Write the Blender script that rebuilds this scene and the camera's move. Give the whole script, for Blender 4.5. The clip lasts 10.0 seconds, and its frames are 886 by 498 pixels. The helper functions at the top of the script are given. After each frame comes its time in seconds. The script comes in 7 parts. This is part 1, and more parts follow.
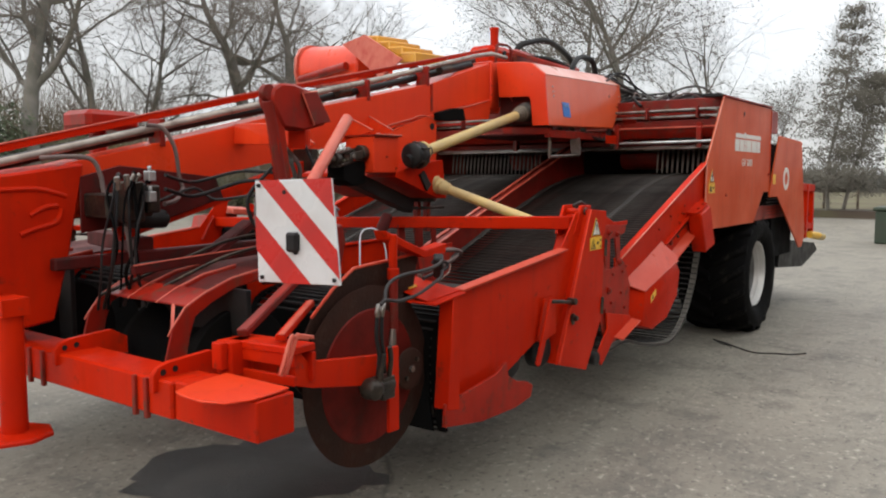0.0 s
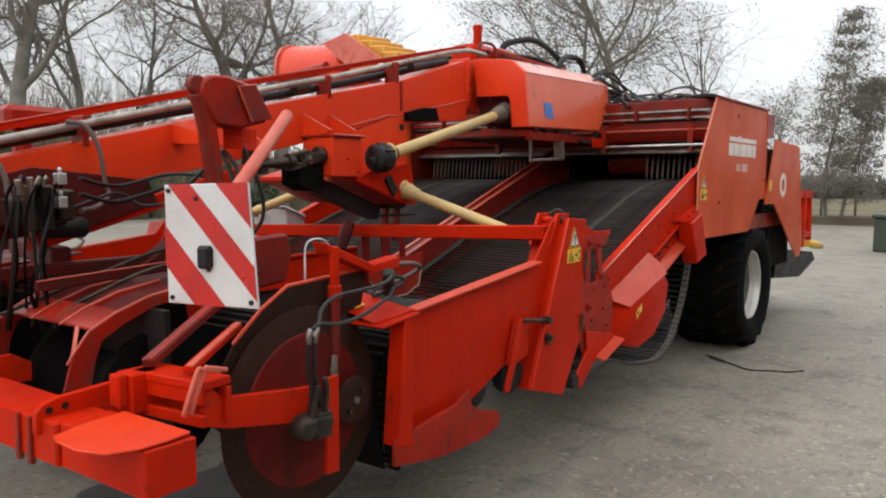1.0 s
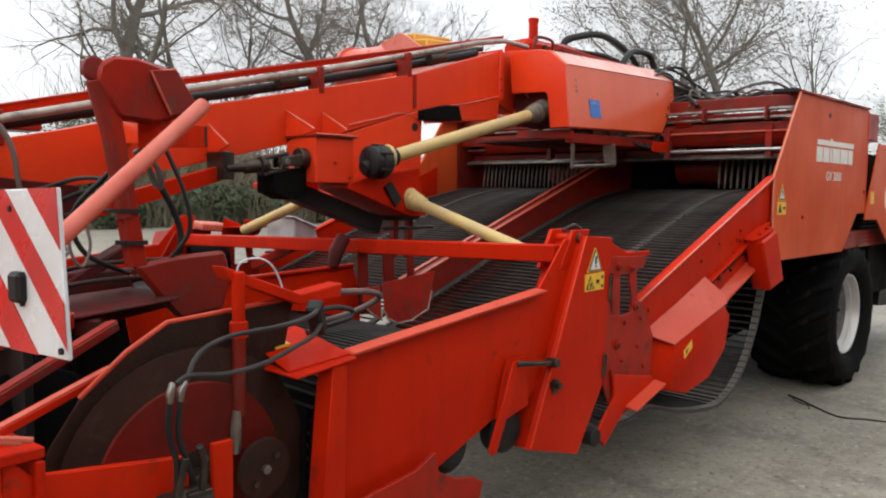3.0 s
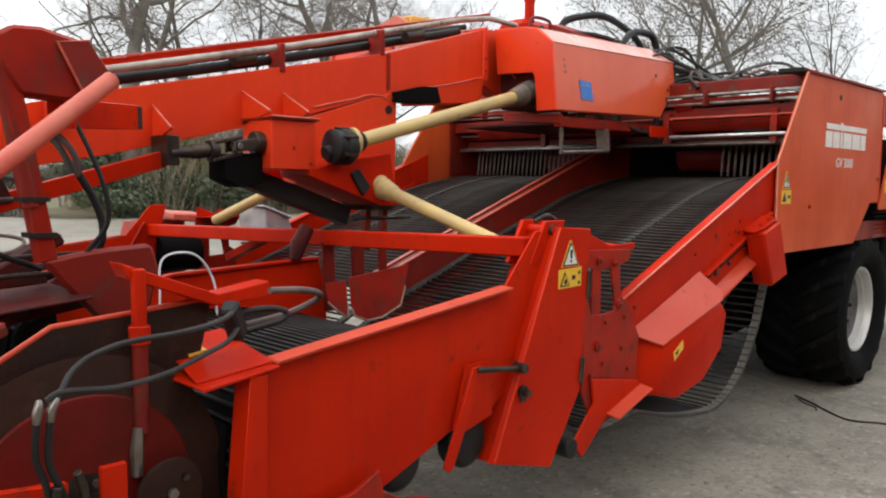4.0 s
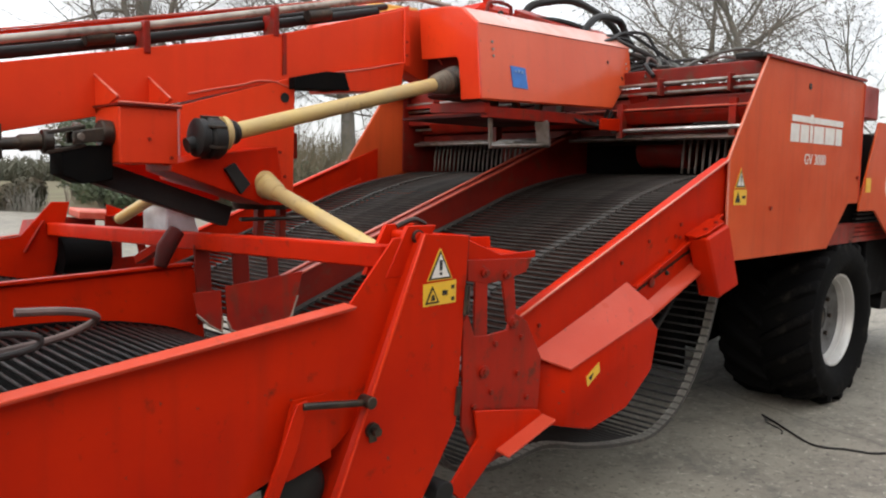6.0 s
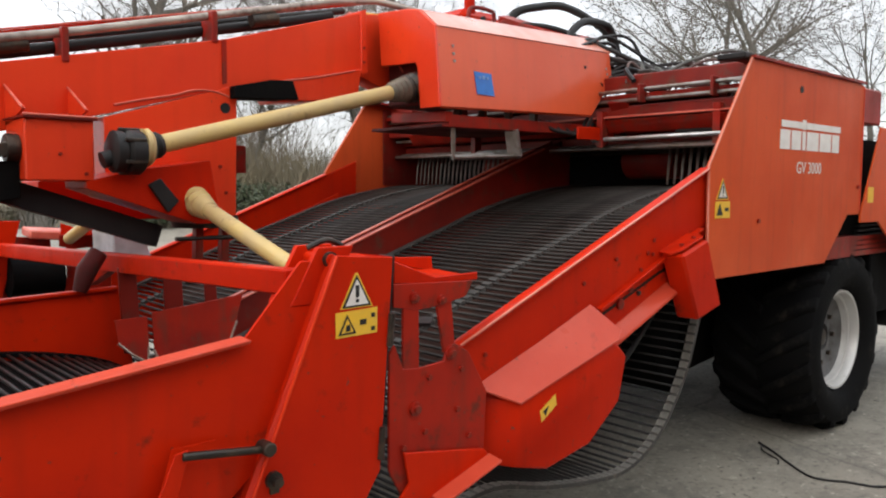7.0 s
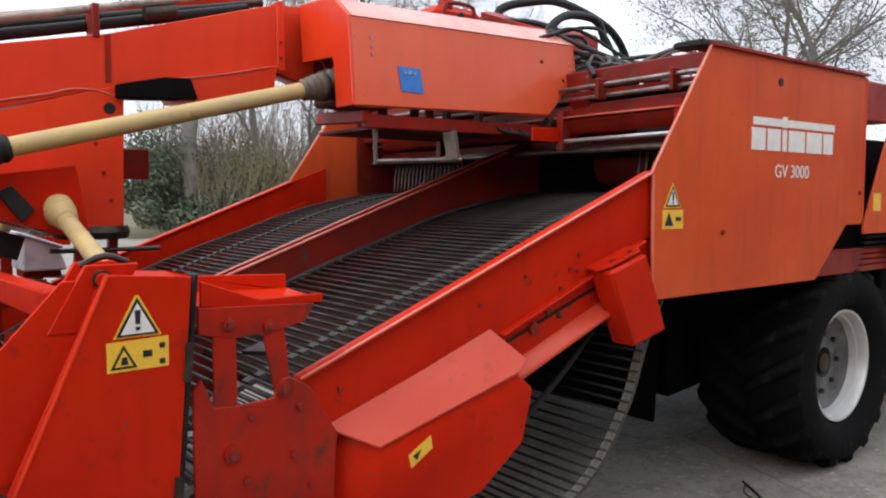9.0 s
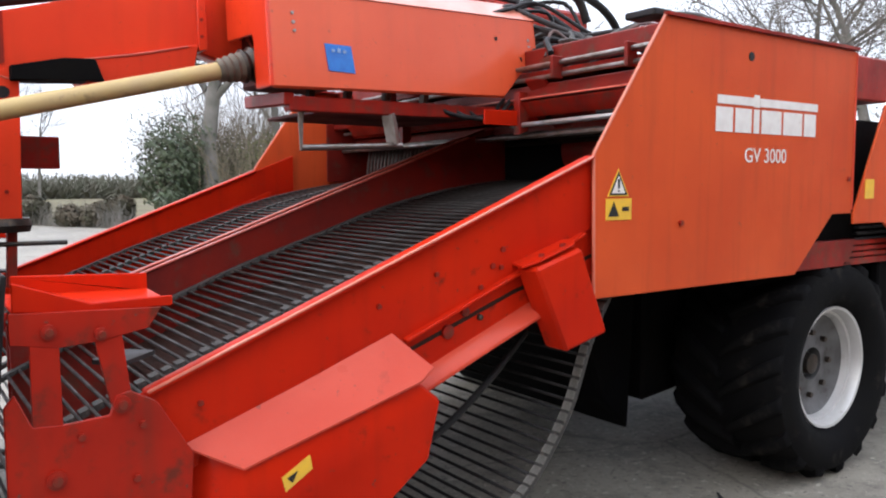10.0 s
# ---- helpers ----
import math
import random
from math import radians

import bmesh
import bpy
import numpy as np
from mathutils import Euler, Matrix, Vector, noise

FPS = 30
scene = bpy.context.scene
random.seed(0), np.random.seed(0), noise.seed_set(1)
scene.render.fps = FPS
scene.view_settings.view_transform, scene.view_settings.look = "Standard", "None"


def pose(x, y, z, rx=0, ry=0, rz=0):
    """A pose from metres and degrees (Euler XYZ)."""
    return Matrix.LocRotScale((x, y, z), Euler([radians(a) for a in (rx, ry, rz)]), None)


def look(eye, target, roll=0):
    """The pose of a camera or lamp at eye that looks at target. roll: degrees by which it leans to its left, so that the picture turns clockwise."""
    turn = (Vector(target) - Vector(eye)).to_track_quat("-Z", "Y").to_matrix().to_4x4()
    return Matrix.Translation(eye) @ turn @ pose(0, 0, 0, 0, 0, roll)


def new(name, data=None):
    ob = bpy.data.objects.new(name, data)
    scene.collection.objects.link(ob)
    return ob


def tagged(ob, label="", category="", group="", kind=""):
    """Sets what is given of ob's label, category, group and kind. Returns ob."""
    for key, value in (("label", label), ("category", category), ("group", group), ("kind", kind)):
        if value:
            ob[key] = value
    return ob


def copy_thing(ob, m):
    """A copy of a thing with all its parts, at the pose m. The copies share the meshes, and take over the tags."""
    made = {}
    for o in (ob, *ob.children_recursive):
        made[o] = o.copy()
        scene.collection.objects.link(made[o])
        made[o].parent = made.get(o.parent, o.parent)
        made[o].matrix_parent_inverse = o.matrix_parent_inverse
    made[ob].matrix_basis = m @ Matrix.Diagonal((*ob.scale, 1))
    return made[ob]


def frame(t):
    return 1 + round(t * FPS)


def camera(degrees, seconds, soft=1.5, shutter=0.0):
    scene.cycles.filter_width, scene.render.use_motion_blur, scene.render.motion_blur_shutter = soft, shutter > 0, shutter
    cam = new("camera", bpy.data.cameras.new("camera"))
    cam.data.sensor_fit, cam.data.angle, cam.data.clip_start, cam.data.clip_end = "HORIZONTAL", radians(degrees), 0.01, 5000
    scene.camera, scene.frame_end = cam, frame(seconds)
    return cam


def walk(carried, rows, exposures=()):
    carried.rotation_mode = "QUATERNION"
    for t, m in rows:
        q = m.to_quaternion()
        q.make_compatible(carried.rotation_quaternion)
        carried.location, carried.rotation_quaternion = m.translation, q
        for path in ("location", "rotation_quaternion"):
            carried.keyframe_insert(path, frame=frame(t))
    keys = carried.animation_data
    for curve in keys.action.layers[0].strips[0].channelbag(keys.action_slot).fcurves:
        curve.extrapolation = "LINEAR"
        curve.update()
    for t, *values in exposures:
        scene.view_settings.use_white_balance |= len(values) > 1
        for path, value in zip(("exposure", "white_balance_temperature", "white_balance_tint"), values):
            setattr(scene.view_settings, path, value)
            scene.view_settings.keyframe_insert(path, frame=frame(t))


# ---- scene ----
cam = camera(58.5, 10.0, 2.1)
METRES, EYE, TILT, LEAN, TURN = 4.7, 1.72, -5.2, 0.0, -53.3
ROWS = [
    (0.0, 0.0, 0.0, 0.0, 0.0, 0.0, -0.0),
    (0.5, 0.0117, 0.0516, 0.006, -0.6, 0.07, -0.14),
    (1.0, 0.0428, 0.0991, 0.0091, -0.2, 0.34, -0.24),
    (1.5, 0.0736, 0.1459, 0.0154, 1.05, 0.4, -0.7),
    (2.0, 0.0934, 0.1985, 0.0188, 2.85, 0.81, -0.83),
    (3.5, 0.1821, 0.3101, 0.0277, 7.98, 0.55, -1.34),
    (4.0, 0.1962, 0.3529, 0.0303, 8.06, 0.1, -1.38),
    (4.5, 0.2149, 0.3844, 0.0343, 8.04, -0.22, -1.54),
    (5.0, 0.2536, 0.4146, 0.0379, 8.8, -0.4, -1.92),
    (5.5, 0.2837, 0.4451, 0.0409, 9.0, -0.4, -1.88),
    (7.0, 0.3703, 0.5635, 0.0536, 10.84, 0.67, -1.27),
    (7.5, 0.3993, 0.5943, 0.0574, 11.5, 1.24, -1.04),
    (8.0, 0.4228, 0.6338, 0.0612, 12.04, 1.47, -1.17),
    (8.5, 0.4529, 0.6618, 0.0634, 13.31, 1.46, -1.17),
    (9.0, 0.5009, 0.6909, 0.0645, 15.31, 1.16, -1.53),
    (9.5, 0.542, 0.7305, 0.0644, 16.09, 0.69, -1.52),
    (10.0, 0.5782, 0.7873, 0.0723, 17.65, 0.34, -1.42),
]
STOPS = [(0.0, -0.74, 6500, 10), (2.0, -0.68, 6500, 10), (3.5, -0.57, 6500, 10), (5.5, -0.43, 6500, 10), (8.5, -0.49, 6200, 12), (9.2, -0.42, 6050, 13), (10.0, -0.1, 5900, 14)]
walk(cam, [(t, pose(0, 0, EYE, TILT, LEAN, TURN) @ pose(METRES * x, METRES * y, METRES * z, 90 + pitch, roll, yaw)) for t, x, y, z, yaw, pitch, roll in ROWS], STOPS)

# ---- light: an overcast winter sky with a weak, wide sun ----
world = bpy.data.worlds.new("overcast")
scene.world = world
world.use_nodes = True
wn, wl = world.node_tree.nodes, world.node_tree.links
wn.clear()
sky = wn.new("ShaderNodeTexSky")
sky.sky_type, sky.sun_disc = "NISHITA", False
sky.sun_elevation, sky.sun_rotation, sky.dust_density = radians(28), radians(250), 3.0
w_sky = wn.new("ShaderNodeBackground")
w_sky.inputs["Strength"].default_value = 0.05
wl.new(sky.outputs[0], w_sky.inputs["Color"])
coords = wn.new("ShaderNodeTexCoord")
split = wn.new("ShaderNodeSeparateXYZ")
wl.new(coords.outputs["Generated"], split.inputs[0])
rise = wn.new("ShaderNodeMapRange")
rise.inputs["From Min"].default_value, rise.inputs["From Max"].default_value = 0.0, 1.0
rise.inputs["To Min"].default_value, rise.inputs["To Max"].default_value = 1.4, 2.85
wl.new(split.outputs["Z"], rise.inputs["Value"])
cloud = wn.new("ShaderNodeTexNoise")
cloud.inputs["Scale"].default_value, cloud.inputs["Detail"].default_value = 2.2, 5.0
wl.new(coords.outputs["Generated"], cloud.inputs["Vector"])
veil = wn.new("ShaderNodeValToRGB")
veil.color_ramp.elements[0].position, veil.color_ramp.elements[1].position = 0.3, 0.7
veil.color_ramp.elements[0].color, veil.color_ramp.elements[1].color = (0.93, 0.95, 0.97, 1), (1.0, 1.0, 1.0, 1)
wl.new(cloud.outputs["Fac"], veil.inputs["Fac"])
w_cloud = wn.new("ShaderNodeBackground")
wl.new(veil.outputs["Color"], w_cloud.inputs["Color"])
wl.new(rise.outputs["Result"], w_cloud.inputs["Strength"])
both = wn.new("ShaderNodeAddShader")
wl.new(w_sky.outputs[0], both.inputs[0])
wl.new(w_cloud.outputs[0], both.inputs[1])
w_out = wn.new("ShaderNodeOutputWorld")
wl.new(both.outputs[0], w_out.inputs["Surface"])
sun_data = bpy.data.lights.new("sun", "SUN")
sun_data.energy, sun_data.angle, sun_data.color = 0.92, radians(25), (1.0, 0.95, 0.88)
sun = new("sun", sun_data)
sun.matrix_world = look((-6, 12, 16), (5, 2, 0))


# ---- materials ----
def material(name, base, rough=0.5, metal=0.0, second=None, scale=3.0, dirt=None, dirt_scale=8.0, dirt_at=0.62, grain=0.0, grain_scale=60.0, coat=0.0, rough_var=0.12, vary=0.0, spec=0.5, streak=0.0, chips=None, wave=0.0):
    """A paint, metal, rubber or earth: a base that drifts to a second colour, dirt in patches, fine relief."""
    m = bpy.data.materials.new(name)
    m.use_nodes = True
    n, l = m.node_tree.nodes, m.node_tree.links
    b = n["Principled BSDF"]
    b.inputs["Metallic"].default_value = metal
    b.inputs["Coat Weight"].default_value = coat
    b.inputs["Coat Roughness"].default_value = 0.16
    b.inputs["Specular IOR Level"].default_value = spec
    tc = n.new("ShaderNodeTexCoord")
    big = n.new("ShaderNodeTexNoise")
    big.inputs["Scale"].default_value, big.inputs["Detail"].default_value = scale, 6.0
    l.new(tc.outputs["Object"], big.inputs["Vector"])
    mix = n.new("ShaderNodeMix")
    mix.data_type = "RGBA"
    mix.inputs["A"].default_value = (*base, 1)
    mix.inputs["B"].default_value = (*(second or [c * 0.8 for c in base]), 1)
    ramp = n.new("ShaderNodeMapRange")
    ramp.inputs["From Min"].default_value, ramp.inputs["From Max"].default_value = 0.38, 0.66
    l.new(big.outputs["Fac"], ramp.inputs["Value"])
    l.new(ramp.outputs["Result"], mix.inputs["Factor"])
    colour = mix.outputs["Result"]
    if dirt:
        spots = n.new("ShaderNodeTexNoise")
        spots.inputs["Scale"].default_value, spots.inputs["Detail"].default_value, spots.inputs["Roughness"].default_value = dirt_scale, 8.0, 0.65
        l.new(tc.outputs["Object"], spots.inputs["Vector"])
        cut = n.new("ShaderNodeMapRange")
        cut.inputs["From Min"].default_value, cut.inputs["From Max"].default_value = dirt_at, dirt_at + 0.14
        cut.inputs["To Max"].default_value = 0.75
        l.new(spots.outputs["Fac"], cut.inputs["Value"])
        soil = n.new("ShaderNodeMix")
        soil.data_type = "RGBA"
        soil.inputs["B"].default_value = (*dirt, 1)
        l.new(colour, soil.inputs["A"])
        l.new(cut.outputs["Result"], soil.inputs["Factor"])
        colour = soil.outputs["Result"]
    if streak:
        turn = n.new("ShaderNodeMapping")
        turn.inputs["Scale"].default_value = (7.0, 7.0, 0.7)
        l.new(tc.outputs["Object"], turn.inputs["Vector"])
        runs = n.new("ShaderNodeTexNoise")
        runs.inputs["Scale"].default_value, runs.inputs["Detail"].default_value = 2.0, 6.0
        l.new(turn.outputs["Vector"], runs.inputs["Vector"])
        faint = n.new("ShaderNodeMapRange")
        faint.inputs["From Min"].default_value, faint.inputs["From Max"].default_value = 0.5, 0.72
        faint.inputs["To Max"].default_value = streak
        l.new(runs.outputs["Fac"], faint.inputs["Value"])
        wash = n.new("ShaderNodeMix")
        wash.data_type = "RGBA"
        wash.inputs["B"].default_value = (*(dirt or SOIL), 1)
        l.new(colour, wash.inputs["A"])
        l.new(faint.outputs["Result"], wash.inputs["Factor"])
        colour = wash.outputs["Result"]
    if chips:
        fleck = n.new("ShaderNodeTexNoise")
        fleck.inputs["Scale"].default_value, fleck.inputs["Detail"].default_value, fleck.inputs["Roughness"].default_value = 26.0, 5.0, 0.7
        l.new(tc.outputs["Object"], fleck.inputs["Vector"])
        bare = n.new("ShaderNodeMapRange")
        bare.inputs["From Min"].default_value, bare.inputs["From Max"].default_value = 0.66, 0.7
        bare.inputs["To Max"].default_value = 0.8
        l.new(fleck.outputs["Fac"], bare.inputs["Value"])
        worn = n.new("ShaderNodeMix")
        worn.data_type = "RGBA"
        worn.inputs["B"].default_value = (*chips, 1)
        l.new(colour, worn.inputs["A"])
        l.new(bare.outputs["Result"], worn.inputs["Factor"])
        colour = worn.outputs["Result"]
    if vary:
        info = n.new("ShaderNodeObjectInfo")
        hsv = n.new("ShaderNodeHueSaturation")
        swing = n.new("ShaderNodeMapRange")
        swing.inputs["To Min"].default_value, swing.inputs["To Max"].default_value = 1 - vary, 1 + vary
        l.new(info.outputs["Random"], swing.inputs["Value"])
        l.new(swing.outputs["Result"], hsv.inputs["Value"])
        l.new(colour, hsv.inputs["Color"])
        colour = hsv.outputs["Color"]
    l.new(colour, b.inputs["Base Color"])
    fine = n.new("ShaderNodeTexNoise")
    fine.inputs["Scale"].default_value, fine.inputs["Detail"].default_value = grain_scale, 4.0
    l.new(tc.outputs["Object"], fine.inputs["Vector"])
    rr = n.new("ShaderNodeMapRange")
    rr.inputs["From Min"].default_value, rr.inputs["From Max"].default_value = 0.3, 0.7
    rr.inputs["To Min"].default_value, rr.inputs["To Max"].default_value = max(0.03, rough - rough_var), min(1, rough + rough_var)
    l.new(big.outputs["Fac"], rr.inputs["Value"])
    l.new(rr.outputs["Result"], b.inputs["Roughness"])
    if grain:
        bump = n.new("ShaderNodeBump")
        bump.inputs["Strength"].default_value, bump.inputs["Distance"].default_value = grain, 0.01
        l.new(fine.outputs["Fac"], bump.inputs["Height"])
        l.new(bump.outputs["Normal"], b.inputs["Normal"])
        if wave:
            dent = n.new("ShaderNodeBump")
            dent.inputs["Strength"].default_value, dent.inputs["Distance"].default_value = wave, 0.03
            l.new(big.outputs["Fac"], dent.inputs["Height"])
            l.new(dent.outputs["Normal"], bump.inputs["Normal"])
            l.new(dent.outputs["Normal"], b.inputs["Coat Normal"])
    return m


SOIL = (0.09, 0.05, 0.03)
RED = material("red_paint", (0.57, 0.021, 0.0025), 0.4, second=(0.46, 0.014, 0.0025), scale=1.8, dirt=(0.09, 0.022, 0.012), dirt_scale=11, dirt_at=0.6, grain=0.05, grain_scale=25, spec=0.05, coat=0.07, wave=0.3, streak=0.16, chips=(0.12, 0.05, 0.035))
GRIMYRED = material("grimy_red_paint", (0.4, 0.018, 0.006), 0.45, second=(0.28, 0.013, 0.006), scale=3, dirt=(0.08, 0.03, 0.018), dirt_scale=9, dirt_at=0.54, grain=0.08, grain_scale=25, spec=0.12, coat=0.1, streak=0.3, chips=(0.1, 0.06, 0.045))
HOODPAINT = material("sun_faded_hood_paint", (0.74, 0.105, 0.032), 0.4, second=(0.67, 0.088, 0.026), scale=1.6, dirt=(0.3, 0.07, 0.03), dirt_scale=6, dirt_at=0.68, grain=0.04, grain_scale=18, spec=0.25, coat=0.35, wave=0.12, streak=0.12, chips=(0.3, 0.08, 0.04))
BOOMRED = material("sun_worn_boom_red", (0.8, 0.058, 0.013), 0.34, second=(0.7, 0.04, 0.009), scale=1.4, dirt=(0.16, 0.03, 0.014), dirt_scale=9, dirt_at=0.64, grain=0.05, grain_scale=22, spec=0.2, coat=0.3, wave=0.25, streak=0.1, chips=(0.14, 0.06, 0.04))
BROWNRED = material("worn_red_paint", (0.34, 0.016, 0.006), 0.42, second=(0.2, 0.011, 0.007), spec=0.15, coat=0.15, scale=3.5, dirt=SOIL, dirt_scale=10, dirt_at=0.56, grain=0.1, grain_scale=30, streak=0.5, chips=(0.12, 0.06, 0.04))
ORANGE = material("faded_orange_paint", (0.63, 0.09, 0.022), 0.42, second=(0.54, 0.068, 0.017), spec=0.1, scale=1.6, dirt=(0.25, 0.05, 0.02), dirt_scale=6, dirt_at=0.66, grain=0.04, grain_scale=18, coat=0.12, wave=0.2, streak=0.22, chips=(0.3, 0.08, 0.04))
STEEL = material("bare_steel", (0.32, 0.3, 0.28), 0.38, 0.85, second=(0.2, 0.17, 0.14), scale=9, dirt=(0.12, 0.06, 0.03), dirt_scale=14, dirt_at=0.6, grain=0.1)
RODS = material("web_rod_steel", (0.045, 0.04, 0.036), 0.5, 0.1, spec=0.2, second=(0.024, 0.021, 0.019), scale=7, dirt=(0.1, 0.07, 0.045), dirt_scale=16, dirt_at=0.6, vary=0.25)
BELT = material("grey_rubber_belt", (0.035, 0.033, 0.03), 0.8, second=(0.06, 0.056, 0.05), scale=20, dirt=(0.16, 0.13, 0.1), dirt_scale=30, dirt_at=0.55, grain=0.3)
BLACK = material("black_rubber", (0.01, 0.01, 0.011), 0.5, second=(0.018, 0.017, 0.016), scale=6, spec=0.25, dirt=(0.045, 0.036, 0.028), dirt_scale=10, dirt_at=0.63, grain=0.12)
TYRE = material("tyre_rubber", (0.0055, 0.0055, 0.006), 0.8, second=(0.009, 0.0088, 0.0085), scale=5, spec=0.06, dirt=(0.032, 0.028, 0.024), dirt_scale=7, dirt_at=0.58, grain=0.25, grain_scale=80)
GREASE = material("greasy_dark_steel", (0.03, 0.026, 0.023), 0.4, 0.6, second=(0.06, 0.045, 0.033), scale=12, dirt=(0.11, 0.075, 0.045), dirt_scale=18, dirt_at=0.55, grain=0.25)
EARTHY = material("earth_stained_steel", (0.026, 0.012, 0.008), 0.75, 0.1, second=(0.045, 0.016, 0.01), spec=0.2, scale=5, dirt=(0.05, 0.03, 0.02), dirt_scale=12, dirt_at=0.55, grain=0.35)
# worn pale red; along edges it also paints their highlights
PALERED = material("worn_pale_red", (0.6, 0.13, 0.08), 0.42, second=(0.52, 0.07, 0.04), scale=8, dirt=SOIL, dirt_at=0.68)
# lit copy of the red: sky light on upward faces put into colour
SKYLITRED = material("skylit_worn_red", (0.6, 0.075, 0.038), 0.36, second=(0.54, 0.055, 0.025), scale=3, dirt=(0.3, 0.04, 0.02), dirt_scale=7, dirt_at=0.64, spec=0.15, coat=0.22, grain=0.05, wave=0.15, chips=(0.2, 0.06, 0.04))
# orange paled by a painted sky highlight, for the hood top and worn edges
SHEENORANGE = material("sky_sheen_orange", (0.7, 0.24, 0.16), 0.35, second=(0.64, 0.17, 0.1), scale=3, dirt=(0.4, 0.1, 0.05), dirt_scale=8, dirt_at=0.64, spec=0.4, coat=0.5, grain=0.04)
GREYHOSE = material("dusty_grey_hose", (0.022, 0.02, 0.02), 0.55, second=(0.045, 0.04, 0.038), scale=9, spec=0.3)
COILHOSE = material("weathered_grey_hose", (0.14, 0.14, 0.13), 0.6, second=(0.08, 0.085, 0.08), scale=9, spec=0.3)
DUSTYHOSE = material("pinkish_dusty_hose", (0.16, 0.11, 0.1), 0.65, second=(0.1, 0.08, 0.075), scale=9, spec=0.3)
YELLOW = material("dirty_yellow_plastic", (0.58, 0.42, 0.15), 0.45, second=(0.48, 0.35, 0.16), scale=5, dirt=(0.2, 0.14, 0.07), dirt_scale=12, dirt_at=0.6, grain=0.08)
LABEL = material("yellow_label", (0.85, 0.5, 0.03), 0.4, second=(0.75, 0.45, 0.05), scale=20)
INK = material("black_print", (0.012, 0.012, 0.012), 0.5)
WHITE = material("white_print", (0.8, 0.77, 0.72), 0.45, second=(0.72, 0.67, 0.62), scale=15, dirt=(0.4, 0.2, 0.15), dirt_scale=25, dirt_at=0.66)
BOARDWHITE = material("white_reflective_film", (0.66, 0.68, 0.69), 0.3, second=(0.58, 0.58, 0.58), scale=6, dirt=(0.4, 0.36, 0.3), dirt_scale=20, dirt_at=0.68)
BOARDRED = material("red_reflective_film", (0.55, 0.02, 0.015), 0.3, second=(0.45, 0.018, 0.014), scale=6)
BLUE = material("blue_sticker", (0.02, 0.14, 0.5), 0.4, second=(0.03, 0.2, 0.6), scale=20)
SILVER = material("silver_wheel_paint", (0.62, 0.62, 0.6), 0.4, 0.25, second=(0.5, 0.49, 0.47), scale=4, dirt=(0.16, 0.12, 0.09), dirt_scale=9, dirt_at=0.6, grain=0.05)
DULLSILVER = material("grimy_silver_paint", (0.16, 0.16, 0.16), 0.5, 0.3, second=(0.09, 0.088, 0.085), scale=5, dirt=(0.05, 0.042, 0.035), dirt_scale=9, dirt_at=0.52, grain=0.1)
GALV = material("galvanised_steel", (0.5, 0.5, 0.5), 0.42, 0.75, second=(0.38, 0.38, 0.37), scale=18, dirt=(0.2, 0.15, 0.1), dirt_scale=20, dirt_at=0.64)
CRATE = material("pale_grey_plastic", (0.78, 0.8, 0.84), 0.5, second=(0.42, 0.44, 0.46), scale=4, dirt=(0.3, 0.26, 0.2), dirt_scale=9, dirt_at=0.6)
DARKGREEN = material("dark_green_paint", (0.03, 0.05, 0.03), 0.5, second=(0.04, 0.05, 0.035), scale=4)
WOODPOST = material("weathered_post_wood", (0.2, 0.16, 0.12), 0.8, second=(0.13, 0.1, 0.08), scale=9, grain=0.4)


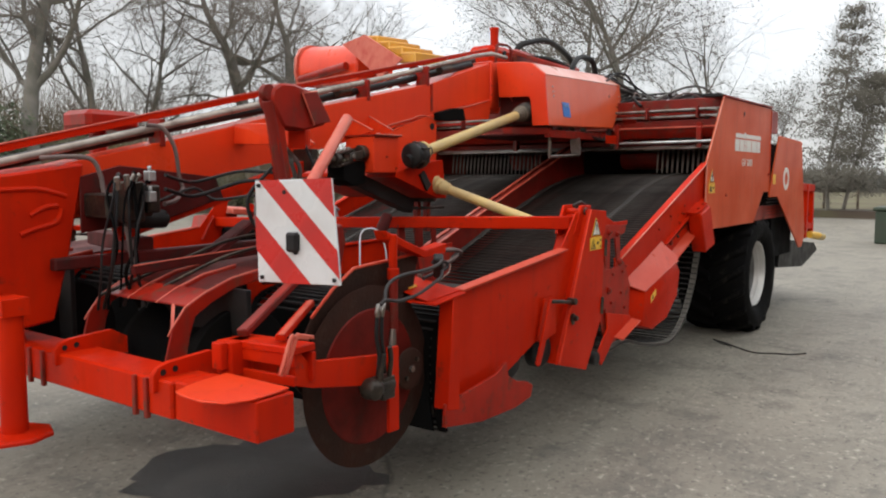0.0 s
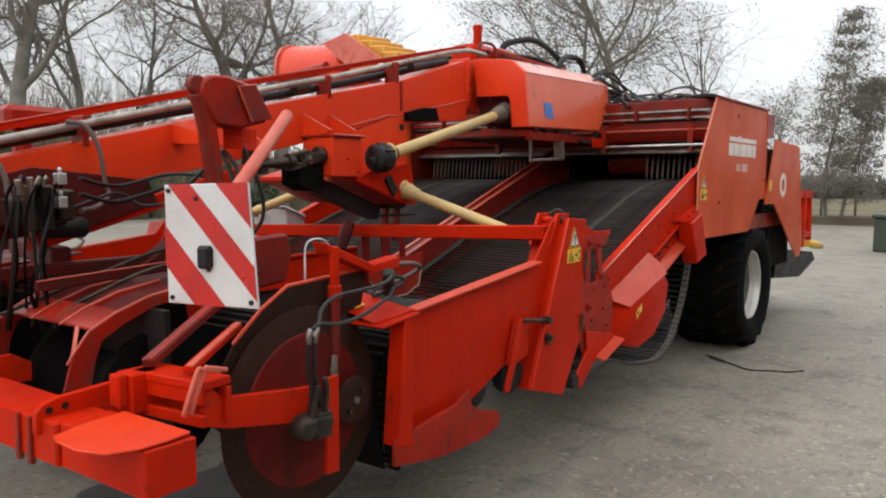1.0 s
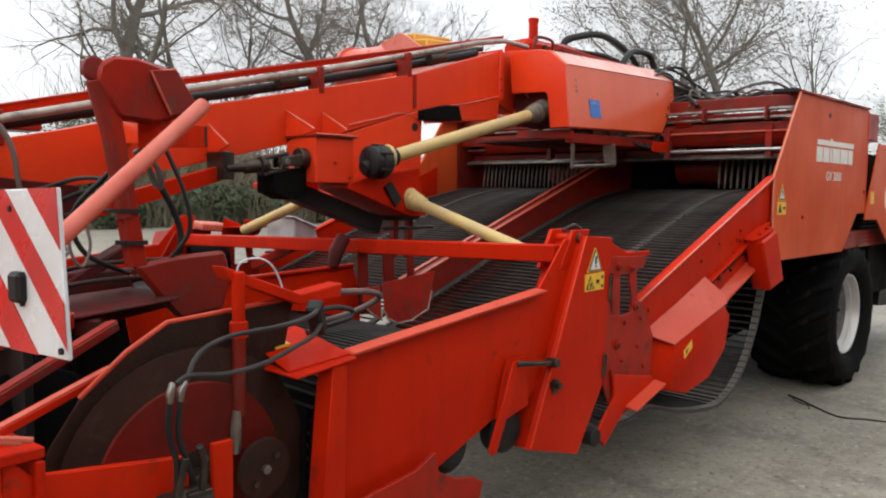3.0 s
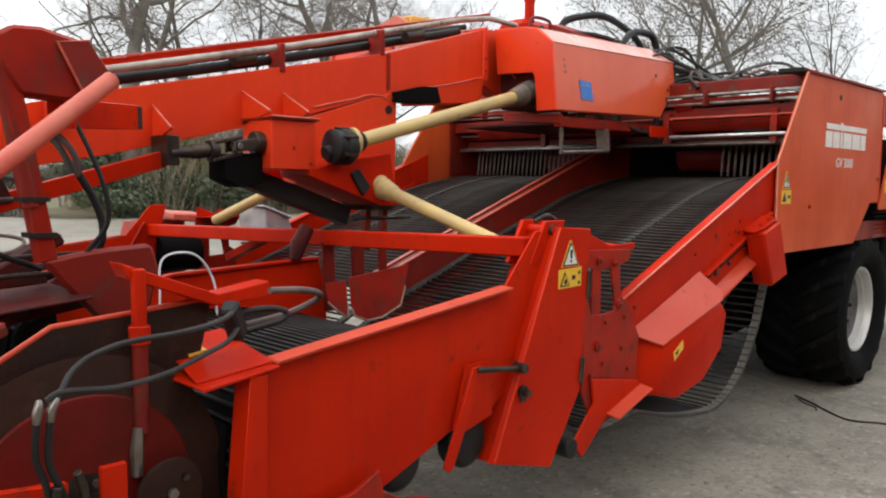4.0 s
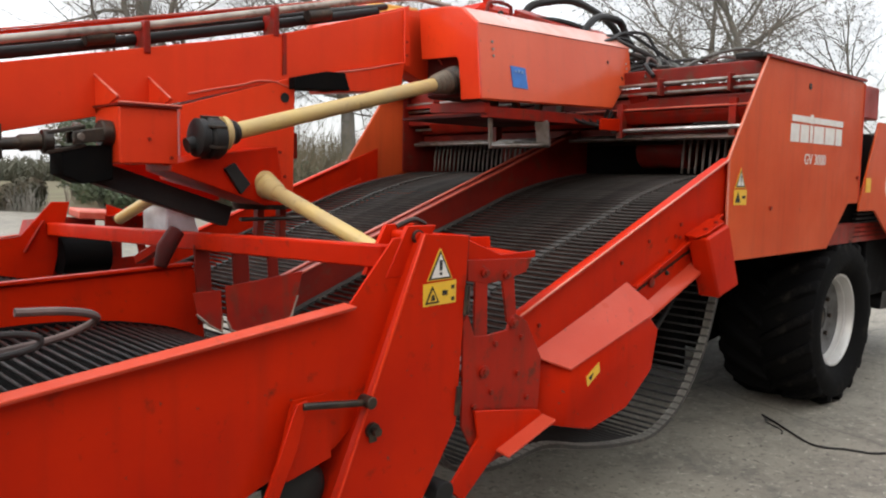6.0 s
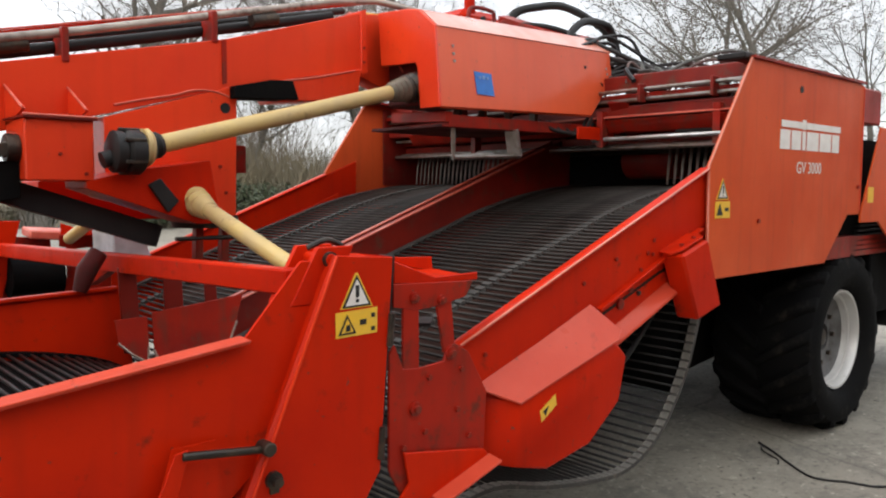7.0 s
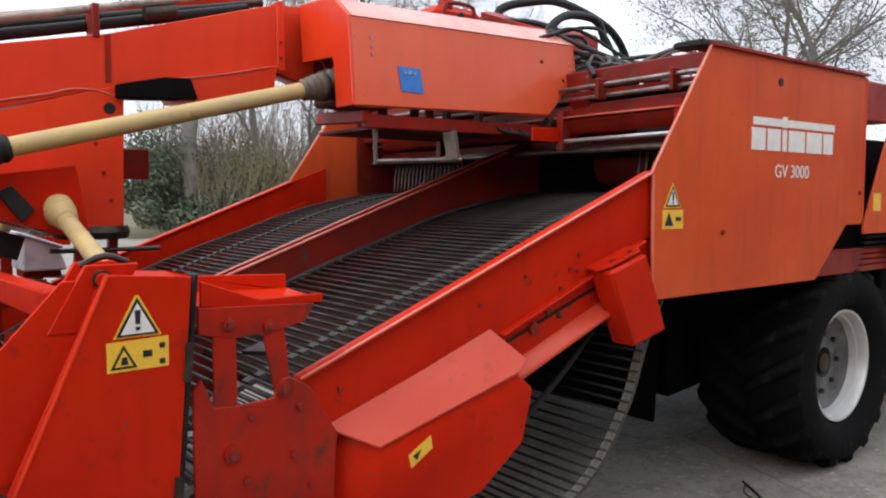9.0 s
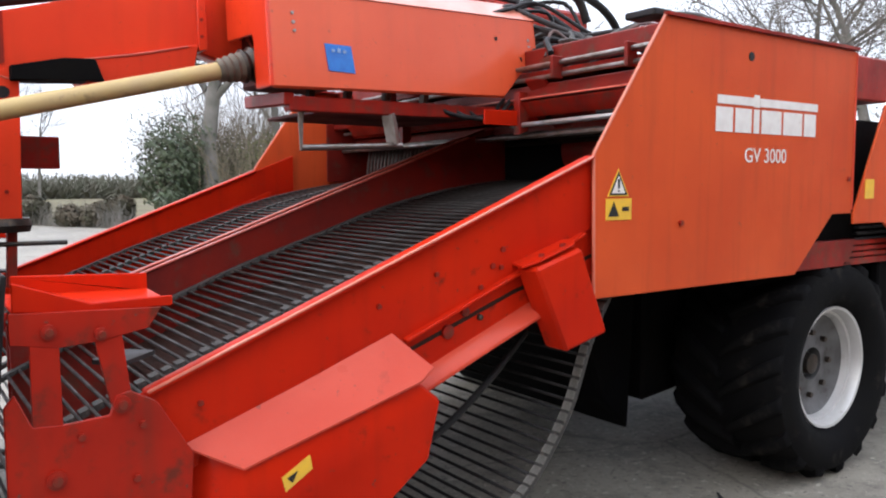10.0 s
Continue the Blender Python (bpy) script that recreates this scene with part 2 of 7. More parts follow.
def concrete():
    """Worn yard concrete: broad stains, mottling, grit, hairline cracks."""
    m = bpy.data.materials.new("worn_concrete")
    m.use_nodes = True
    n, l = m.node_tree.nodes, m.node_tree.links
    b = n["Principled BSDF"]
    tc = n.new("ShaderNodeTexCoord")

    def noisy(scale, detail, lo, hi, rough=0.6):
        t = n.new("ShaderNodeTexNoise")
        t.inputs["Scale"].default_value, t.inputs["Detail"].default_value, t.inputs["Roughness"].default_value = scale, detail, rough
        l.new(tc.outputs["Object"], t.inputs["Vector"])
        r = n.new("ShaderNodeMapRange")
        r.inputs["From Min"].default_value, r.inputs["From Max"].default_value = lo, hi
        l.new(t.outputs["Fac"], r.inputs["Value"])
        return t.outputs["Fac"], r.outputs["Result"]

    def blend(a, colour, fac):
        x = n.new("ShaderNodeMix")
        x.data_type = "RGBA"
        if isinstance(a, tuple):
            x.inputs["A"].default_value = (*a, 1)
        else:
            l.new(a, x.inputs["A"])
        x.inputs["B"].default_value = (*colour, 1)
        l.new(fac, x.inputs["Factor"])
        return x.outputs["Result"]

    broad, f1 = noisy(0.35, 4, 0.36, 0.66)
    mottle, f2 = noisy(2.4, 9, 0.47, 0.68, 0.72)
    grit, f3 = noisy(26.0, 5, 0.55, 0.66, 0.7)
    pale, f4 = noisy(19.0, 5, 0.57, 0.67, 0.75)
    colour = blend((0.295, 0.268, 0.216), (0.22, 0.2, 0.162), f1)
    colour = blend(colour, (0.13, 0.12, 0.102), f2)
    colour = blend(colour, (0.1, 0.092, 0.078), f3)
    colour = blend(colour, (0.44, 0.405, 0.33), f4)
    warp = n.new("ShaderNodeTexNoise")
    warp.inputs["Scale"].default_value, warp.inputs["Detail"].default_value = 1.6, 5
    l.new(tc.outputs["Object"], warp.inputs["Vector"])
    add = n.new("ShaderNodeMix")
    add.data_type = "VECTOR"
    add.inputs["Factor"].default_value = 0.25
    l.new(tc.outputs["Object"], add.inputs["A"])
    l.new(warp.outputs["Color"], add.inputs["B"])
    cracks = n.new("ShaderNodeTexVoronoi")
    cracks.feature = "DISTANCE_TO_EDGE"
    cracks.inputs["Scale"].default_value = 0.33
    l.new(add.outputs["Result"], cracks.inputs["Vector"])
    line = n.new("ShaderNodeMapRange")
    line.inputs["From Min"].default_value, line.inputs["From Max"].default_value = 0.0, 0.006
    line.inputs["To Min"].default_value, line.inputs["To Max"].default_value = 0.6, 0.0
    l.new(cracks.outputs["Distance"], line.inputs["Value"])
    colour = blend(colour, (0.07, 0.063, 0.053), line.outputs["Result"])
    l.new(colour, b.inputs["Base Color"])
    b.inputs["Roughness"].default_value = 0.62
    b.inputs["Specular IOR Level"].default_value = 0.5
    bump = n.new("ShaderNodeBump")
    bump.inputs["Strength"].default_value, bump.inputs["Distance"].default_value = 0.35, 0.01
    l.new(grit, bump.inputs["Height"])
    l.new(bump.outputs["Normal"], b.inputs["Normal"])
    return m


CONCRETE = concrete()
# near-black rubber; on inner sheets and blocks its colour stands in for deep shade
SHADOWRUBBER = material("shade_black_rubber", (0.004, 0.004, 0.0045), 0.8, second=(0.007, 0.0065, 0.006), scale=5, spec=0.05, grain=0.2)
# worn red, darkened so its colour carries shade on inner parts
DARKRED = material("shaded_worn_red", (0.22, 0.013, 0.006), 0.5, second=(0.14, 0.01, 0.006), scale=3, dirt=SOIL, dirt_scale=7, dirt_at=0.55, spec=0.3, grain=0.1)
DISCRED = material("earth_rubbed_red", (0.17, 0.008, 0.004), 0.65, second=(0.07, 0.007, 0.004), scale=4, dirt=(0.05, 0.016, 0.01), dirt_scale=5, dirt_at=0.56, spec=0.2, grain=0.2)
# shaded copy of the red for parts that lie in shade
DEEPRED = material("shaded_deep_red", (0.1, 0.008, 0.006), 0.55, second=(0.05, 0.007, 0.006), scale=4, dirt=(0.03, 0.018, 0.013), dirt_scale=8, dirt_at=0.55, spec=0.2, grain=0.12)
FINGER = material("worn_grey_fingers", (0.28, 0.25, 0.23), 0.5, second=(0.17, 0.15, 0.135), scale=14, spec=0.3)
BRICK = material("dark_brick", (0.1, 0.05, 0.035), 0.85, second=(0.07, 0.04, 0.03), scale=2, grain=0.3)
EARTH = material("winter_grass_ground", (0.13, 0.12, 0.05), 0.95, second=(0.1, 0.075, 0.045), scale=0.25, dirt=(0.16, 0.12, 0.07), dirt_scale=1.5, dirt_at=0.55, grain=0.8, grain_scale=12)
BARK = material("grey_brown_bark", (0.19, 0.175, 0.155), 0.9, second=(0.13, 0.125, 0.105), scale=1.5, dirt=(0.12, 0.13, 0.08), dirt_scale=3, dirt_at=0.58, grain=0.8, grain_scale=20)
TWIG = material("winter_twigs", (0.19, 0.165, 0.14), 0.9, second=(0.23, 0.195, 0.155), scale=0.5)
BRUSH = material("dry_undergrowth", (0.24, 0.2, 0.13), 0.95, second=(0.16, 0.145, 0.1), scale=0.4)
CONES = material("dry_alder_cones", (0.16, 0.15, 0.125), 0.9, second=(0.13, 0.12, 0.095), scale=2)
LEAF = material("evergreen_leaves", (0.06, 0.09, 0.042), 0.45, second=(0.085, 0.105, 0.055), scale=1.2, dirt=(0.05, 0.045, 0.03), dirt_scale=4, dirt_at=0.5)
HEATH = material("grey_brown_winter_leaves", (0.11, 0.085, 0.055), 0.8, second=(0.07, 0.075, 0.045), scale=1.0)
OLIVE = material("olive_ivy_leaves", (0.13, 0.13, 0.035), 0.55, second=(0.09, 0.1, 0.03), scale=1.2)


# ---- mesh helpers ----
def catmull(pts, steps=6):
    pts = [Vector(p) for p in pts]
    if len(pts) < 3:
        return pts
    ext = [2 * pts[0] - pts[1], *pts, 2 * pts[-1] - pts[-2]]
    out = []
    for a, b, c, d in zip(ext, ext[1:], ext[2:], ext[3:]):
        for s in range(steps):
            t = s / steps
            out.append(0.5 * (2 * b + (c - a) * t + (2 * a - 5 * b + 4 * c - d) * t * t + (3 * b - a - 3 * c + d) * t ** 3))
    return out + [pts[-1]]


def tube(bm, pts, r, n=10, smooth=0, flat=1.0):
    """A round bar or hose along points; r may be a list."""
    pts = catmull(pts, smooth) if smooth else [Vector(p) for p in pts]
    rings, side = [], None
    for i, p in enumerate(pts):
        d = (pts[min(i + 1, len(pts) - 1)] - pts[max(i - 1, 0)]).normalized()
        if side is None:
            side = d.orthogonal().normalized()
        side = (side - d * side.dot(d)).normalized()
        up = d.cross(side)
        rad = r[min(i, len(r) - 1)] if isinstance(r, (list, tuple)) else r
        rings.append([bm.verts.new(p + rad * (math.cos(2 * math.pi * k / n) * side + flat * math.sin(2 * math.pi * k / n) * up)) for k in range(n)])
    for a, b in zip(rings, rings[1:]):
        for k in range(n):
            bm.faces.new((a[k], a[(k + 1) % n], b[(k + 1) % n], b[k]))
    bm.faces.new(rings[0][::-1])
    bm.faces.new(rings[-1])


def box(bm, lo, hi):
    (x0, y0, z0), (x1, y1, z1) = lo, hi
    v = [bm.verts.new(p) for p in ((x0, y0, z0), (x1, y0, z0), (x1, y1, z0), (x0, y1, z0), (x0, y0, z1), (x1, y0, z1), (x1, y1, z1), (x0, y1, z1))]
    for f in ((0, 3, 2, 1), (4, 5, 6, 7), (0, 1, 5, 4), (1, 2, 6, 5), (2, 3, 7, 6), (3, 0, 4, 7)):
        bm.faces.new([v[i] for i in f])


def beam(bm, p, q, w, h, up=(0, 0, 1)):
    """A square bar from p to q, w across and h along up."""
    p, q = Vector(p), Vector(q)
    d = (q - p).normalized()
    s = d.cross(Vector(up)).normalized()
    u = s.cross(d)
    a = [bm.verts.new(p + i * w / 2 * s + j * h / 2 * u) for i, j in ((-1, -1), (1, -1), (1, 1), (-1, 1))]
    b = [bm.verts.new(q + i * w / 2 * s + j * h / 2 * u) for i, j in ((-1, -1), (1, -1), (1, 1), (-1, 1))]
    for k in range(4):
        bm.faces.new((a[k], a[(k + 1) % 4], b[(k + 1) % 4], b[k]))
    bm.faces.new(a[::-1])
    bm.faces.new(b)


def prism(bm, pts, a, b):
    """A plate: an outline of points swept from the offset a to the offset b."""
    va = [bm.verts.new(Vector(p) + Vector(a)) for p in pts]
    vb = [bm.verts.new(Vector(p) + Vector(b)) for p in pts]
    n = len(pts)
    for k in range(n):
        bm.faces.new((va[k], va[(k + 1) % n], vb[(k + 1) % n], vb[k]))
    bm.faces.new(va[::-1])
    bm.faces.new(vb)


def plate(bm, xz, y0, y1):
    """A plate along the machine: an outline in x and z, from y0 to y1."""
    prism(bm, [(x, 0, z) for x, z in xz], (0, y0, 0), (0, y1, 0))


def lathe(bm, profile, centre, axis="y", n=40):
    """A turned body: (radius, offset) pairs round an axis."""
    c = Vector(centre)
    rings = []
    for r, o in profile:
        ring = []
        for k in range(n):
            a = 2 * math.pi * k / n
            ca, sa = r * math.cos(a), r * math.sin(a)
            v = {"y": (ca, o, sa), "x": (o, ca, sa), "z": (ca, sa, o)}[axis]
            ring.append(bm.verts.new(c + Vector(v)))
        rings.append(ring)
    for a, b in zip(rings, rings[1:]):
        for k in range(n):
            bm.faces.new((a[k], a[(k + 1) % n], b[(k + 1) % n], b[k]))
    if profile[0][0] > 1e-5 and profile[0] != profile[-1]:
        bm.faces.new(rings[0][::-1])
        bm.faces.new(rings[-1])


def bolt(bm, p, axis="y", r=0.011, h=0.012):
    lathe(bm, [(r, -h), (r, h)], p, axis, 6)


WHERE = {}
BOLTS = {}


def bolts(spots, mat, parent, axis="y", r=0.011, h=0.012, name="bolt"):
    """Hexagon bolt heads, each a piece of its own on shared mesh data."""
    key = (mat.name, axis, r, h)
    if key not in BOLTS:
        bm = bmesh.new()
        bolt(bm, (0, 0, 0), axis, r, h)
        finish(bm)
        BOLTS[key] = bpy.data.meshes.new(name)
        bm.to_mesh(BOLTS[key])
        bm.free()
        BOLTS[key].set_sharp_from_angle(angle=radians(40))
        BOLTS[key].materials.append(mat)
    for p in spots:
        share(name, BOLTS[key], p, parent)



def finish(bm, bevel=0.0, angle=35):
    bmesh.ops.remove_doubles(bm, verts=bm.verts, dist=1e-5)
    bmesh.ops.recalc_face_normals(bm, faces=bm.faces)
    if bevel:
        bm.normal_update()
        sharp = [e for e in bm.edges if len(e.link_faces) == 2 and e.calc_face_angle(0) > 0.5]
        bmesh.ops.bevel(bm, geom=sharp, offset=bevel, segments=1, affect="EDGES", clamp_overlap=True)
    for f in bm.faces:
        f.smooth = True


def part(name, bm, mat, parent=None, label="", bevel=0.0, angle=35):
    """Link a bmesh, drawn in world metres, as one mesh object, with its origin in its middle, under a thing or a part."""
    finish(bm, bevel)
    co = np.array([v.co[:] for v in bm.verts])
    mid = Vector(((co.min(0) + co.max(0)) / 2).tolist())
    bmesh.ops.translate(bm, verts=bm.verts, vec=-mid)
    me = bpy.data.meshes.new(name)
    bm.to_mesh(me)
    bm.free()
    me.set_sharp_from_angle(angle=radians(angle))
    me.materials.append(mat)
    ob = new(name, me)
    WHERE[ob.name] = mid
    if parent:
        ob.parent = parent
        ob.location = mid - WHERE[parent.name]
    else:
        ob.location = mid
    if label:
        ob["label"] = label
    return ob


def thing(name, at, label, category, group="", kind=""):
    ob = new(name)
    ob.location = at
    WHERE[ob.name] = Vector(at)
    return tagged(ob, label, category, group, kind)


def share(name, me, at, parent, turn=None):
    """One more piece on mesh data that is there already."""
    ob = new(name, me)
    ob.parent = parent
    ob.location = Vector(at) - WHERE[parent.name]
    if turn:
        ob.rotation_euler = turn
    WHERE[ob.name] = Vector(at)
    return ob


B = bmesh.new

# ---- ground ----
bm = B()
v = [bm.verts.new(p) for p in ((-1500, -1500, -0.03), (1500, -1500, -0.03), (1500, 1500, -0.03), (-1500, 1500, -0.03))]
bm.faces.new(v)
tagged(part("ground", bm, EARTH), "flat winter field of thin grass and bare earth", "ground", kind="structure")
bm = B()
prism(bm, [(-40, -45, 0), (36, -45, 0), (36.8, 31.5, 0), (13.4, 32.0, 0), (10.2, 38.6, 0), (-40, 39.5, 0)], (0, 0, -0.4), (0, 0, 0))
tagged(part("pavement", bm, CONCRETE), "worn pale grey concrete farm yard with stains", "pavement", kind="structure")

bm = B()
for k in range(7):
    tube(bm, [(10.0 + 2.2 * k, 0.6 - 0.42 * k, 0.001), (12.3 + 2.2 * k, 0.2 - 0.42 * k, 0.001)], 0.012, 6, 0, 0.25)
tagged(part("joint", bm, material("tarred_joint", (0.035, 0.033, 0.03), 0.8, grain=0.3)), "dark tarred joint across the concrete yard", "joint", kind="structure")

# plain wall added unseen behind the camera to block low sky light
bm = B()
box(bm, (-30, -8.6, 0), (45, -8.2, 6.5))
tagged(part("sky_block_wall", bm, BRICK), "plain dark brick wall added out of view to block low sky", "wall", kind="structure")

# ---- the harvester ----
YC = 4.1
MACHINE = thing("potato_harvester", (6.0, 3.95, 0.0), "large red-orange trailed potato harvester parked on a concrete yard", "harvester")


def P(name, bm, mat=RED, label="", parent=MACHINE, bevel=0.003, angle=35):
    return part(name, bm, mat, parent, label, bevel, angle)


def far(y):
    return 2 * YC - y


SIDES = (lambda y: y, far)

# boom and its front end
BOOM_Y0, BOOM_Y1 = 3.89, 4.12
bm = B()
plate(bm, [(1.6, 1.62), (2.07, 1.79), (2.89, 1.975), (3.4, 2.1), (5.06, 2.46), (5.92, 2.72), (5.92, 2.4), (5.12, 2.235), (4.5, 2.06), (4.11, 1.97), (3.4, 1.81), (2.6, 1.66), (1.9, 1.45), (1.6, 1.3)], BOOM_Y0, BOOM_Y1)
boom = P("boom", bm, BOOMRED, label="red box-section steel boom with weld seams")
bm = B()
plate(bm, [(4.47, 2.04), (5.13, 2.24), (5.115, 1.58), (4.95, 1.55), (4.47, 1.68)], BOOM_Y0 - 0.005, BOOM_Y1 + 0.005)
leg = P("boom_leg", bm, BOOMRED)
bm = B()
plate(bm, [(5.052, 2.24), (5.052, 2.455), (5.074, 2.46), (5.074, 2.245)], BOOM_Y0 - 0.008, BOOM_Y0 + 0.002)
part("joint_strap", bm, BROWNRED, boom)
bm = B()
plate(bm, [(5.09, 2.17), (5.09, 2.23), (5.3, 2.28), (5.425, 2.285), (5.46, 2.19)], 3.83, 3.98)
P("boom_stop", bm, SHADOWRUBBER, "black block under the boom")
bm = B()
lathe(bm, [(0.02, -0.03), (0.16, -0.03), (0.17, 0.0), (0.16, 0.03), (0.02, 0.03)], (5.0, 4.0, 1.555), "z", 24)
part("swivel_ring", bm, GREASE, leg)
for x, y in ((4.93, 3.93), (5.08, 3.95)):
    bm = B()
    beam(bm, (x, y, 1.53), (x - 0.01, y, 1.28), 0.05, 0.04, (1, 0, 0))
    part("swivel_link", bm, BROWNRED, leg, "", 0.004)
bm = B()
tube(bm, [(4.8, 3.9, 1.475), (5.3, 3.95, 1.47)], 0.011, 8)
part("swivel_pin", bm, GREASE, leg)
bolts([(5.06 - 0.03 * k, BOOM_Y0 - 0.008, 1.7 + 0.13 * k) for k in range(3)], BROWNRED, leg, r=0.009, h=0.006)
bm = B()
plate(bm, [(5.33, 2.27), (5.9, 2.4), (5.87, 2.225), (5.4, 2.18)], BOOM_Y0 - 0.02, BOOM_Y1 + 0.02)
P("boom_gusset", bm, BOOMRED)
bm = B()
lathe(bm, [(0.026, -0.004), (0.026, 0.004)], (5.063, BOOM_Y0 - 0.006, 2.122), n=20)
P("boom_hole", bm, BLACK, bevel=0)
bm = B()
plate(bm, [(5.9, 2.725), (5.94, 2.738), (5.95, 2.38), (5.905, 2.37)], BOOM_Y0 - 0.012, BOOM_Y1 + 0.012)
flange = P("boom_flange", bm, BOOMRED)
bolts([(5.92, BOOM_Y0 - 0.014, z) for z in (2.44, 2.52)], BROWNRED, flange, r=0.008, h=0.006)
bm = B()
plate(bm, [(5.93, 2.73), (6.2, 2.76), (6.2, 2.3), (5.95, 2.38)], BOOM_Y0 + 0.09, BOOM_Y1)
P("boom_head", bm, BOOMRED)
bm = B()
plate(bm, [(1.2, 1.7), (1.74, 1.735), (2.11, 1.79), (2.02, 1.35), (1.93, 1.02), (1.6, 0.98), (1.3, 1.2)], 3.8, 4.2)
drawbar = P("drawbar_plate", bm, label="broad red drawbar plate", bevel=0.012)
for pts in ([(1.7, 1.66), (1.84, 1.665), (1.93, 1.652), (2.01, 1.625)], [(1.83, 1.538), (1.9, 1.575), (1.965, 1.582)], [(1.78, 1.45), (1.864, 1.478), (1.94, 1.495), (1.975, 1.53), (1.985, 1.57)]):
    bm = B()
    tube(bm, [(x, 3.8, z) for x, z in pts], 0.012, 8, 4)
    part("pressed_ridge", bm, RED, drawbar)

for pts in ([(4.516, 2.099), (4.66, 2.135), (4.806, 2.167), (4.893, 2.195), (5.0, 2.2), (5.087, 2.179)], [(5.36, 2.28), (5.6, 2.325), (5.85, 2.385)]):
    bm = B()
    tube(bm, [(x, BOOM_Y0 - (0.022 if x > 5.2 else 0.004), z) for x, z in pts], 0.005, 6, 3)
    part("weld_seam", bm, PALERED, boom)
for x, y, z in ((3.59, 3.7, 1.93), (4.07, 3.63, 2.035), (4.32, 3.66, 2.045)):
    bm = B()
    prism(bm, [(x, 3.89, z + 0.11), (x, y, z), (x, 3.89, z - 0.06)], (0, 0, 0), (0.012, 0, 0))
    fin = part("fin", bm, BOOMRED, boom)
    bm = B()
    tube(bm, [(x, 3.887, z + 0.113), (x, y, z + 0.003)], 0.006, 6)
    part("worn_lit_edge", bm, PALERED, fin)
bm = B()
beam(bm, (6.085, 3.87, 2.53), (6.15, 3.8, 2.4), 0.022, 0.012)
P("lever", bm, PALERED)
# pipes along the boom
bm = B()
tube(bm, [(1.4, 3.86, 1.72), (1.75, 3.87, 1.79), (3.4, 3.9, 2.19), (4.4, 3.93, 2.42), (5.75, 3.95, 2.76), (6.1, 4.0, 2.83), (6.5, 4.1, 2.85)], 0.02)
P("steel_pipe", bm, material("weathered_pipe", (0.44, 0.38, 0.32), 0.45, 0.3, second=(0.26, 0.21, 0.18), scale=6, dirt=(0.06, 0.03, 0.02), dirt_scale=9, dirt_at=0.55))
bm = B()
tube(bm, [(1.6, 3.95, 1.74), (2.9, 3.97, 2.04), (3.8, 3.99, 2.23), (4.6, 4.0, 2.41), (5.8, 4.02, 2.7)], 0.028, smooth=3)
P("black_hose", bm, BLACK)
bm = B()
tube(bm, [(1.6, 4.0, 1.75), (2.9, 4.03, 2.06), (3.8, 4.04, 2.28), (5.0, 4.05, 2.55), (5.9, 4.05, 2.75)], 0.02, smooth=3)
P("black_hose", bm, GREYHOSE)
for x0, x1 in ((4.05, 4.18), (5.25, 5.4)):
    bm = B()
    tube(bm, [(x0, 3.95, 2.31 + 0.23 * (x0 - 4.05)), (x1, 3.95, 2.34 + 0.23 * (x1 - 4.18))], 0.036, 10)
    P("hose_sleeve", bm, GREASE)
bm = B()
beam(bm, (1.5, 4.2, 1.77), (3.53, 4.2, 2.265), 0.06, 0.04)
beam(bm, (3.53, 4.2, 2.265), (6.3, 4.2, 2.9), 0.05, 0.032)
rail = P("boom_rail", bm, RED)
# thin pale line painting the highlight along the rail's worn edge
bm = B()
tube(bm, [(1.5, 4.168, 1.792), (3.53, 4.168, 2.287), (6.3, 4.173, 2.917)], 0.005, 6)
part("worn_lit_edge", bm, PALERED, rail)
for x, z in ((2.6, 1.95), (4.3, 2.33), (5.0, 2.5)):
    bm = B()
    box(bm, (x, 3.88, z - 0.06), (x + 0.03, 4.0, z + 0.09))
    P("pipe_clip", bm, BROWNRED)

# mast with its bracket, and the slanting pole
bm = B()
beam(bm, (2.72, 3.1, 2.1), (2.84, 3.12, 1.42), 0.07, 0.06, (1, 0, 0))
mast = P("mast", bm, BROWNRED)
for z in (1.5, 1.62):
    bm = B()
    box(bm, (2.755 + 0.17 * (1.62 - z), 3.07, z), (2.845 + 0.17 * (1.62 - z), 3.155, z + 0.016))
    part("mast_strap", bm, BLACK, mast)
bm = B()
plate(bm, [(2.68, 2.1), (2.69, 2.155), (2.74, 2.19), (2.83, 2.195), (2.97, 2.165), (3.06, 2.0), (2.9, 1.96), (2.76, 1.97)], 3.055, 3.17)
P("mast_bracket", bm, BROWNRED, bevel=0.012)
bm = B()
plate(bm, [(2.87, 2.15), (2.975, 2.166), (3.075, 2.015), (2.95, 1.99)], 3.038, 3.05)
P("mast_bracket", bm, DARKRED)
bm = B()
tube(bm, [(2.95, 3.04, 1.992), (2.872, 3.04, 2.15), (2.975, 3.04, 2.166)], 0.005, 6)
P("worn_lit_edge", bm, PALERED)
bm = B()
lathe(bm, [(0.006, -0.022), (0.042, -0.02), (0.042, 0.02), (0.006, 0.022)], (2.68, 3.09, 2.14), n=20)
tube(bm, [(2.68, 3.09, 2.1), (2.74, 3.1, 1.9), (2.79, 3.1, 1.6)], 0.03, 12)
P("mast_cylinder", bm, DARKRED)
bm = B()
beam(bm, (2.9, 3.12, 1.92), (3.3, 3.5, 1.95), 0.09, 0.1)
P("mast_arm", bm, RED)
bm = B()
beam(bm, (3.3, 3.5, 1.95), (3.34, 3.54, 1.952), 0.085, 0.095)
P("arm_end", bm, BLACK)
bm = B()
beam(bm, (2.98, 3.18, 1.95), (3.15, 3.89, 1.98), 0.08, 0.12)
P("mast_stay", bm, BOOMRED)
bm = B()
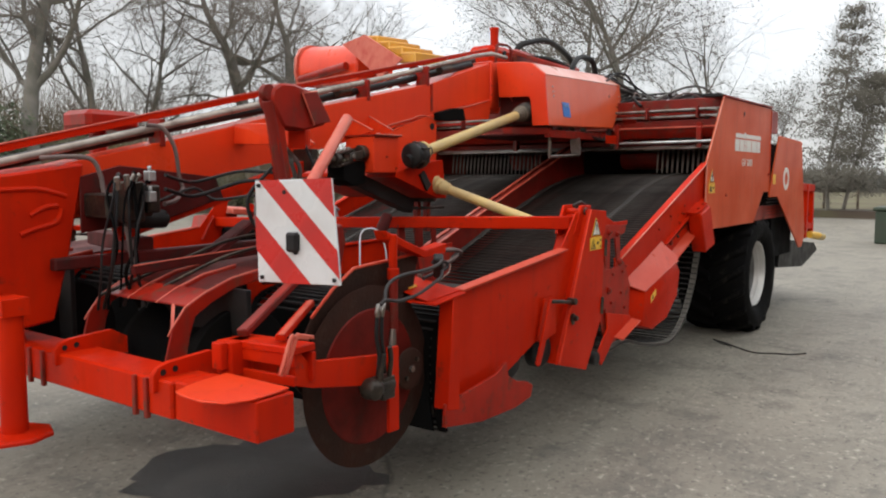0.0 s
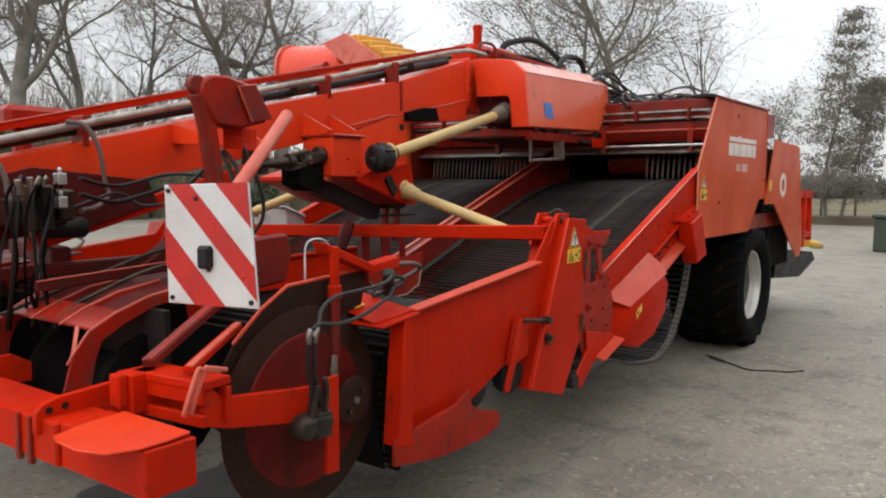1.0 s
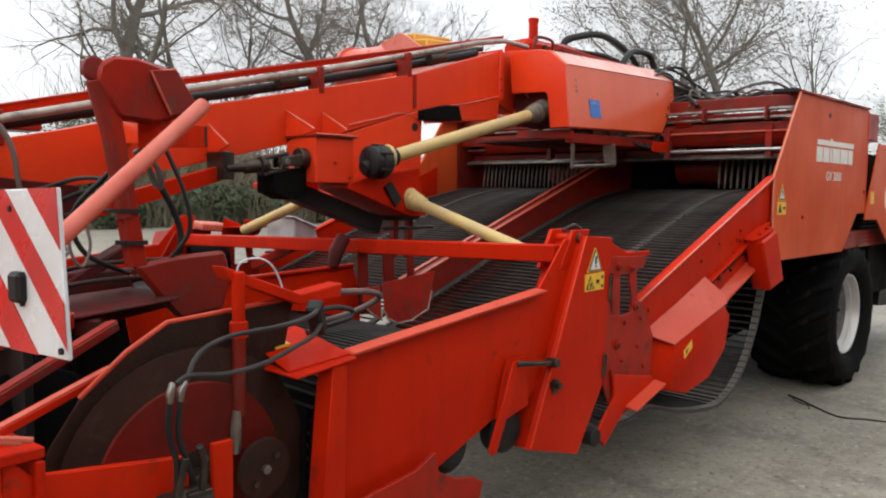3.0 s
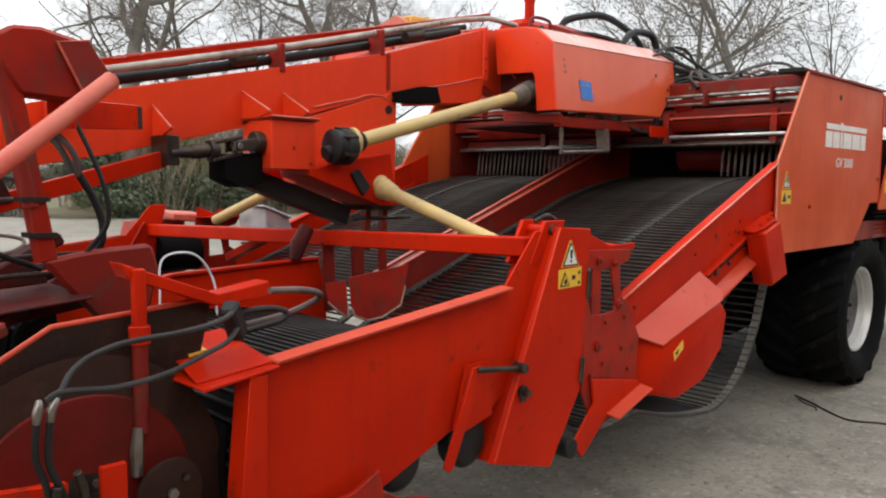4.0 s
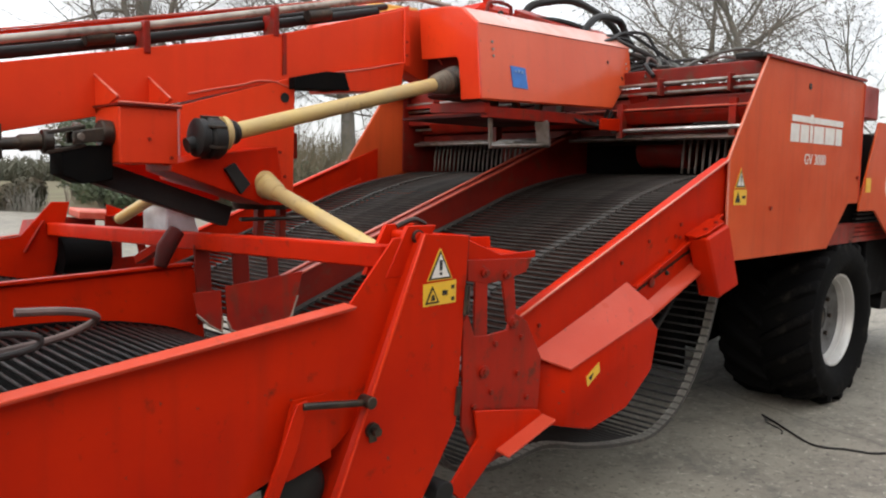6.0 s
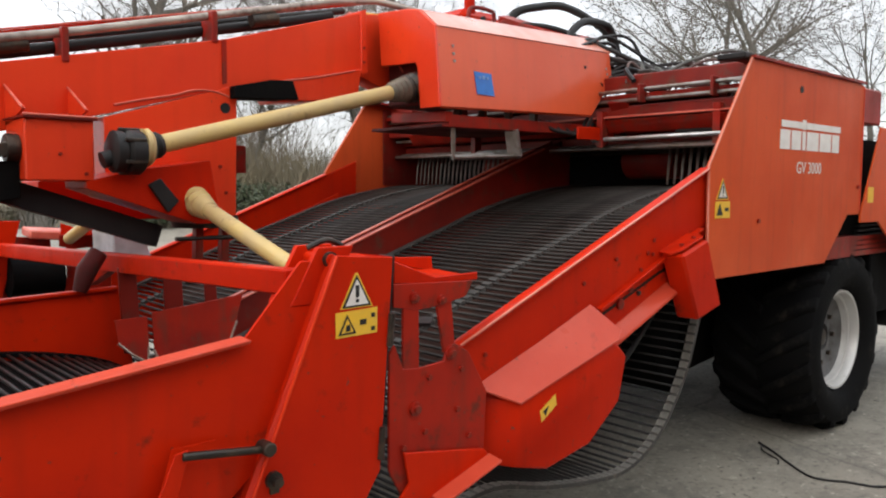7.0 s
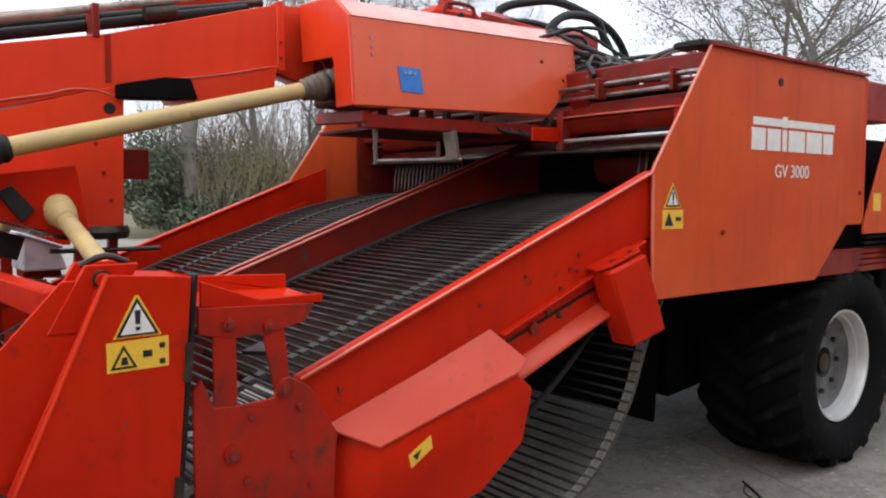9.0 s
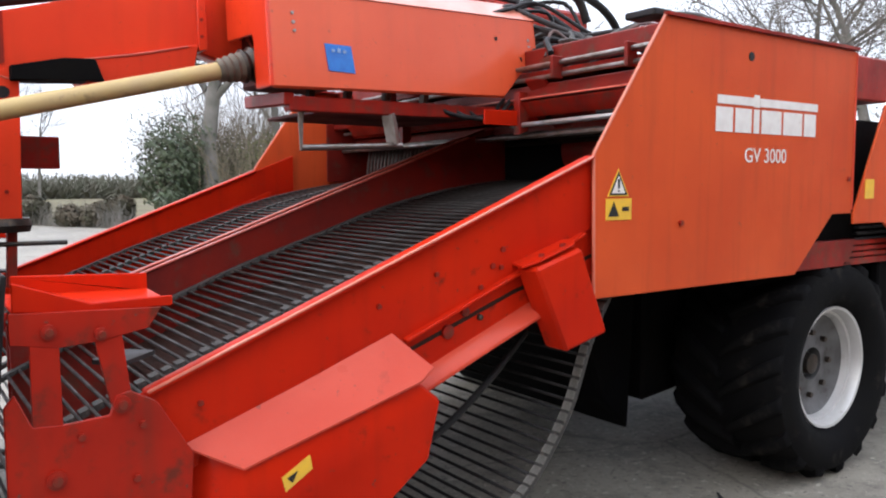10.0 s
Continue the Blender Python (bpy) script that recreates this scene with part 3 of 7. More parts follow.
tube(bm, [(2.95, 2.80, 2.015), (2.25, 2.5, 1.5)], 0.028, 14)
P("support_pole", bm, PALERED)

# warning board
bm = B()
W0 = Vector((2.165, 2.575, 1.285))
ux, uz = Vector((0.048, -0.427, 0.012)), Vector((0, 0, 0.42))
nrm = Vector((-1, -0.11, 0)).normalized()


def on_board(a, b):
    """A spot on the board, which narrows a little towards its top."""
    return W0 + (a * (1 - 0.07 * b) - 0.02 * b) * ux + b * uz


prism(bm, [on_board(0, 0), on_board(1, 0), on_board(1, 1), on_board(0, 1)], (0, 0, 0), -0.012 * nrm)
board = P("warning_board", bm, BOARDWHITE, "square red and white striped warning board")
for lo, hi in ((0.32, 0.66), (1.06, 1.33), (1.64, 2.1)):
    # stripes fall from the upper left to the lower right
    poly = []
    corners = [(0, 0), (1, 0), (1, 1), (0, 1)]
    for i in range(4):
        (a0, b0), (a1, b1) = corners[i], corners[(i + 1) % 4]
        f0, f1 = a0 + b0, a1 + b1
        if lo <= f0 <= hi:
            poly.append((a0, b0))
        for cut in sorted((lo, hi), reverse=f1 < f0):
            if (f0 - cut) * (f1 - cut) < 0:
                t = (cut - f0) / (f1 - f0)
                poly.append((a0 + t * (a1 - a0), b0 + t * (b1 - b0)))
    bm = B()
    prism(bm, [on_board(a, b) for a, b in poly], 0.001 * nrm, 0.003 * nrm)
    part("stripe", bm, BOARDRED, board)
bm = B()
c = W0 + 0.46 * ux + 0.4 * uz
beam(bm, c - 0.04 * uz / 0.42, c + 0.04 * uz / 0.42, 0.06, 0.05, nrm)
part("lamp", bm, BLACK, board, "small black lamp housing", 0.01)
bolts([on_board(a, b) + 0.003 * nrm for a, b in ((0.06, 0.05), (0.94, 0.05), (0.06, 0.95), (0.5, 0.3), (0.4, 0.88))], BLACK, board, "x", 0.009, 0.005)
bm = B()
beam(bm, (2.23, 2.4, 1.1), (2.23, 2.4, 1.65), 0.05, 0.05)
P("board_post", bm, BROWNRED)

# front cross beam
bm = B()
box(bm, (1.765, 2.62, 0.783), (1.955, far(2.62), 0.933))
P("front_beam", bm, bevel=0.008)
for S in SIDES:
    bm = B()
    y0, y1 = sorted((S(2.14), S(2.62)))
    box(bm, (1.78, y0, 0.782), (1.958, y1, 0.935))
    P("beam_end", bm, bevel=0.006)
    bm = B()
    prism(bm, [(1.95, S(2.16), 0.942), (1.86, S(2.145), 0.942), (1.77, S(2.15), 0.94), (1.69, S(2.2), 0.936), (1.66, S(2.3), 0.934), (1.665, S(2.42), 0.935), (1.68, S(2.47), 0.936), (1.79, S(2.5), 0.941), (1.95, S(2.52), 0.942)], (0, 0, 0), (0, 0, 0.008))
    P("step_plate", bm, BOOMRED, bevel=0.002)
    for y in (2.78, 2.86, 3.6, 3.72):
        bm = B()
        box(bm, (1.752, S(y) - 0.012, 0.765), (1.772, S(y) + 0.012, 0.93))
        P("beam_strap", bm, BROWNRED)
    for y in (2.72, 3.47):
        bm = B()
        plate(bm, [(1.745, 0.88), (1.745, 0.95), (1.77, 0.978), (1.82, 0.992), (2.02, 1.005), (2.1, 0.96), (2.1, 0.88)], S(y) - 0.014, S(y) + 0.014)
        lug = P("beam_lug", bm)
        for k in range(2):
            bm = B()
            lathe(bm, [(0.013, -0.016), (0.013, 0.016)], (1.79 + 0.055 * k, S(y), 0.955 + 0.005 * k), n=12)
            part("lug_hole", bm, BLACK, lug)
    for y in (2.98, 3.2, 3.43, 3.66):
        bm = B()
        prof = [(1.98, 0.92), (2.02, 1.06), (2.09, 1.145), (2.2, 1.2), (2.35, 1.25), (2.55, 1.28), (2.55, 1.23), (2.37, 1.205), (2.23, 1.15), (2.14, 1.1), (2.11, 1.02), (2.09, 0.92)]
        if y in (3.2, 3.43):
            prof = [(2.12, 1.165), (2.2, 1.2), (2.35, 1.25), (2.55, 1.28), (2.55, 1.23), (2.37, 1.205), (2.2, 1.16)]
        plate(bm, prof, S(y) - 0.006, S(y) + 0.006)
        P("curved_rib", bm, BROWNRED)
        bm = B()
        tube(bm, [(x, S(y), z) for x, z in ((2.0, 1.03), (2.02, 1.062), (2.09, 1.147), (2.2, 1.202), (2.35, 1.252), (2.55, 1.282))][(2 if y in (3.2, 3.43) else 0):], 0.005, 6)
        P("worn_lit_edge", bm, PALERED)
    bm = B()
    beam(bm, (2.1, S(3.08), 1.15), (2.03, S(2.99), 1.06), 0.014, 0.008)
    P("rib_brace", bm, PALERED, bevel=0)
    bm = B()
    lo, hi = sorted((S(2.98), S(3.66)))
    prism(bm, [(2.1, 0, 1.155), (2.22, 0, 1.212), (2.22, 0, 1.2), (2.1, 0, 1.143)], (0, lo, 0), (0, hi, 0))
    P("rib_bar", bm, BROWNRED)
    bm = B()
    prism(bm, [(2.24, 0, 1.195), (2.37, 0, 1.24), (2.55, 0, 1.265), (2.95, 0, 1.3), (2.95, 0, 1.29), (2.55, 0, 1.255), (2.37, 0, 1.23), (2.24, 0, 1.185)], (0, lo + 0.011, 0), (0, hi - 0.011, 0))
    P("cover_plate", bm, DEEPRED)
    bm = B()
    plate(bm, [(2.35, 0.5), (2.35, 1.2), (2.38, 1.2), (2.38, 0.5)], lo - 0.1, hi + 0.1)
    P("rubber_flap", bm, BLACK)
    bm = B()
    beam(bm, (2.093, S(2.367), 1.084), (2.53, S(2.65), 1.14), 0.04, 0.025)
    brace = P("brace_bar", bm, RED)
    bm = B()
    beam(bm, (2.093, S(2.36), 1.099), (2.53, S(2.643), 1.155), 0.022, 0.004)
    part("worn_lit_edge", bm, PALERED, brace)
    bm = B()
    beam(bm, (2.08, S(2.58), 1.08), (2.6, S(2.78), 1.26), 0.05, 0.03)
    brace = P("brace_bar", bm, DARKRED)
    bm = B()
    beam(bm, (2.08, S(2.57), 1.097), (2.6, S(2.77), 1.277), 0.022, 0.004)
    part("worn_lit_edge", bm, BROWNRED, brace)
    bm = B()
    lathe(bm, [(0.08, -0.32), (0.3, -0.3), (0.3, -0.26), (0.2, -0.08), (0.2, 0.08), (0.3, 0.26), (0.3, 0.3), (0.08, 0.32)], (2.42, S(3.3), 0.8), n=36)
    P("ridge_roller", bm, SHADOWRUBBER, "dark waisted ridge roller")

# raised parking jack
bm = B()
tube(bm, [(1.6, 3.546, 0.585), (1.6, 3.546, 1.16)], 0.055, 16)
box(bm, (1.54, 3.48, 1.12), (1.66, 3.62, 1.2))
jack = P("jack", bm, label="raised red parking jack")
bm = B()
lathe(bm, [(0.16, -0.012), (0.16, 0.0), (0.15, 0.008), (0.07, 0.014)], (1.6, 3.546, 0.59), "z", 8)
part("jack_foot", bm, RED, jack)

# row-end discs with arms and posts
for S in SIDES:
    c = Vector((2.69, S(2.43), 0.8))
    bm = B()
    lathe(bm, [(0.02, -0.006), (0.41, -0.004), (0.425, 0.0), (0.41, 0.004), (0.02, 0.006), (0.02, -0.006)], c, n=64)
    disc = P("coulter_disc", bm, EARTHY, "large earth-stained cutting disc")
    bm = B()
    lathe(bm, [(0.02, -0.014), (0.31, -0.01), (0.316, -0.004), (0.316, 0.004), (0.02, 0.014), (0.02, -0.014)], c, n=48)
    part("disc_face", bm, DISCRED, disc)
    o = -1 if S(1) == 1 else 1
    bm = B()
    lathe(bm, [(0.1, -0.02), (0.1, 0.02), (0.05, 0.025), (0.05, 0.07), (0.02, 0.09)] if o > 0 else [(0.1, 0.02), (0.1, -0.02), (0.05, -0.025), (0.05, -0.07), (0.02, -0.09)], c, n=20)
    part("hub", bm, GREASE, disc)
    bolts([c + Vector((0.075 * math.cos(k * 1.2566), o * 0.025, 0.075 * math.sin(k * 1.2566))) for k in range(5)], STEEL, disc)
    bm = B()
    plate(bm, [(2.24, 0.85), (2.27, 0.98), (2.36, 1.11), (2.5, 1.225), (2.63, 1.3), (2.85, 1.315), (3.1, 1.335), (3.05, 1.12), (3.0, 0.92), (2.9, 0.7), (2.5, 0.6)], *sorted((S(2.465), S(2.475))))
    P("disc_shield", bm, EARTHY)
    bm = B()
    tube(bm, [(2.36, S(2.468), 1.115), (2.5, S(2.468), 1.23), (2.63, S(2.468), 1.305), (2.85, S(2.468), 1.32), (3.1, S(2.468), 1.34)], 0.009, 6)
    P("shield_edge", bm, SKYLITRED)
    bm = B()
    plate(bm, [(2.1, 1.06), (2.17, 0.985), (2.5, 0.945), (2.6, 0.935), (2.6, 0.79), (2.5, 0.815), (2.2, 0.87), (2.1, 0.9)], *sorted((S(2.29), S(2.315))))
    P("disc_arm", bm)
    bm = B()
    beam(bm, (2.1, S(2.62), 1.045), (2.135, S(2.27), 1.045), 0.13, 0.03)
    bracket = P("arm_bracket", bm, bevel=0.004)
    bm = B()
    beam(bm, (2.15, S(2.62), 0.965), (2.185, S(2.27), 0.965), 0.025, 0.12)
    part("bracket_web", bm, RED, bracket, "", 0.003)
    bm = B()
    beam(bm, (2.05, S(2.62), 1.005), (2.085, S(2.27), 1.005), 0.02, 0.05)
    part("bracket_lip", bm, RED, bracket, "", 0.003)
    bm = B()
    beam(bm, (2.05, S(2.62), 0.925), (2.085, S(2.27), 0.925), 0.02, 0.04)
    part("bracket_lip", bm, RED, bracket, "", 0.003)
    bm = B()
    box(bm, (1.99, min(S(2.54), S(2.64)), 0.92), (2.1, max(S(2.54), S(2.64)), 1.06))
    part("bracket_block", bm, RED, bracket, "", 0.006)
    bm = B()
    box(bm, (1.955, min(S(2.56), S(2.62)), 0.95), (1.99, max(S(2.56), S(2.62)), 1.06))
    part("stop_block", bm, RED, bracket, "", 0.004)
    bm = B()
    for x in (2.058, 2.085):
        tube(bm, [(x - 0.07, S(2.25), 0.97), (x - 0.015, S(2.25), 1.1), (x + 0.005, S(2.25), 1.108), (x + 0.075, S(2.25), 1.09)], 0.009, 8, 4)
    P("u_bolt", bm, PALERED)
    bm = B()
    tube(bm, [(2.85, S(2.42), 1.22), (2.85, S(2.42), 1.45)], 0.021, 14)
    tube(bm, [(2.85, S(2.42), 1.235), (2.85, S(2.42), 1.29)], 0.03, 14)
    post = P("disc_post", bm)
    # lower post in darker red: its shade is in the colour
    bm = B()
    tube(bm, [(2.85, S(2.42), 0.98), (2.85, S(2.42), 1.24)], 0.022, 14)
    part("post_tube", bm, DARKRED, post)
    bm = B()
    tube(bm, [(2.83, S(2.41), 0.86), (2.83, S(2.41), 0.93), (2.835, S(2.41), 1.0)], [0.016, 0.02, 0.014], 10)
    part("post_clamp", bm, STEEL, post)
    bm = B()
    box(bm, (2.69, min(S(2.31), S(2.33)), 0.55), (2.76, max(S(2.31), S(2.33)), 0.945))
    part("post_foot", bm, RED, post, "", 0.003)
    bm = B()
    lathe(bm, [(0.01, -0.008), (0.095, -0.008), (0.105, 0.0), (0.095, 0.008), (0.01, 0.008)], (2.91, S(2.37), 0.8), n=28)
    lug = P("post_lug", bm, EARTHY)
    bolts([(2.91, S(2.36), 0.8)], STEEL, lug, r=0.016)
    bolts([(2.95, S(2.36), 0.84), (2.87, S(2.36), 0.76)], GREASE, lug, r=0.011)
    bm = B()
    plate(bm, [(2.8, 1.47), (2.82, 1.425), (3.09, 1.32), (3.27, 1.33), (3.28, 1.38), (3.1, 1.355)], *sorted((S(2.42), S(2.5))))
    P("post_arm", bm)
    for pts, r, mat in (([(2.556, 1.175, 2.22), (2.574, 1.2, 2.23), (2.6, 1.226, 2.25), (2.649, 1.252, 2.27), (2.725, 1.272, 2.28), (2.805, 1.279, 2.28), (2.89, 1.282, 2.28), (2.979, 1.291, 2.28), (3.054, 1.308, 2.29), (3.1, 1.33, 2.32)], 0.008, GREYHOSE),
                        ([(2.53, 1.175, 2.22), (2.56, 1.19, 2.22), (2.618, 1.181, 2.24), (2.707, 1.164, 2.27), (2.803, 1.166, 2.28), (2.888, 1.181, 2.28), (2.978, 1.212, 2.28), (3.054, 1.236, 2.29), (3.12, 1.275, 2.33)], 0.008, GREYHOSE),
                        ([(2.507, 1.125, 2.22), (2.503, 1.04, 2.22), (2.53, 0.95, 2.23), (2.54, 0.84, 2.25)], 0.009, BLACK),
                        ([(2.538, 1.125, 2.22), (2.53, 1.03, 2.215), (2.56, 0.95, 2.23), (2.6, 0.86, 2.26)], 0.009, BLACK),
                        ([(3.1, 1.29, 2.33), (3.2, 1.285, 2.45), (3.32, 1.278, 2.5), (3.39, 1.261, 2.5), (3.378, 1.233, 2.5), (3.275, 1.216, 2.5), (3.18, 1.2, 2.5)], 0.01, GREYHOSE),
                        ([(3.332, 1.336, 2.5), (3.462, 1.326, 2.5), (3.549, 1.302, 2.52), (3.55, 1.27, 2.56), (3.46, 1.23, 2.6), (3.3, 1.21, 2.6)], 0.012, DUSTYHOSE)):
        bm = B()
        tube(bm, [(x, S(y), z) for x, z, y in pts], r, 8, 5)
        P("hydraulic_hose", bm, mat, bevel=0)
    for x0, x1 in ((2.507, 2.516), (2.538, 2.556)):
        bm = B()
        tube(bm, [(x0, S(2.22), 1.12), (x0 + 0.003, S(2.22), 1.15), (x1, S(2.22), 1.18)], [0.01, 0.013, 0.009], 8)
        P("hose_fitting", bm, STEEL)
    bm = B()
    beam(bm, (3.075, S(2.32), 1.335), (3.13, S(2.36), 1.23), 0.05, 0.055)
    P("hose_block", bm, BLACK, bevel=0.008)
    bm = B()
    lathe(bm, [(0.02, -0.045), (0.045, -0.03), (0.048, 0.03), (0.035, 0.045)], (2.52, S(2.26), 0.8), n=14)
    lathe(bm, [(0.03, -0.07), (0.046, -0.06), (0.046, 0.05), (0.03, 0.06)], (2.6, S(2.28), 0.8), "x", 14)
    box(bm, (2.57, min(S(2.24), S(2.33)), 0.74), (2.65, max(S(2.24), S(2.33)), 0.84))
    tube(bm, [(2.53, S(2.24), 0.8), (2.54, S(2.23), 0.88), (2.55, S(2.22), 0.96)], 0.013, 10, 3)
    tube(bm, [(2.62, S(2.25), 0.84), (2.62, S(2.24), 0.92), (2.6, S(2.23), 0.98)], 0.012, 10, 3)
    P("hydraulic_motor", bm, GREASE)

# front channels: side panels, shares, posts
for S in SIDES:
    bm = B()
    plate(bm, [(3.12, 1.12), (3.2, 1.15), (4.3, 1.275), (4.5, 1.5), (4.62, 1.5), (4.5, 1.0), (4.25, 0.8), (4.0, 0.75), (3.6, 0.6), (3.1, 0.52)], *sorted((S(2.305), S(2.315))))
    P("channel_side", bm)
    # worn top lip, its sky sheen put into the paler colour
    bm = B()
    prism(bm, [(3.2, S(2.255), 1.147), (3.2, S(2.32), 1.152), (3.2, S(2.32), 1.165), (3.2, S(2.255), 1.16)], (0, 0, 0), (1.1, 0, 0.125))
    P("channel_lip", bm, SKYLITRED, "worn red top lip, paled for sky light", bevel=0.004)
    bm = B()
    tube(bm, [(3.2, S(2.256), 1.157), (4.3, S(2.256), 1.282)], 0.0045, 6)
    P("worn_lit_edge", bm, SKYLITRED)
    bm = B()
    plate(bm, [(3.1, 1.13), (3.16, 1.13), (3.15, 0.56), (3.05, 0.58)], *sorted((S(2.245), S(2.33))))
    P("channel_post", bm)
    bm = B()
    plate(bm, [(2.95, 1.11), (3.2, 1.14), (3.2, 1.15), (2.95, 1.12)], *sorted((S(2.24), S(2.62))))
    P("channel_front_plate", bm)
    bm = B()
    prism(bm, [(2.96, S(2.3), 1.12), (3.2, S(2.28), 1.15), (3.22, S(2.62), 1.2), (3.0, S(2.62), 1.18)], (0, 0, 0), (0, 0, 0.008))
    hopper = P("sloping_plate", bm, RED)
    bm = B()
    prism(bm, [(3.02, S(2.46), 1.157), (3.08, S(2.46), 1.164), (3.08, S(2.52), 1.175), (3.02, S(2.52), 1.168)], (0, 0, 0.008), (0, 0, 0.016))
    part("warning_label", bm, LABEL, hopper)
    bm = B()
    plate(bm, [(3.037, 0.496), (3.04, 0.61), (3.5, 0.672), (3.6, 0.72), (3.62, 0.637), (3.72, 0.585), (3.82, 0.565), (3.885, 0.53), (3.865, 0.465), (3.7, 0.44), (3.36, 0.445)], *sorted((S(2.25), S(2.27))))
    P("lifting_share", bm, GRIMYRED)
    bm = B()
    tube(bm, [(3.2, S(2.4), 0.55), (3.2, S(3.75), 0.55)], 0.07, 14)
    P("front_roller", bm, GREASE)
    bm = B()
    plate(bm, [(4.055, 1.0), (4.1, 1.005), (4.06, 0.86), (3.955, 0.635), (3.93, 0.625), (3.905, 0.65), (3.99, 0.84)], *sorted((S(2.24), S(2.252))))
    hanger = P("hanger_bracket", bm)
    bm = B()
    plate(bm, [(4.07, 1.0), (4.2, 1.0), (4.22, 0.78), (4.05, 0.74), (4.0, 0.76)], *sorted((S(2.285), S(2.295))))
    part("hanger_web", bm, RED, hanger)
    bm = B()
    tube(bm, [(4.077, S(2.24), 0.99), (4.338, S(2.24), 0.954)], 0.013, 8)
    tube(bm, [(4.335, S(2.21), 0.958), (4.335, S(2.27), 0.958)], 0.022, 10)
    P("latch_rod", bm, GREASE)
    for x in (3.76, 4.12):
        bm = B()
        lathe(bm, [(0.08, -0.05), (0.105, -0.03), (0.105, 0.03), (0.08, 0.05)], (x, S(2.36), 0.68), n=28)
        P("idler_wheel", bm, BLACK)
    if S is far:
        continue
    # tall guard
    bm = B()
    plate(bm, [(4.6, 1.515), (4.83, 1.498), (4.775, 0.78), (4.57, 0.48), (4.2, 0.585)], *sorted((S(2.255), S(2.27))))
    plate(bm, [(4.6, 1.515), (4.62, 1.5), (4.22, 0.585), (4.2, 0.585)], *sorted((S(2.27), S(2.46))))
    plate(bm, [(4.6, 1.515), (4.83, 1.498), (4.825, 1.485), (4.6, 1.5)], *sorted((S(2.27), S(2.46))))
    guard = P("tall_guard", bm, RED, bevel=0.003)
    bm = B()
    tube(bm, [(4.602, S(2.254), 1.512), (4.202, S(2.254), 0.59)], 0.005, 6)
    part("worn_lit_edge", bm, BOOMRED, guard)
    for z0 in (1.2, 0.82):
        bm = B()
        tube(bm, [(4.82 - (1.3 - z0) * 0.1, S(2.25), z0), (4.83 - (1.3 - z0) * 0.1, S(2.25), z0 + 0.11)], 0.012, 8)
        part("hinge", bm, GREASE, guard)
    bm = B()
    plate(bm, [(4.845, 1.5), (4.86, 1.5), (4.795, 0.75), (4.78, 0.78)], *sorted((S(2.28), S(2.36))))
    P("guard_gap", bm, BLACK)
    bm = B()
    lathe(bm, [(0.016, -0.025), (0.016, 0.025)], (4.365, S(2.24), 0.85), n=10)
    lathe(bm, [(0.028, -0.01), (0.028, 0.01)], (4.365, S(2.25), 0.85), n=10)
    box(bm, (4.35, min(S(2.242), S(2.25)), 0.81), (4.38, max(S(2.242), S(2.25)), 0.85))
    part("latch", bm, GREASE, guard)
    o = -1 if S(1) == 1 else 1
    def sign(name, pts, mat, lift, parent, y=2.255):
        bm = B()
        prism(bm, [(x, S(y), z) for x, z in pts], (0, o * (lift - 0.0015), 0), (0, o * lift, 0))
        return part(name, bm, mat, parent)
    tri = sign("warning_triangle", [(4.613, 1.341), (4.742, 1.343), (4.682, 1.456), (4.672, 1.456)], LABEL, 0.002, guard)
    sign("label_print", [(4.62, 1.345), (4.735, 1.347), (4.677, 1.45)], INK, 0.004, tri)
    sign("label_print", [(4.632, 1.351), (4.722, 1.353), (4.677, 1.436)], WHITE, 0.006, tri)
    sign("label_print", [(4.671, 1.378), (4.683, 1.378), (4.685, 1.416), (4.669, 1.416)], INK, 0.008, tri)
    sign("label_print", [(4.671, 1.361), (4.683, 1.361), (4.683, 1.371), (4.671, 1.371)], INK, 0.008, tri)
    lab = sign("warning_label", [(4.596, 1.25), (4.76, 1.253), (4.761, 1.338), (4.595, 1.332)], LABEL, 0.002, guard)
    sign("label_print", [(4.604, 1.258), (4.674, 1.26), (4.639, 1.324)], INK, 0.004, lab)
    sign("label_print", [(4.615, 1.265), (4.663, 1.266), (4.639, 1.31)], LABEL, 0.006, lab)
    sign("label_print", [(4.63, 1.27), (4.65, 1.27), (4.646, 1.292), (4.634, 1.29)], INK, 0.008, lab)
    sign("label_print", [(4.69, 1.285), (4.715, 1.285), (4.715, 1.303), (4.69, 1.303)], INK, 0.004, lab)
    sign("label_print", [(4.735, 1.262), (4.75, 1.262), (4.75, 1.276), (4.735, 1.276)], INK, 0.004, lab)
    sign("label_print", [(4.735, 1.306), (4.75, 1.306), (4.75, 1.32), (4.735, 1.32)], INK, 0.004, lab)
    # top hinge knuckle of the cross bar
    bm = B()
    plate(bm, [(4.46, 1.36), (4.56, 1.54), (4.7, 1.54), (4.66, 1.46), (4.56, 1.36)], *sorted((S(2.3), S(2.32))))
    plate(bm, [(4.46, 1.36), (4.56, 1.54), (4.7, 1.54), (4.66, 1.46), (4.56, 1.36)], *sorted((S(2.42), S(2.44))))
    tube(bm, [(4.6, S(2.28), 1.5), (4.6, S(2.46), 1.5)], 0.02, 10)
    P("bar_bracket", bm)
    bm = B()
    lathe(bm, [(0.006, -0.012), (0.026, -0.012), (0.026, 0.0), (0.016, 0.004), (0.016, 0.016)], (4.6, S(2.295), 1.5), n=12)
    tube(bm, [(4.56, S(2.36), 1.535), (4.62, S(2.34), 1.56), (4.68, S(2.34), 1.54)], 0.01, 8, 3)
    P("bar_pin", bm, GREASE, bevel=0)

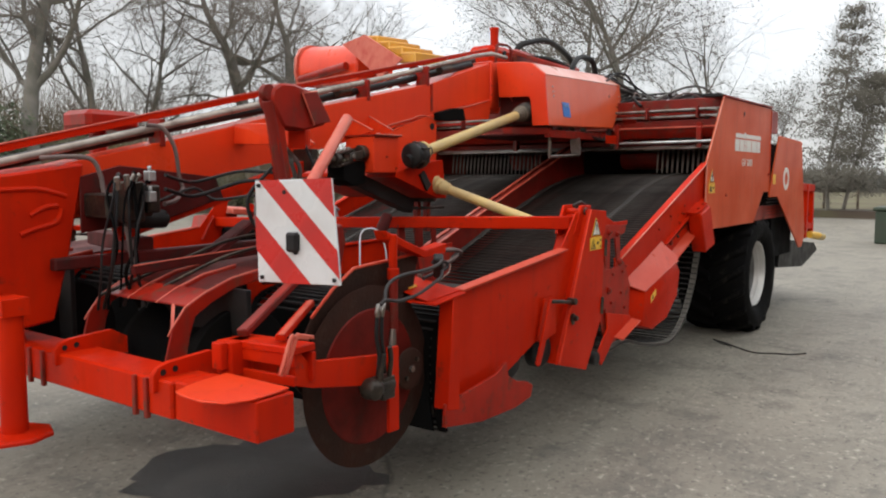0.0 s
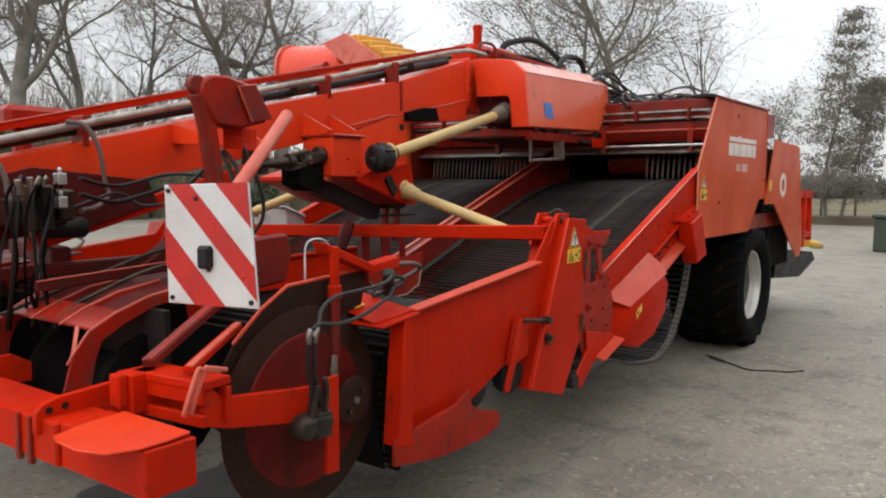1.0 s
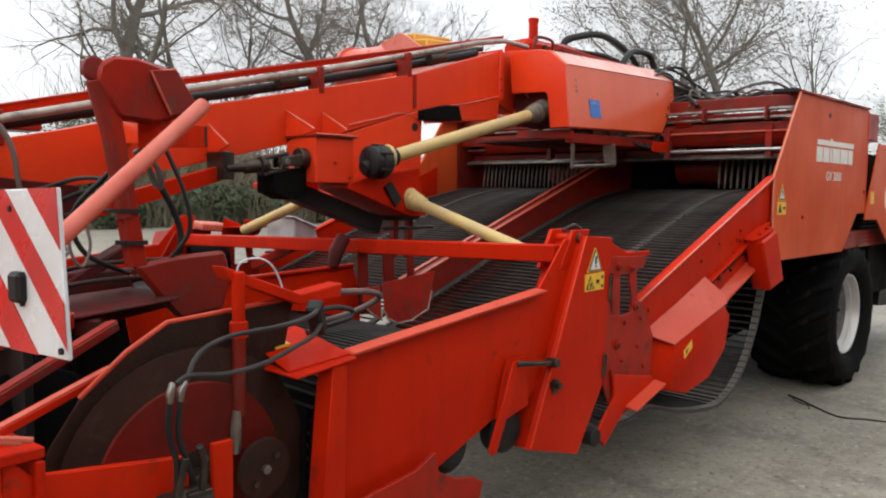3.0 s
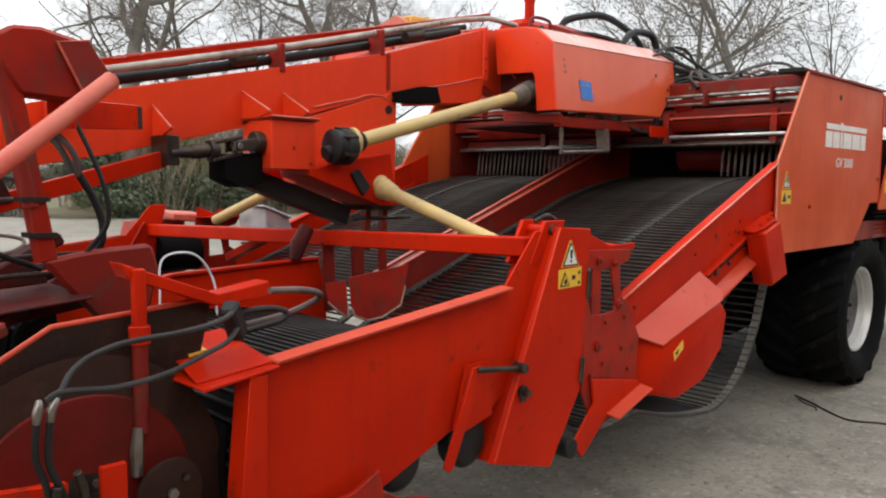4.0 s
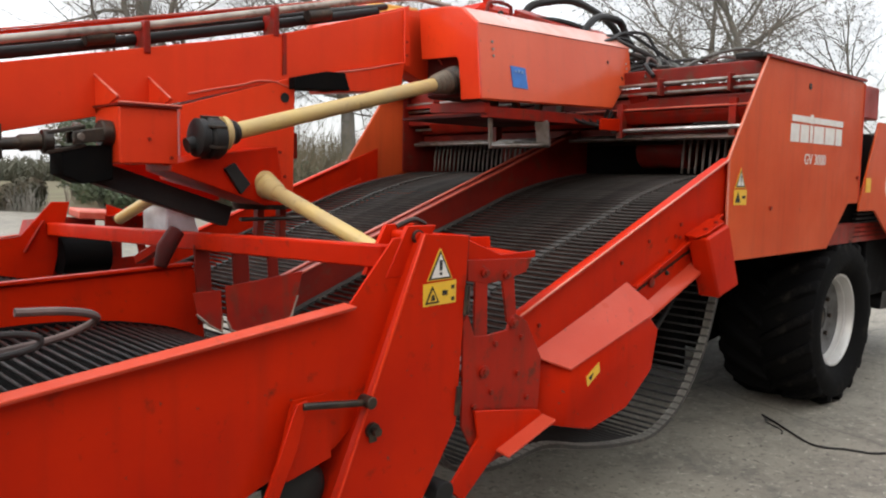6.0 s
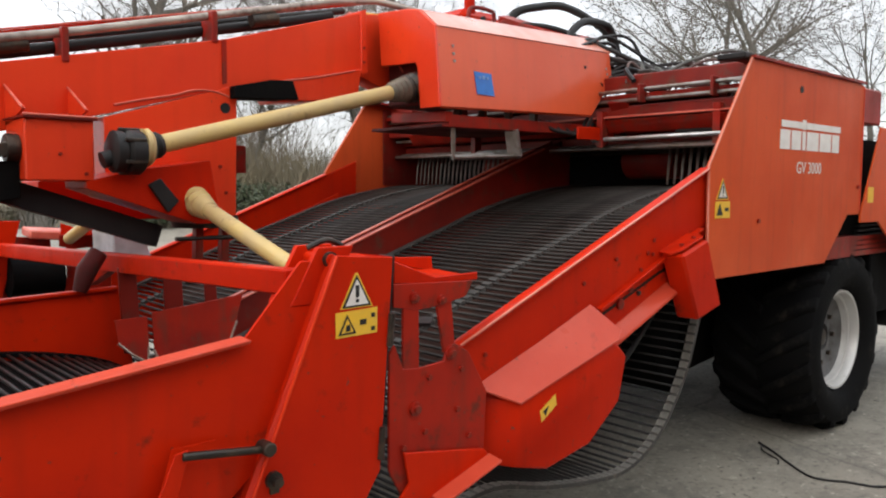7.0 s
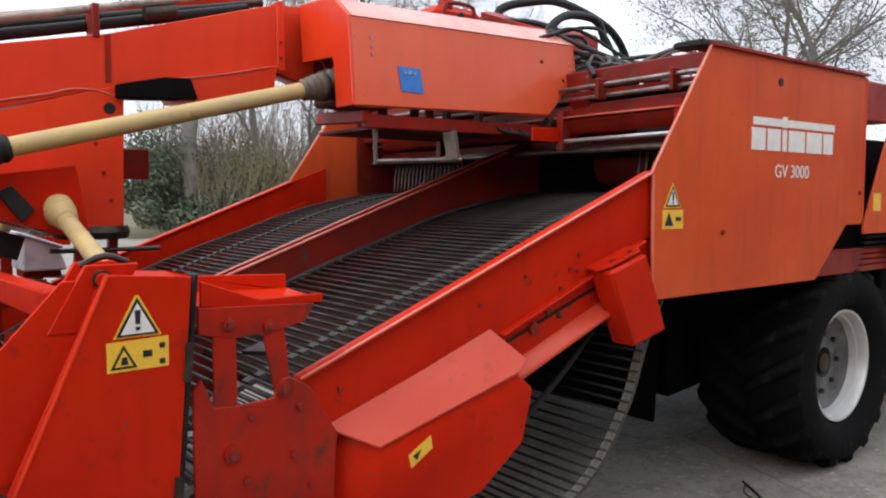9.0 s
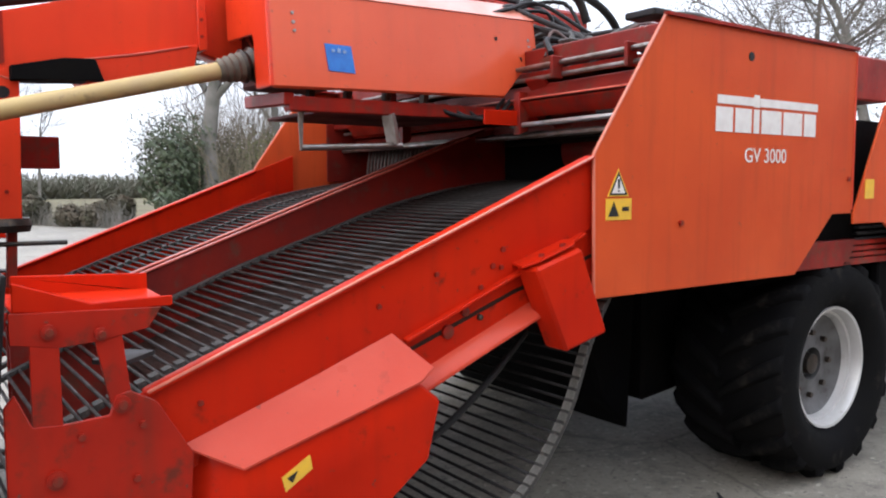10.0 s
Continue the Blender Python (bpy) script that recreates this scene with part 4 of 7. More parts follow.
bm = B()
beam(bm, (4.5, 2.34, 1.432), (4.5, 6.1, 1.31), 0.07, 0.082)
P("cross_bar", bm, bevel=0.006)
bm = B()
tube(bm, [(4.31, 3.78, 1.27), (4.34, 3.78, 1.36), (4.4, 3.79, 1.44)], [0.03, 0.045, 0.04], 14)
P("bar_plate", bm, DEEPRED)
# end of the cross bar on the far channel
bm = B()
plate(bm, [(4.31, 1.17), (4.436, 1.376), (4.6, 1.39), (4.85, 1.37), (4.85, 0.95), (4.25, 0.7), (4.25, 1.08)], 6.05, 6.065)
plate(bm, [(4.31, 1.17), (4.436, 1.376), (4.452, 1.376), (4.325, 1.17)], 5.86, 6.05)
far_guard = P("far_guard", bm, BROWNRED)
bm = B()
prism(bm, [(4.68, 5.9, 1.375), (4.94, 5.9, 1.355), (4.94, 6.1, 1.375), (4.68, 6.1, 1.395)], (0, 0, 0), (0, 0, 0.06))
part("guard_cover", bm, PALERED, far_guard, "", 0.01)
bm = B()
lathe(bm, [(0.0, -0.035), (0.03, -0.025), (0.04, 0.0), (0.03, 0.025), (0.0, 0.035)], (4.56, 5.98, 1.405), "z", 14)
part("guard_knob", bm, RED, far_guard)
bm = B()
lathe(bm, [(0.03, -0.17), (0.135, -0.16), (0.135, 0.16), (0.03, 0.17)], (4.7, 5.9, 1.13), "x", 20)
P("far_roller", bm, SHADOWRUBBER)

# middle divider of the front channels
bm = B()
plate(bm, [(3.1, 1.13), (3.63, 1.235), (4.48, 1.27), (4.52, 1.15), (4.56, 0.7), (3.2, 0.55)], 3.8, 3.812)
prism(bm, [(3.1, 3.78, 1.13), (3.1, 3.83, 1.13), (3.1, 3.83, 1.145), (3.1, 3.78, 1.145)], (0, 0, 0), (0.53, 0, 0.105))
prism(bm, [(3.63, 3.78, 1.235), (3.63, 3.83, 1.235), (3.63, 3.83, 1.25), (3.63, 3.78, 1.25)], (0, 0, 0), (0.85, 0, 0.03))
P("front_divider", bm, RED)
for x, w in ((4.46, 0.08), (4.66, 0.09), (4.86, 0.06)):
    bm = B()
    plate(bm, [(x, 1.37), (x + w, 1.37), (x + w + 0.02, 0.98), (x + 0.02, 0.98)], 3.735, 3.75)
    P("hanging_strap", bm, DARKRED)
for outline, n in (([(4.403, 1.154), (4.412, 1.053), (4.468, 0.998), (4.529, 0.961), (4.543, 1.025), (4.549, 1.156)], 4), ([(4.567, 1.17), (4.563, 1.008), (4.577, 0.962), (4.658, 0.928), (4.767, 0.934), (4.919, 0.986), (4.976, 1.09), (5.014, 1.214)], 6)):
    bm = B()
    prism(bm, [(x, 3.64 - 0.25 * max(0, 1.12 - z), z) for x, z in outline], (0, 0, 0), (0.004, 0.008, 0))
    scoop = P("scoop", bm, BROWNRED)
    bm = B()
    tube(bm, [(x, 3.638 - 0.25 * max(0, 1.12 - z), z) for x, z in outline[1:n + 1]], 0.006, 6)
    part("scoop_edge", bm, material("worn_scoop_steel", (0.4, 0.33, 0.27), 0.5, 0.4, second=(0.25, 0.17, 0.12), scale=15), scoop)

# elevators: side walls, lips, lower beams, divider
SLOPE = (1.856 - 1.136) / (7.04 - 5.2)


def lip_z(x):
    return 1.136 + SLOPE * (x - 5.2)


for S in SIDES:
    bm = B()
    plate(bm, [(5.18, lip_z(5.18)), (7.3, lip_z(7.3)), (7.3, lip_z(7.3) - 0.3), (5.6, lip_z(5.6) - 0.3), (5.0, 0.75), (4.9, 0.8), (4.9, 0.98), (5.18, 0.98)], *sorted((S(2.345), S(2.357))))
    side = P("elevator_side", bm)
    bm = B()
    plate(bm, [(5.6, lip_z(5.6) - 0.2), (7.1, lip_z(7.1) - 0.2), (7.1, lip_z(7.1) - 0.5), (5.6, lip_z(5.6) - 0.5)], *sorted((S(2.362), S(2.372))))
    part("lower_side", bm, RED, side, "", 0.002)
    lathe_spots = ((6.28, 0.37, 0.026, BROWNRED), (6.36, 0.335, 0.018, BROWNRED), (6.43, 0.39, 0.012, GREASE), (6.12, 0.4, 0.022, GREASE))
    for x, d, r, m in lathe_spots:
        bm = B()
        lathe(bm, [(r * 0.3, -0.018), (r, -0.012), (r, 0.012), (r * 0.3, 0.018)], (x, S(2.362), lip_z(x) - d), n=14)
        part("bearing_cap", bm, m, side)
    bm = B()
    prism(bm, [(5.2, S(2.31), 1.128), (5.2, S(2.37), 1.128), (5.2, S(2.37), 1.143), (5.2, S(2.31), 1.143)], (0, 0, 0), (1.79, 0, 1.79 * SLOPE))
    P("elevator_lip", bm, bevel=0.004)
    # pale line for edge wear and the painted highlight on the lip
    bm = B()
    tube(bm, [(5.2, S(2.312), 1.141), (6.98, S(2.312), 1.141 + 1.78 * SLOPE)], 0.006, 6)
    P("worn_lit_edge", bm, SHEENORANGE)
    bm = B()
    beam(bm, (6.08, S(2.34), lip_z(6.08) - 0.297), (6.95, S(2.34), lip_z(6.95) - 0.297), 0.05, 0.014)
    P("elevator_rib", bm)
    # lower beam in the skylit red, its bright top painted in
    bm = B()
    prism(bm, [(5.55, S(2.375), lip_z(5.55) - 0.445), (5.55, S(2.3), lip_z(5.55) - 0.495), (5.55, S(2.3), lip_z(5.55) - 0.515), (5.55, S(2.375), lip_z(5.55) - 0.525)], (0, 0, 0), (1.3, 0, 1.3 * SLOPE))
    P("lower_beam", bm, SKYLITRED, bevel=0.005)
    bolts([(x, S(2.343), lip_z(x) - d) for x, d in ((5.36, 0.12), (5.98, 0.13), (6.22, 0.13), (6.42, 0.27), (6.52, 0.24))], BROWNRED, side, r=0.01, h=0.008)
    # gear block
    bm = B()
    prism(bm, [(6.59, S(2.22), 1.41), (6.83, S(2.22), 1.48), (6.98, S(2.22), 1.13), (6.75, S(2.22), 1.075)], (0, 0, 0), (0, S(2.345) - S(2.22), 0))
    chain = P("chain_box", bm, bevel=0.012)
    bm = B()
    prism(bm, [(6.56, S(2.27), 1.408), (6.62, S(2.235), 1.43), (6.8, S(2.235), 1.485), (6.86, S(2.3), 1.5), (6.84, S(2.35), 1.495), (6.58, S(2.35), 1.415)], (0, 0, 0), (0, 0, 0.01))
    part("box_flange", bm, RED, chain, "", 0.002)
    bolts([(6.66, S(2.27), 1.452), (6.77, S(2.27), 1.486)], BROWNRED, chain, "z", 0.012, 0.01)
    bolts([(6.48, S(2.343), 1.42), (6.53, S(2.343), 1.48)], BROWNRED, side, r=0.012, h=0.005)
    # drive guard with its sloping sheet, whose paler red paints in sky light
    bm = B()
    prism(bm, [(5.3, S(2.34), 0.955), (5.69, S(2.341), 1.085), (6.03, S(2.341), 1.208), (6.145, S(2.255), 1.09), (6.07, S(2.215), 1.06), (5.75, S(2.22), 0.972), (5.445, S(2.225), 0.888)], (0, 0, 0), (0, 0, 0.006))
    sheet = P("guard_sheet", bm, SKYLITRED, "sloping red sheet paled to pinkish for sky light", bevel=0)
    bm = B()
    face = [(5.46, 0.882), (6.07, 1.054), (6.16, 0.98), (6.11, 0.78), (5.9, 0.63), (5.62, 0.585), (5.42, 0.64)]
    root = [(5.3, 0.947), (6.03, 1.2), (6.16, 1.0), (6.11, 0.78), (5.9, 0.63), (5.62, 0.585), (5.29, 0.66)]
    a = [bm.verts.new((x, S(2.232), z)) for x, z in face]
    b = [bm.verts.new((x, S(2.4), z - 0.004)) for x, z in root]
    for k in range(7):
        bm.faces.new((a[k], a[(k + 1) % 7], b[(k + 1) % 7], b[k]))
    bm.faces.new(a)
    bm.faces.new(b[::-1])
    drive = P("drive_guard", bm, bevel=0.008)
    bm = B()
    o = -1 if S(1) == 1 else 1
    prism(bm, [(5.565, S(2.232), 0.838), (5.66, S(2.232), 0.892), (5.668, S(2.232), 0.845), (5.577, S(2.232), 0.79)], (0, o * 0.0005, 0), (0, o * 0.002, 0))
    lab = part("warning_label", bm, LABEL, drive)
    bm = B()
    prism(bm, [(5.582, S(2.232), 0.832), (5.618, S(2.232), 0.85), (5.6, S(2.232), 0.815)], (0, o * 0.002, 0), (0, o * 0.0035, 0))
    part("label_print", bm, INK, lab)
    # tray and slotted plate beside the guard
    bm = B()
    plate(bm, [(4.87, 1.478), (5.06, 1.41), (5.275, 1.415), (5.275, 1.385), (5.06, 1.385), (4.87, 1.4)], *sorted((S(2.3), S(2.308))))
    prism(bm, [(4.87, S(2.302), 1.392), (5.275, S(2.302), 1.388), (5.275, S(2.56), 1.4), (4.87, S(2.58), 1.41)], (0, 0, 0), (0, 0, 0.008))
    plate(bm, [(4.9, 1.47), (5.275, 1.455), (5.275, 1.4), (4.9, 1.41)], *sorted((S(2.56), S(2.568))))
    P("tray", bm)
    y0, y1 = sorted((S(2.29), S(2.302)))
    bm = B()
    plate(bm, [(4.84, 0.75), (4.84, 1.16), (4.866, 1.19), (4.905, 1.1), (4.98, 1.094), (5.094, 1.1), (5.111, 1.153), (5.15, 1.16), (5.22, 1.12), (5.32, 0.95), (5.3, 0.62), (4.95, 0.55)], y0, y1)
    slotted = P("slotted_plate", bm, GRIMYRED)
    for outline in ([(4.86, 1.4), (5.24, 1.385), (5.205, 1.33), (5.07, 1.306), (4.97, 1.3), (4.86, 1.32)], [(4.905, 1.35), (4.975, 1.35), (4.978, 1.05), (4.905, 1.05)], [(5.055, 1.35), (5.13, 1.35), (5.155, 1.13), (5.098, 1.13)]):
        bm = B()
        shift = 0.0 if outline[0][0] < 4.87 else 0.002 if outline[0][0] < 5.0 else 0.003
        plate(bm, outline, y0 + shift, y1 + shift)
        part("slot_strut", bm, GRIMYRED, slotted, "", 0.0015)
    bolts([(x, S(2.286), z) for x, z in ((5.02, 1.054), (5.18, 1.061), (5.159, 0.912), (4.9, 0.82), (5.05, 0.7), (5.0, 0.86), (5.22, 0.8))], BROWNRED, slotted, r=0.011, h=0.009)
    for x, z, r in ((4.95, 1.346, 0.02), (5.078, 1.328, 0.018), (5.125, 1.127, 0.024), (4.955, 0.95, 0.026)):
        bm = B()
        lathe(bm, [(r * 0.5, -0.022), (r * 0.55, -0.012), (r, -0.01), (r, 0.01), (r * 0.5, 0.012)], (x, S(2.288), z), n=12)
        part("pivot_bolt", bm, BROWNRED, slotted)
    bm = B()
    beam(bm, (5.16, S(2.6), 1.2), (5.24, S(2.52), 1.2), 0.16, 0.014)
    part("rubber_pad", bm, GREYHOSE, slotted)
    bm = B()
    plate(bm, [(4.893, 0.807), (5.094, 0.771), (5.291, 0.735), (5.315, 0.704), (5.022, 0.606), (4.834, 0.454), (4.757, 0.53), (4.918, 0.691)], *sorted((S(2.27), S(2.285))))
    arm = P("lower_arm", bm)
    bm = B()
    prism(bm, [(x, S(2.27), z) for x, z in [(5.021, 0.614), (5.315, 0.704)]] + [(x, S(2.2), z - 0.01) for x, z in [(5.315, 0.704), (5.021, 0.614)]], (0, 0, 0), (0, 0, 0.01))
    part("arm_flange", bm, SKYLITRED, arm, "", 0.002)
    bm = B()
    lathe(bm, [(0.045, -0.04), (0.045, 0.04)], (4.721, S(2.29), 0.527), n=14)
    P("rubber_end", bm, BLACK)

YD = 4.01


def cap_z(x):
    return 1.434 + 0.36 * (x - 6.0)


# divider walls in dark red, with inner shade painted in
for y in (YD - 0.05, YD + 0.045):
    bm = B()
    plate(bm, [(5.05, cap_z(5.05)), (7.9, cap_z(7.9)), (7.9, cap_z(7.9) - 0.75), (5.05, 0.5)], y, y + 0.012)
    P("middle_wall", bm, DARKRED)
for y, w, m in ((YD - 0.062, 0.03, PALERED), (YD + 0.035, 0.034, PALERED), (YD - 0.025, 0.055, DARKRED)):
    bm = B()
    z = cap_z(5.1) - (0.012 if m is DARKRED else 0.0)
    prism(bm, [(5.1, y, z), (5.1, y + w, z), (5.1, y + w, z + 0.01), (5.1, y, z + 0.01)], (0, 0, 0), (2.5, 0, 2.5 * 0.36))
    P("middle_cap" if m is DARKRED else "middle_lip", bm, m, bevel=0.002)

# rod webs


# soiled rod steel, darkened further to paint in the front web's shade
DARKRODS = material("shaded_soiled_steel", (0.013, 0.011, 0.01), 0.55, 0.2, second=(0.008, 0.007, 0.006), scale=7, dirt=(0.05, 0.03, 0.02), dirt_scale=16, dirt_at=0.6, vary=0.2)


def rod_mesh(length, r, mat):
    bm = B()
    tube(bm, [(0, -length / 2, 0), (0, length / 2, 0)], r, 6)
    finish(bm)
    me = bpy.data.meshes.new("rod")
    bm.to_mesh(me)
    bm.free()
    me.materials.append(mat)
    return me


def along(path, pitch):
    pts = catmull([(x, 0, z) for x, z in path], 8)
    out, left = [], 0.0
    for a, b in zip(pts, pts[1:]):
        d = (b - a).length
        s = left
        while s < d:
            out.append(a + (b - a) * (s / d))
            s += pitch
        left = s - d
    return out, pts


def strip(bm, pts, y, w, h):
    """A flat belt through points in x and z, w across and h thick."""
    rings = []
    for i, p in enumerate(pts):
        d = (pts[min(i + 1, len(pts) - 1)] - pts[max(i - 1, 0)]).normalized()
        up = Vector((-d.z, 0, d.x)) * h / 2
        side = Vector((0, w / 2, 0))
        c = Vector((p.x, y, p.z))
        rings.append([bm.verts.new(c + a * side + b * up) for a, b in ((-1, -1), (1, -1), (1, 1), (-1, 1))])
    for a, b in zip(rings, rings[1:]):
        for k in range(4):
            bm.faces.new((a[k], a[(k + 1) % 4], b[(k + 1) % 4], b[k]))
    bm.faces.new(rings[0][::-1])
    bm.faces.new(rings[-1])


def web(name, path, y0, y1, pitch, r=0.0075, label="", mat=RODS, belt=BELT):
    me = rod_mesh(abs(y1 - y0) + 0.03, r, mat)
    spots, pts = along(path, pitch)
    w = None
    for y in (y0, y1):
        bm = B()
        strip(bm, pts, y, 0.05, 0.018)
        if w:
            part("belt", bm, belt, w)
        else:
            w = P(name, bm, belt, label, bevel=0)
    for p in spots:
        share("rod", me, (p.x, (y0 + y1) / 2, p.z), w)
    return w, spots


PALEBELT = material("pale_belt", (0.22, 0.21, 0.185), 0.8, second=(0.13, 0.125, 0.11), scale=20, vary=0.15)
UPPER = [(4.4, 0.6), (4.86, 0.81), (5.13, 0.945), (5.6, 1.12), (6.1, 1.31), (6.6, 1.475), (6.95, 1.59), (7.4, 1.69), (7.9, 1.745), (8.3, 1.7)]
RETURN = [(7.35, 1.5), (7.2, 1.3), (7.053, 1.06), (6.92, 0.757), (6.695, 0.485), (6.42, 0.357), (6.13, 0.365), (5.8, 0.42), (5.476, 0.5), (5.2, 0.485), (4.98, 0.51), (4.84, 0.58), (4.8, 0.68), (4.86, 0.76)]
for S in SIDES:
    y0, y1 = S(2.4), (YD - 0.1 if S(1) == 1 else YD + 0.11)
    w, spots = web("elevator_web", UPPER, y0, y1, 0.05, label="dark steel rod web of the elevator")
    bm = B()
    beam(bm, (-0.016, 0, 0.004), (0.016, 0, 0.004), 0.05, 0.024)
    finish(bm, 0.0015)
    knot = bpy.data.meshes.new("belt_knot")
    bm.to_mesh(knot)
    bm.free()
    knot.set_sharp_from_angle(angle=radians(30))
    knot.materials.append(BELT)
    for p, q in zip(spots, spots[1:]):
        if 4.9 < p.x < 7.9:
            d = q - p
            share("belt_knot", knot, ((p.x + q.x) / 2, S(2.9), (p.z + q.z) / 2), w, (0, -math.atan2(d.z, d.x), 0))
    # dark sheet added below the rods so the gaps show as shade
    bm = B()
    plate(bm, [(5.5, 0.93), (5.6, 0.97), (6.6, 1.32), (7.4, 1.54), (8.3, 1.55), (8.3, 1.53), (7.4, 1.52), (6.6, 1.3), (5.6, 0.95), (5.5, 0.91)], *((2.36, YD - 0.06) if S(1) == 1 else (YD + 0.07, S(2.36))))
    P("web_shade_floor", bm, EARTHY)
    w, spots = web("web_return", RETURN, y0, y1, 0.05, label="slack hanging return strand of rod web", mat=DARKRODS)
    bm = B()
    beam(bm, (-0.018, 0, 0), (0.018, 0, 0), 0.046, 0.026)
    finish(bm, 0.0015)
    block = bpy.data.meshes.new("belt_block")
    bm.to_mesh(block)
    bm.free()
    block.set_sharp_from_angle(angle=radians(30))
    block.materials.append(PALEBELT)
    for p, q in zip(spots, spots[1:]):
        d = q - p
        share("belt_block", block, ((p.x + q.x) / 2, S(2.4), (p.z + q.z) / 2), w, (0, -math.atan2(d.z, d.x), 0))
    web("front_web", [(3.18, 0.42), (3.13, 0.6), (3.12, 0.85), (3.16, 0.98), (3.32, 1.04), (3.6, 1.055), (3.9, 1.05), (4.2, 1.01), (4.45, 0.93), (4.58, 0.8)], S(2.37), S(3.76), 0.045, label="dark steel rod web of the front channel", mat=DARKRODS, belt=SHADOWRUBBER)
    # black bed and front strip paint the shade between and behind the rods
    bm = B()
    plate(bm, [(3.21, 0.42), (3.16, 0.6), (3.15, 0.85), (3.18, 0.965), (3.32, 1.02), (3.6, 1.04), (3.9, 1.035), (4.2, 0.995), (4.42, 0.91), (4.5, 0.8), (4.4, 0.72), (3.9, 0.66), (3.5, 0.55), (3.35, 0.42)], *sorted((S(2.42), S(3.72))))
    P("web_shade_bed", bm, SHADOWRUBBER)
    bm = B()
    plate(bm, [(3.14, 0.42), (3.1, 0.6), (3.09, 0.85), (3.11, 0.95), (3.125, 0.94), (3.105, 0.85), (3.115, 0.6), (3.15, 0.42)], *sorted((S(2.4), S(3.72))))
    P("web_shade_strip", bm, SHADOWRUBBER)

# gearbox, joints and drive shafts
bm = B()
box(bm, (4.07, 3.62, 1.75), (4.335, 3.89, 2.0))
gear = P("gearbox_guard", bm, BOOMRED, "red gearbox guard under the boom", bevel=0.006)
bm = B()
box(bm, (4.06, 3.6, 2.0), (4.345, 3.9, 2.008))
part("guard_top", bm, DARKRED, gear)
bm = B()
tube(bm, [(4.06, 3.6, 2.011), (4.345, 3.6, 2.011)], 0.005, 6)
part("worn_lit_edge", bm, PALERED, gear)
bolts([(4.2, 3.618, 1.86), (4.3, 3.618, 1.78)], BROWNRED, gear, r=0.008, h=0.006)
bm = B()
beam(bm, (4.0, 3.8, 1.72), (4.66, 3.8, 1.5), 0.1, 0.1)
P("guard_bar", bm, BLACK)
bm = B()
plate(bm, [(3.86, 1.82), (4.07, 1.83), (4.07, 1.68), (3.95, 1.66), (3.86, 1.7)], 3.7, 3.86)
P("guard_cheek", bm, SHADOWRUBBER)


def shaft(p, q, r, bell, label=""):
    p, q = Vector(p), Vector(q)
    d = (q - p).normalized()
    bm = B()
    tube(bm, [p, q], r, 18)
    s = P("drive_shaft", bm, YELLOW, label or "dirty yellow plastic guard of a drive shaft", bevel=0)
    bm = B()
    pts, rad = [], []
    for k in range(9):
        pts.append(p + d * (0.02 * k - 0.06))
        rad.append(bell * (1.12 - 0.055 * k) * (1.0 if k % 2 else 0.88))
    tube(bm, pts, rad, 20)
    return s, bm, d


s, bm, d = shaft((4.5, 3.565, 1.888), (5.94, 3.62, 2.255), 0.04, 0.08)
part("joint_cover", bm, BLACK, s)
bm = B()
tube(bm, [Vector((5.9, 3.618, 2.245)) + d * 0.016 * k for k in range(8)], [0.045, 0.056, 0.05, 0.062, 0.056, 0.068, 0.062, 0.07], 18)
part("joint_cover", bm, material("dusty_grey_plastic", (0.16, 0.13, 0.09), 0.6, second=(0.09, 0.075, 0.055), scale=9, grain=0.1), s)
bm = B()
tube(bm, [Vector((6.0, 3.622, 2.27)) + d * 0.022 * k for k in range(9)], [0.06, 0.08, 0.066, 0.084, 0.07, 0.084, 0.066, 0.076, 0.06], 18)
part("joint_cover", bm, GREASE, s)
bm = B()
tube(bm, [(4.34, 3.55, 1.835), (4.42, 3.55, 1.86)], 0.035, 12)
lathe(bm, [(0.06, -0.09), (0.088, -0.075), (0.088, -0.04), (0.08, -0.03), (0.094, -0.015), (0.094, 0.03), (0.085, 0.045)], (4.46, 3.553, 1.873), "x", 24)
part("universal_joint", bm, BLACK, s)
bm = B()
lathe(bm, [(0.05, -0.02), (0.082, -0.018), (0.078, -0.006), (0.084, 0.004), (0.07, 0.02)], (4.53, 3.566, 1.894), "x", 20)
part("cover_ring", bm, YELLOW, s)
for a in range(6):
    bm = B()
    box(bm, (4.41, 3.545 + 0.09 * math.sin(a * 1.047), 1.868 + 0.09 * math.cos(a * 1.047)), (4.5, 3.565 + 0.09 * math.sin(a * 1.047), 1.884 + 0.09 * math.cos(a * 1.047)))
    part("cover_rib", bm, GREASE, s, "", 0.003)
for S in SIDES:
    s, bm, d = shaft((4.783, S(3.6), 1.652), (4.79, S(2.74), 1.398), 0.036, 0.066)
    part("joint_cover", bm, YELLOW, s)
    bm = B()
    plate(bm, [(4.555, 1.735), (4.607, 1.765), (4.69, 1.665), (4.64, 1.615)], *sorted((S(3.6), S(3.7))))
    P("slot", bm, BLACK)
    bm = B()
    plate(bm, [(4.3, 1.75), (4.5, 1.8), (4.85, 1.85), (4.9, 1.56), (4.78, 1.56), (4.3, 1.72)], *sorted((S(3.62), S(3.9))))
    P("shaft_housing", bm, RED)
bm = B()
tube(bm, [(3.6, 3.74, 1.815), (3.7, 3.74, 1.825), (3.71, 3.74, 1.826), (3.82, 3.735, 1.837)], [0.026, 0.026, 0.036, 0.034], 14)
P("stub_shaft", bm, GREASE)
bm = B()
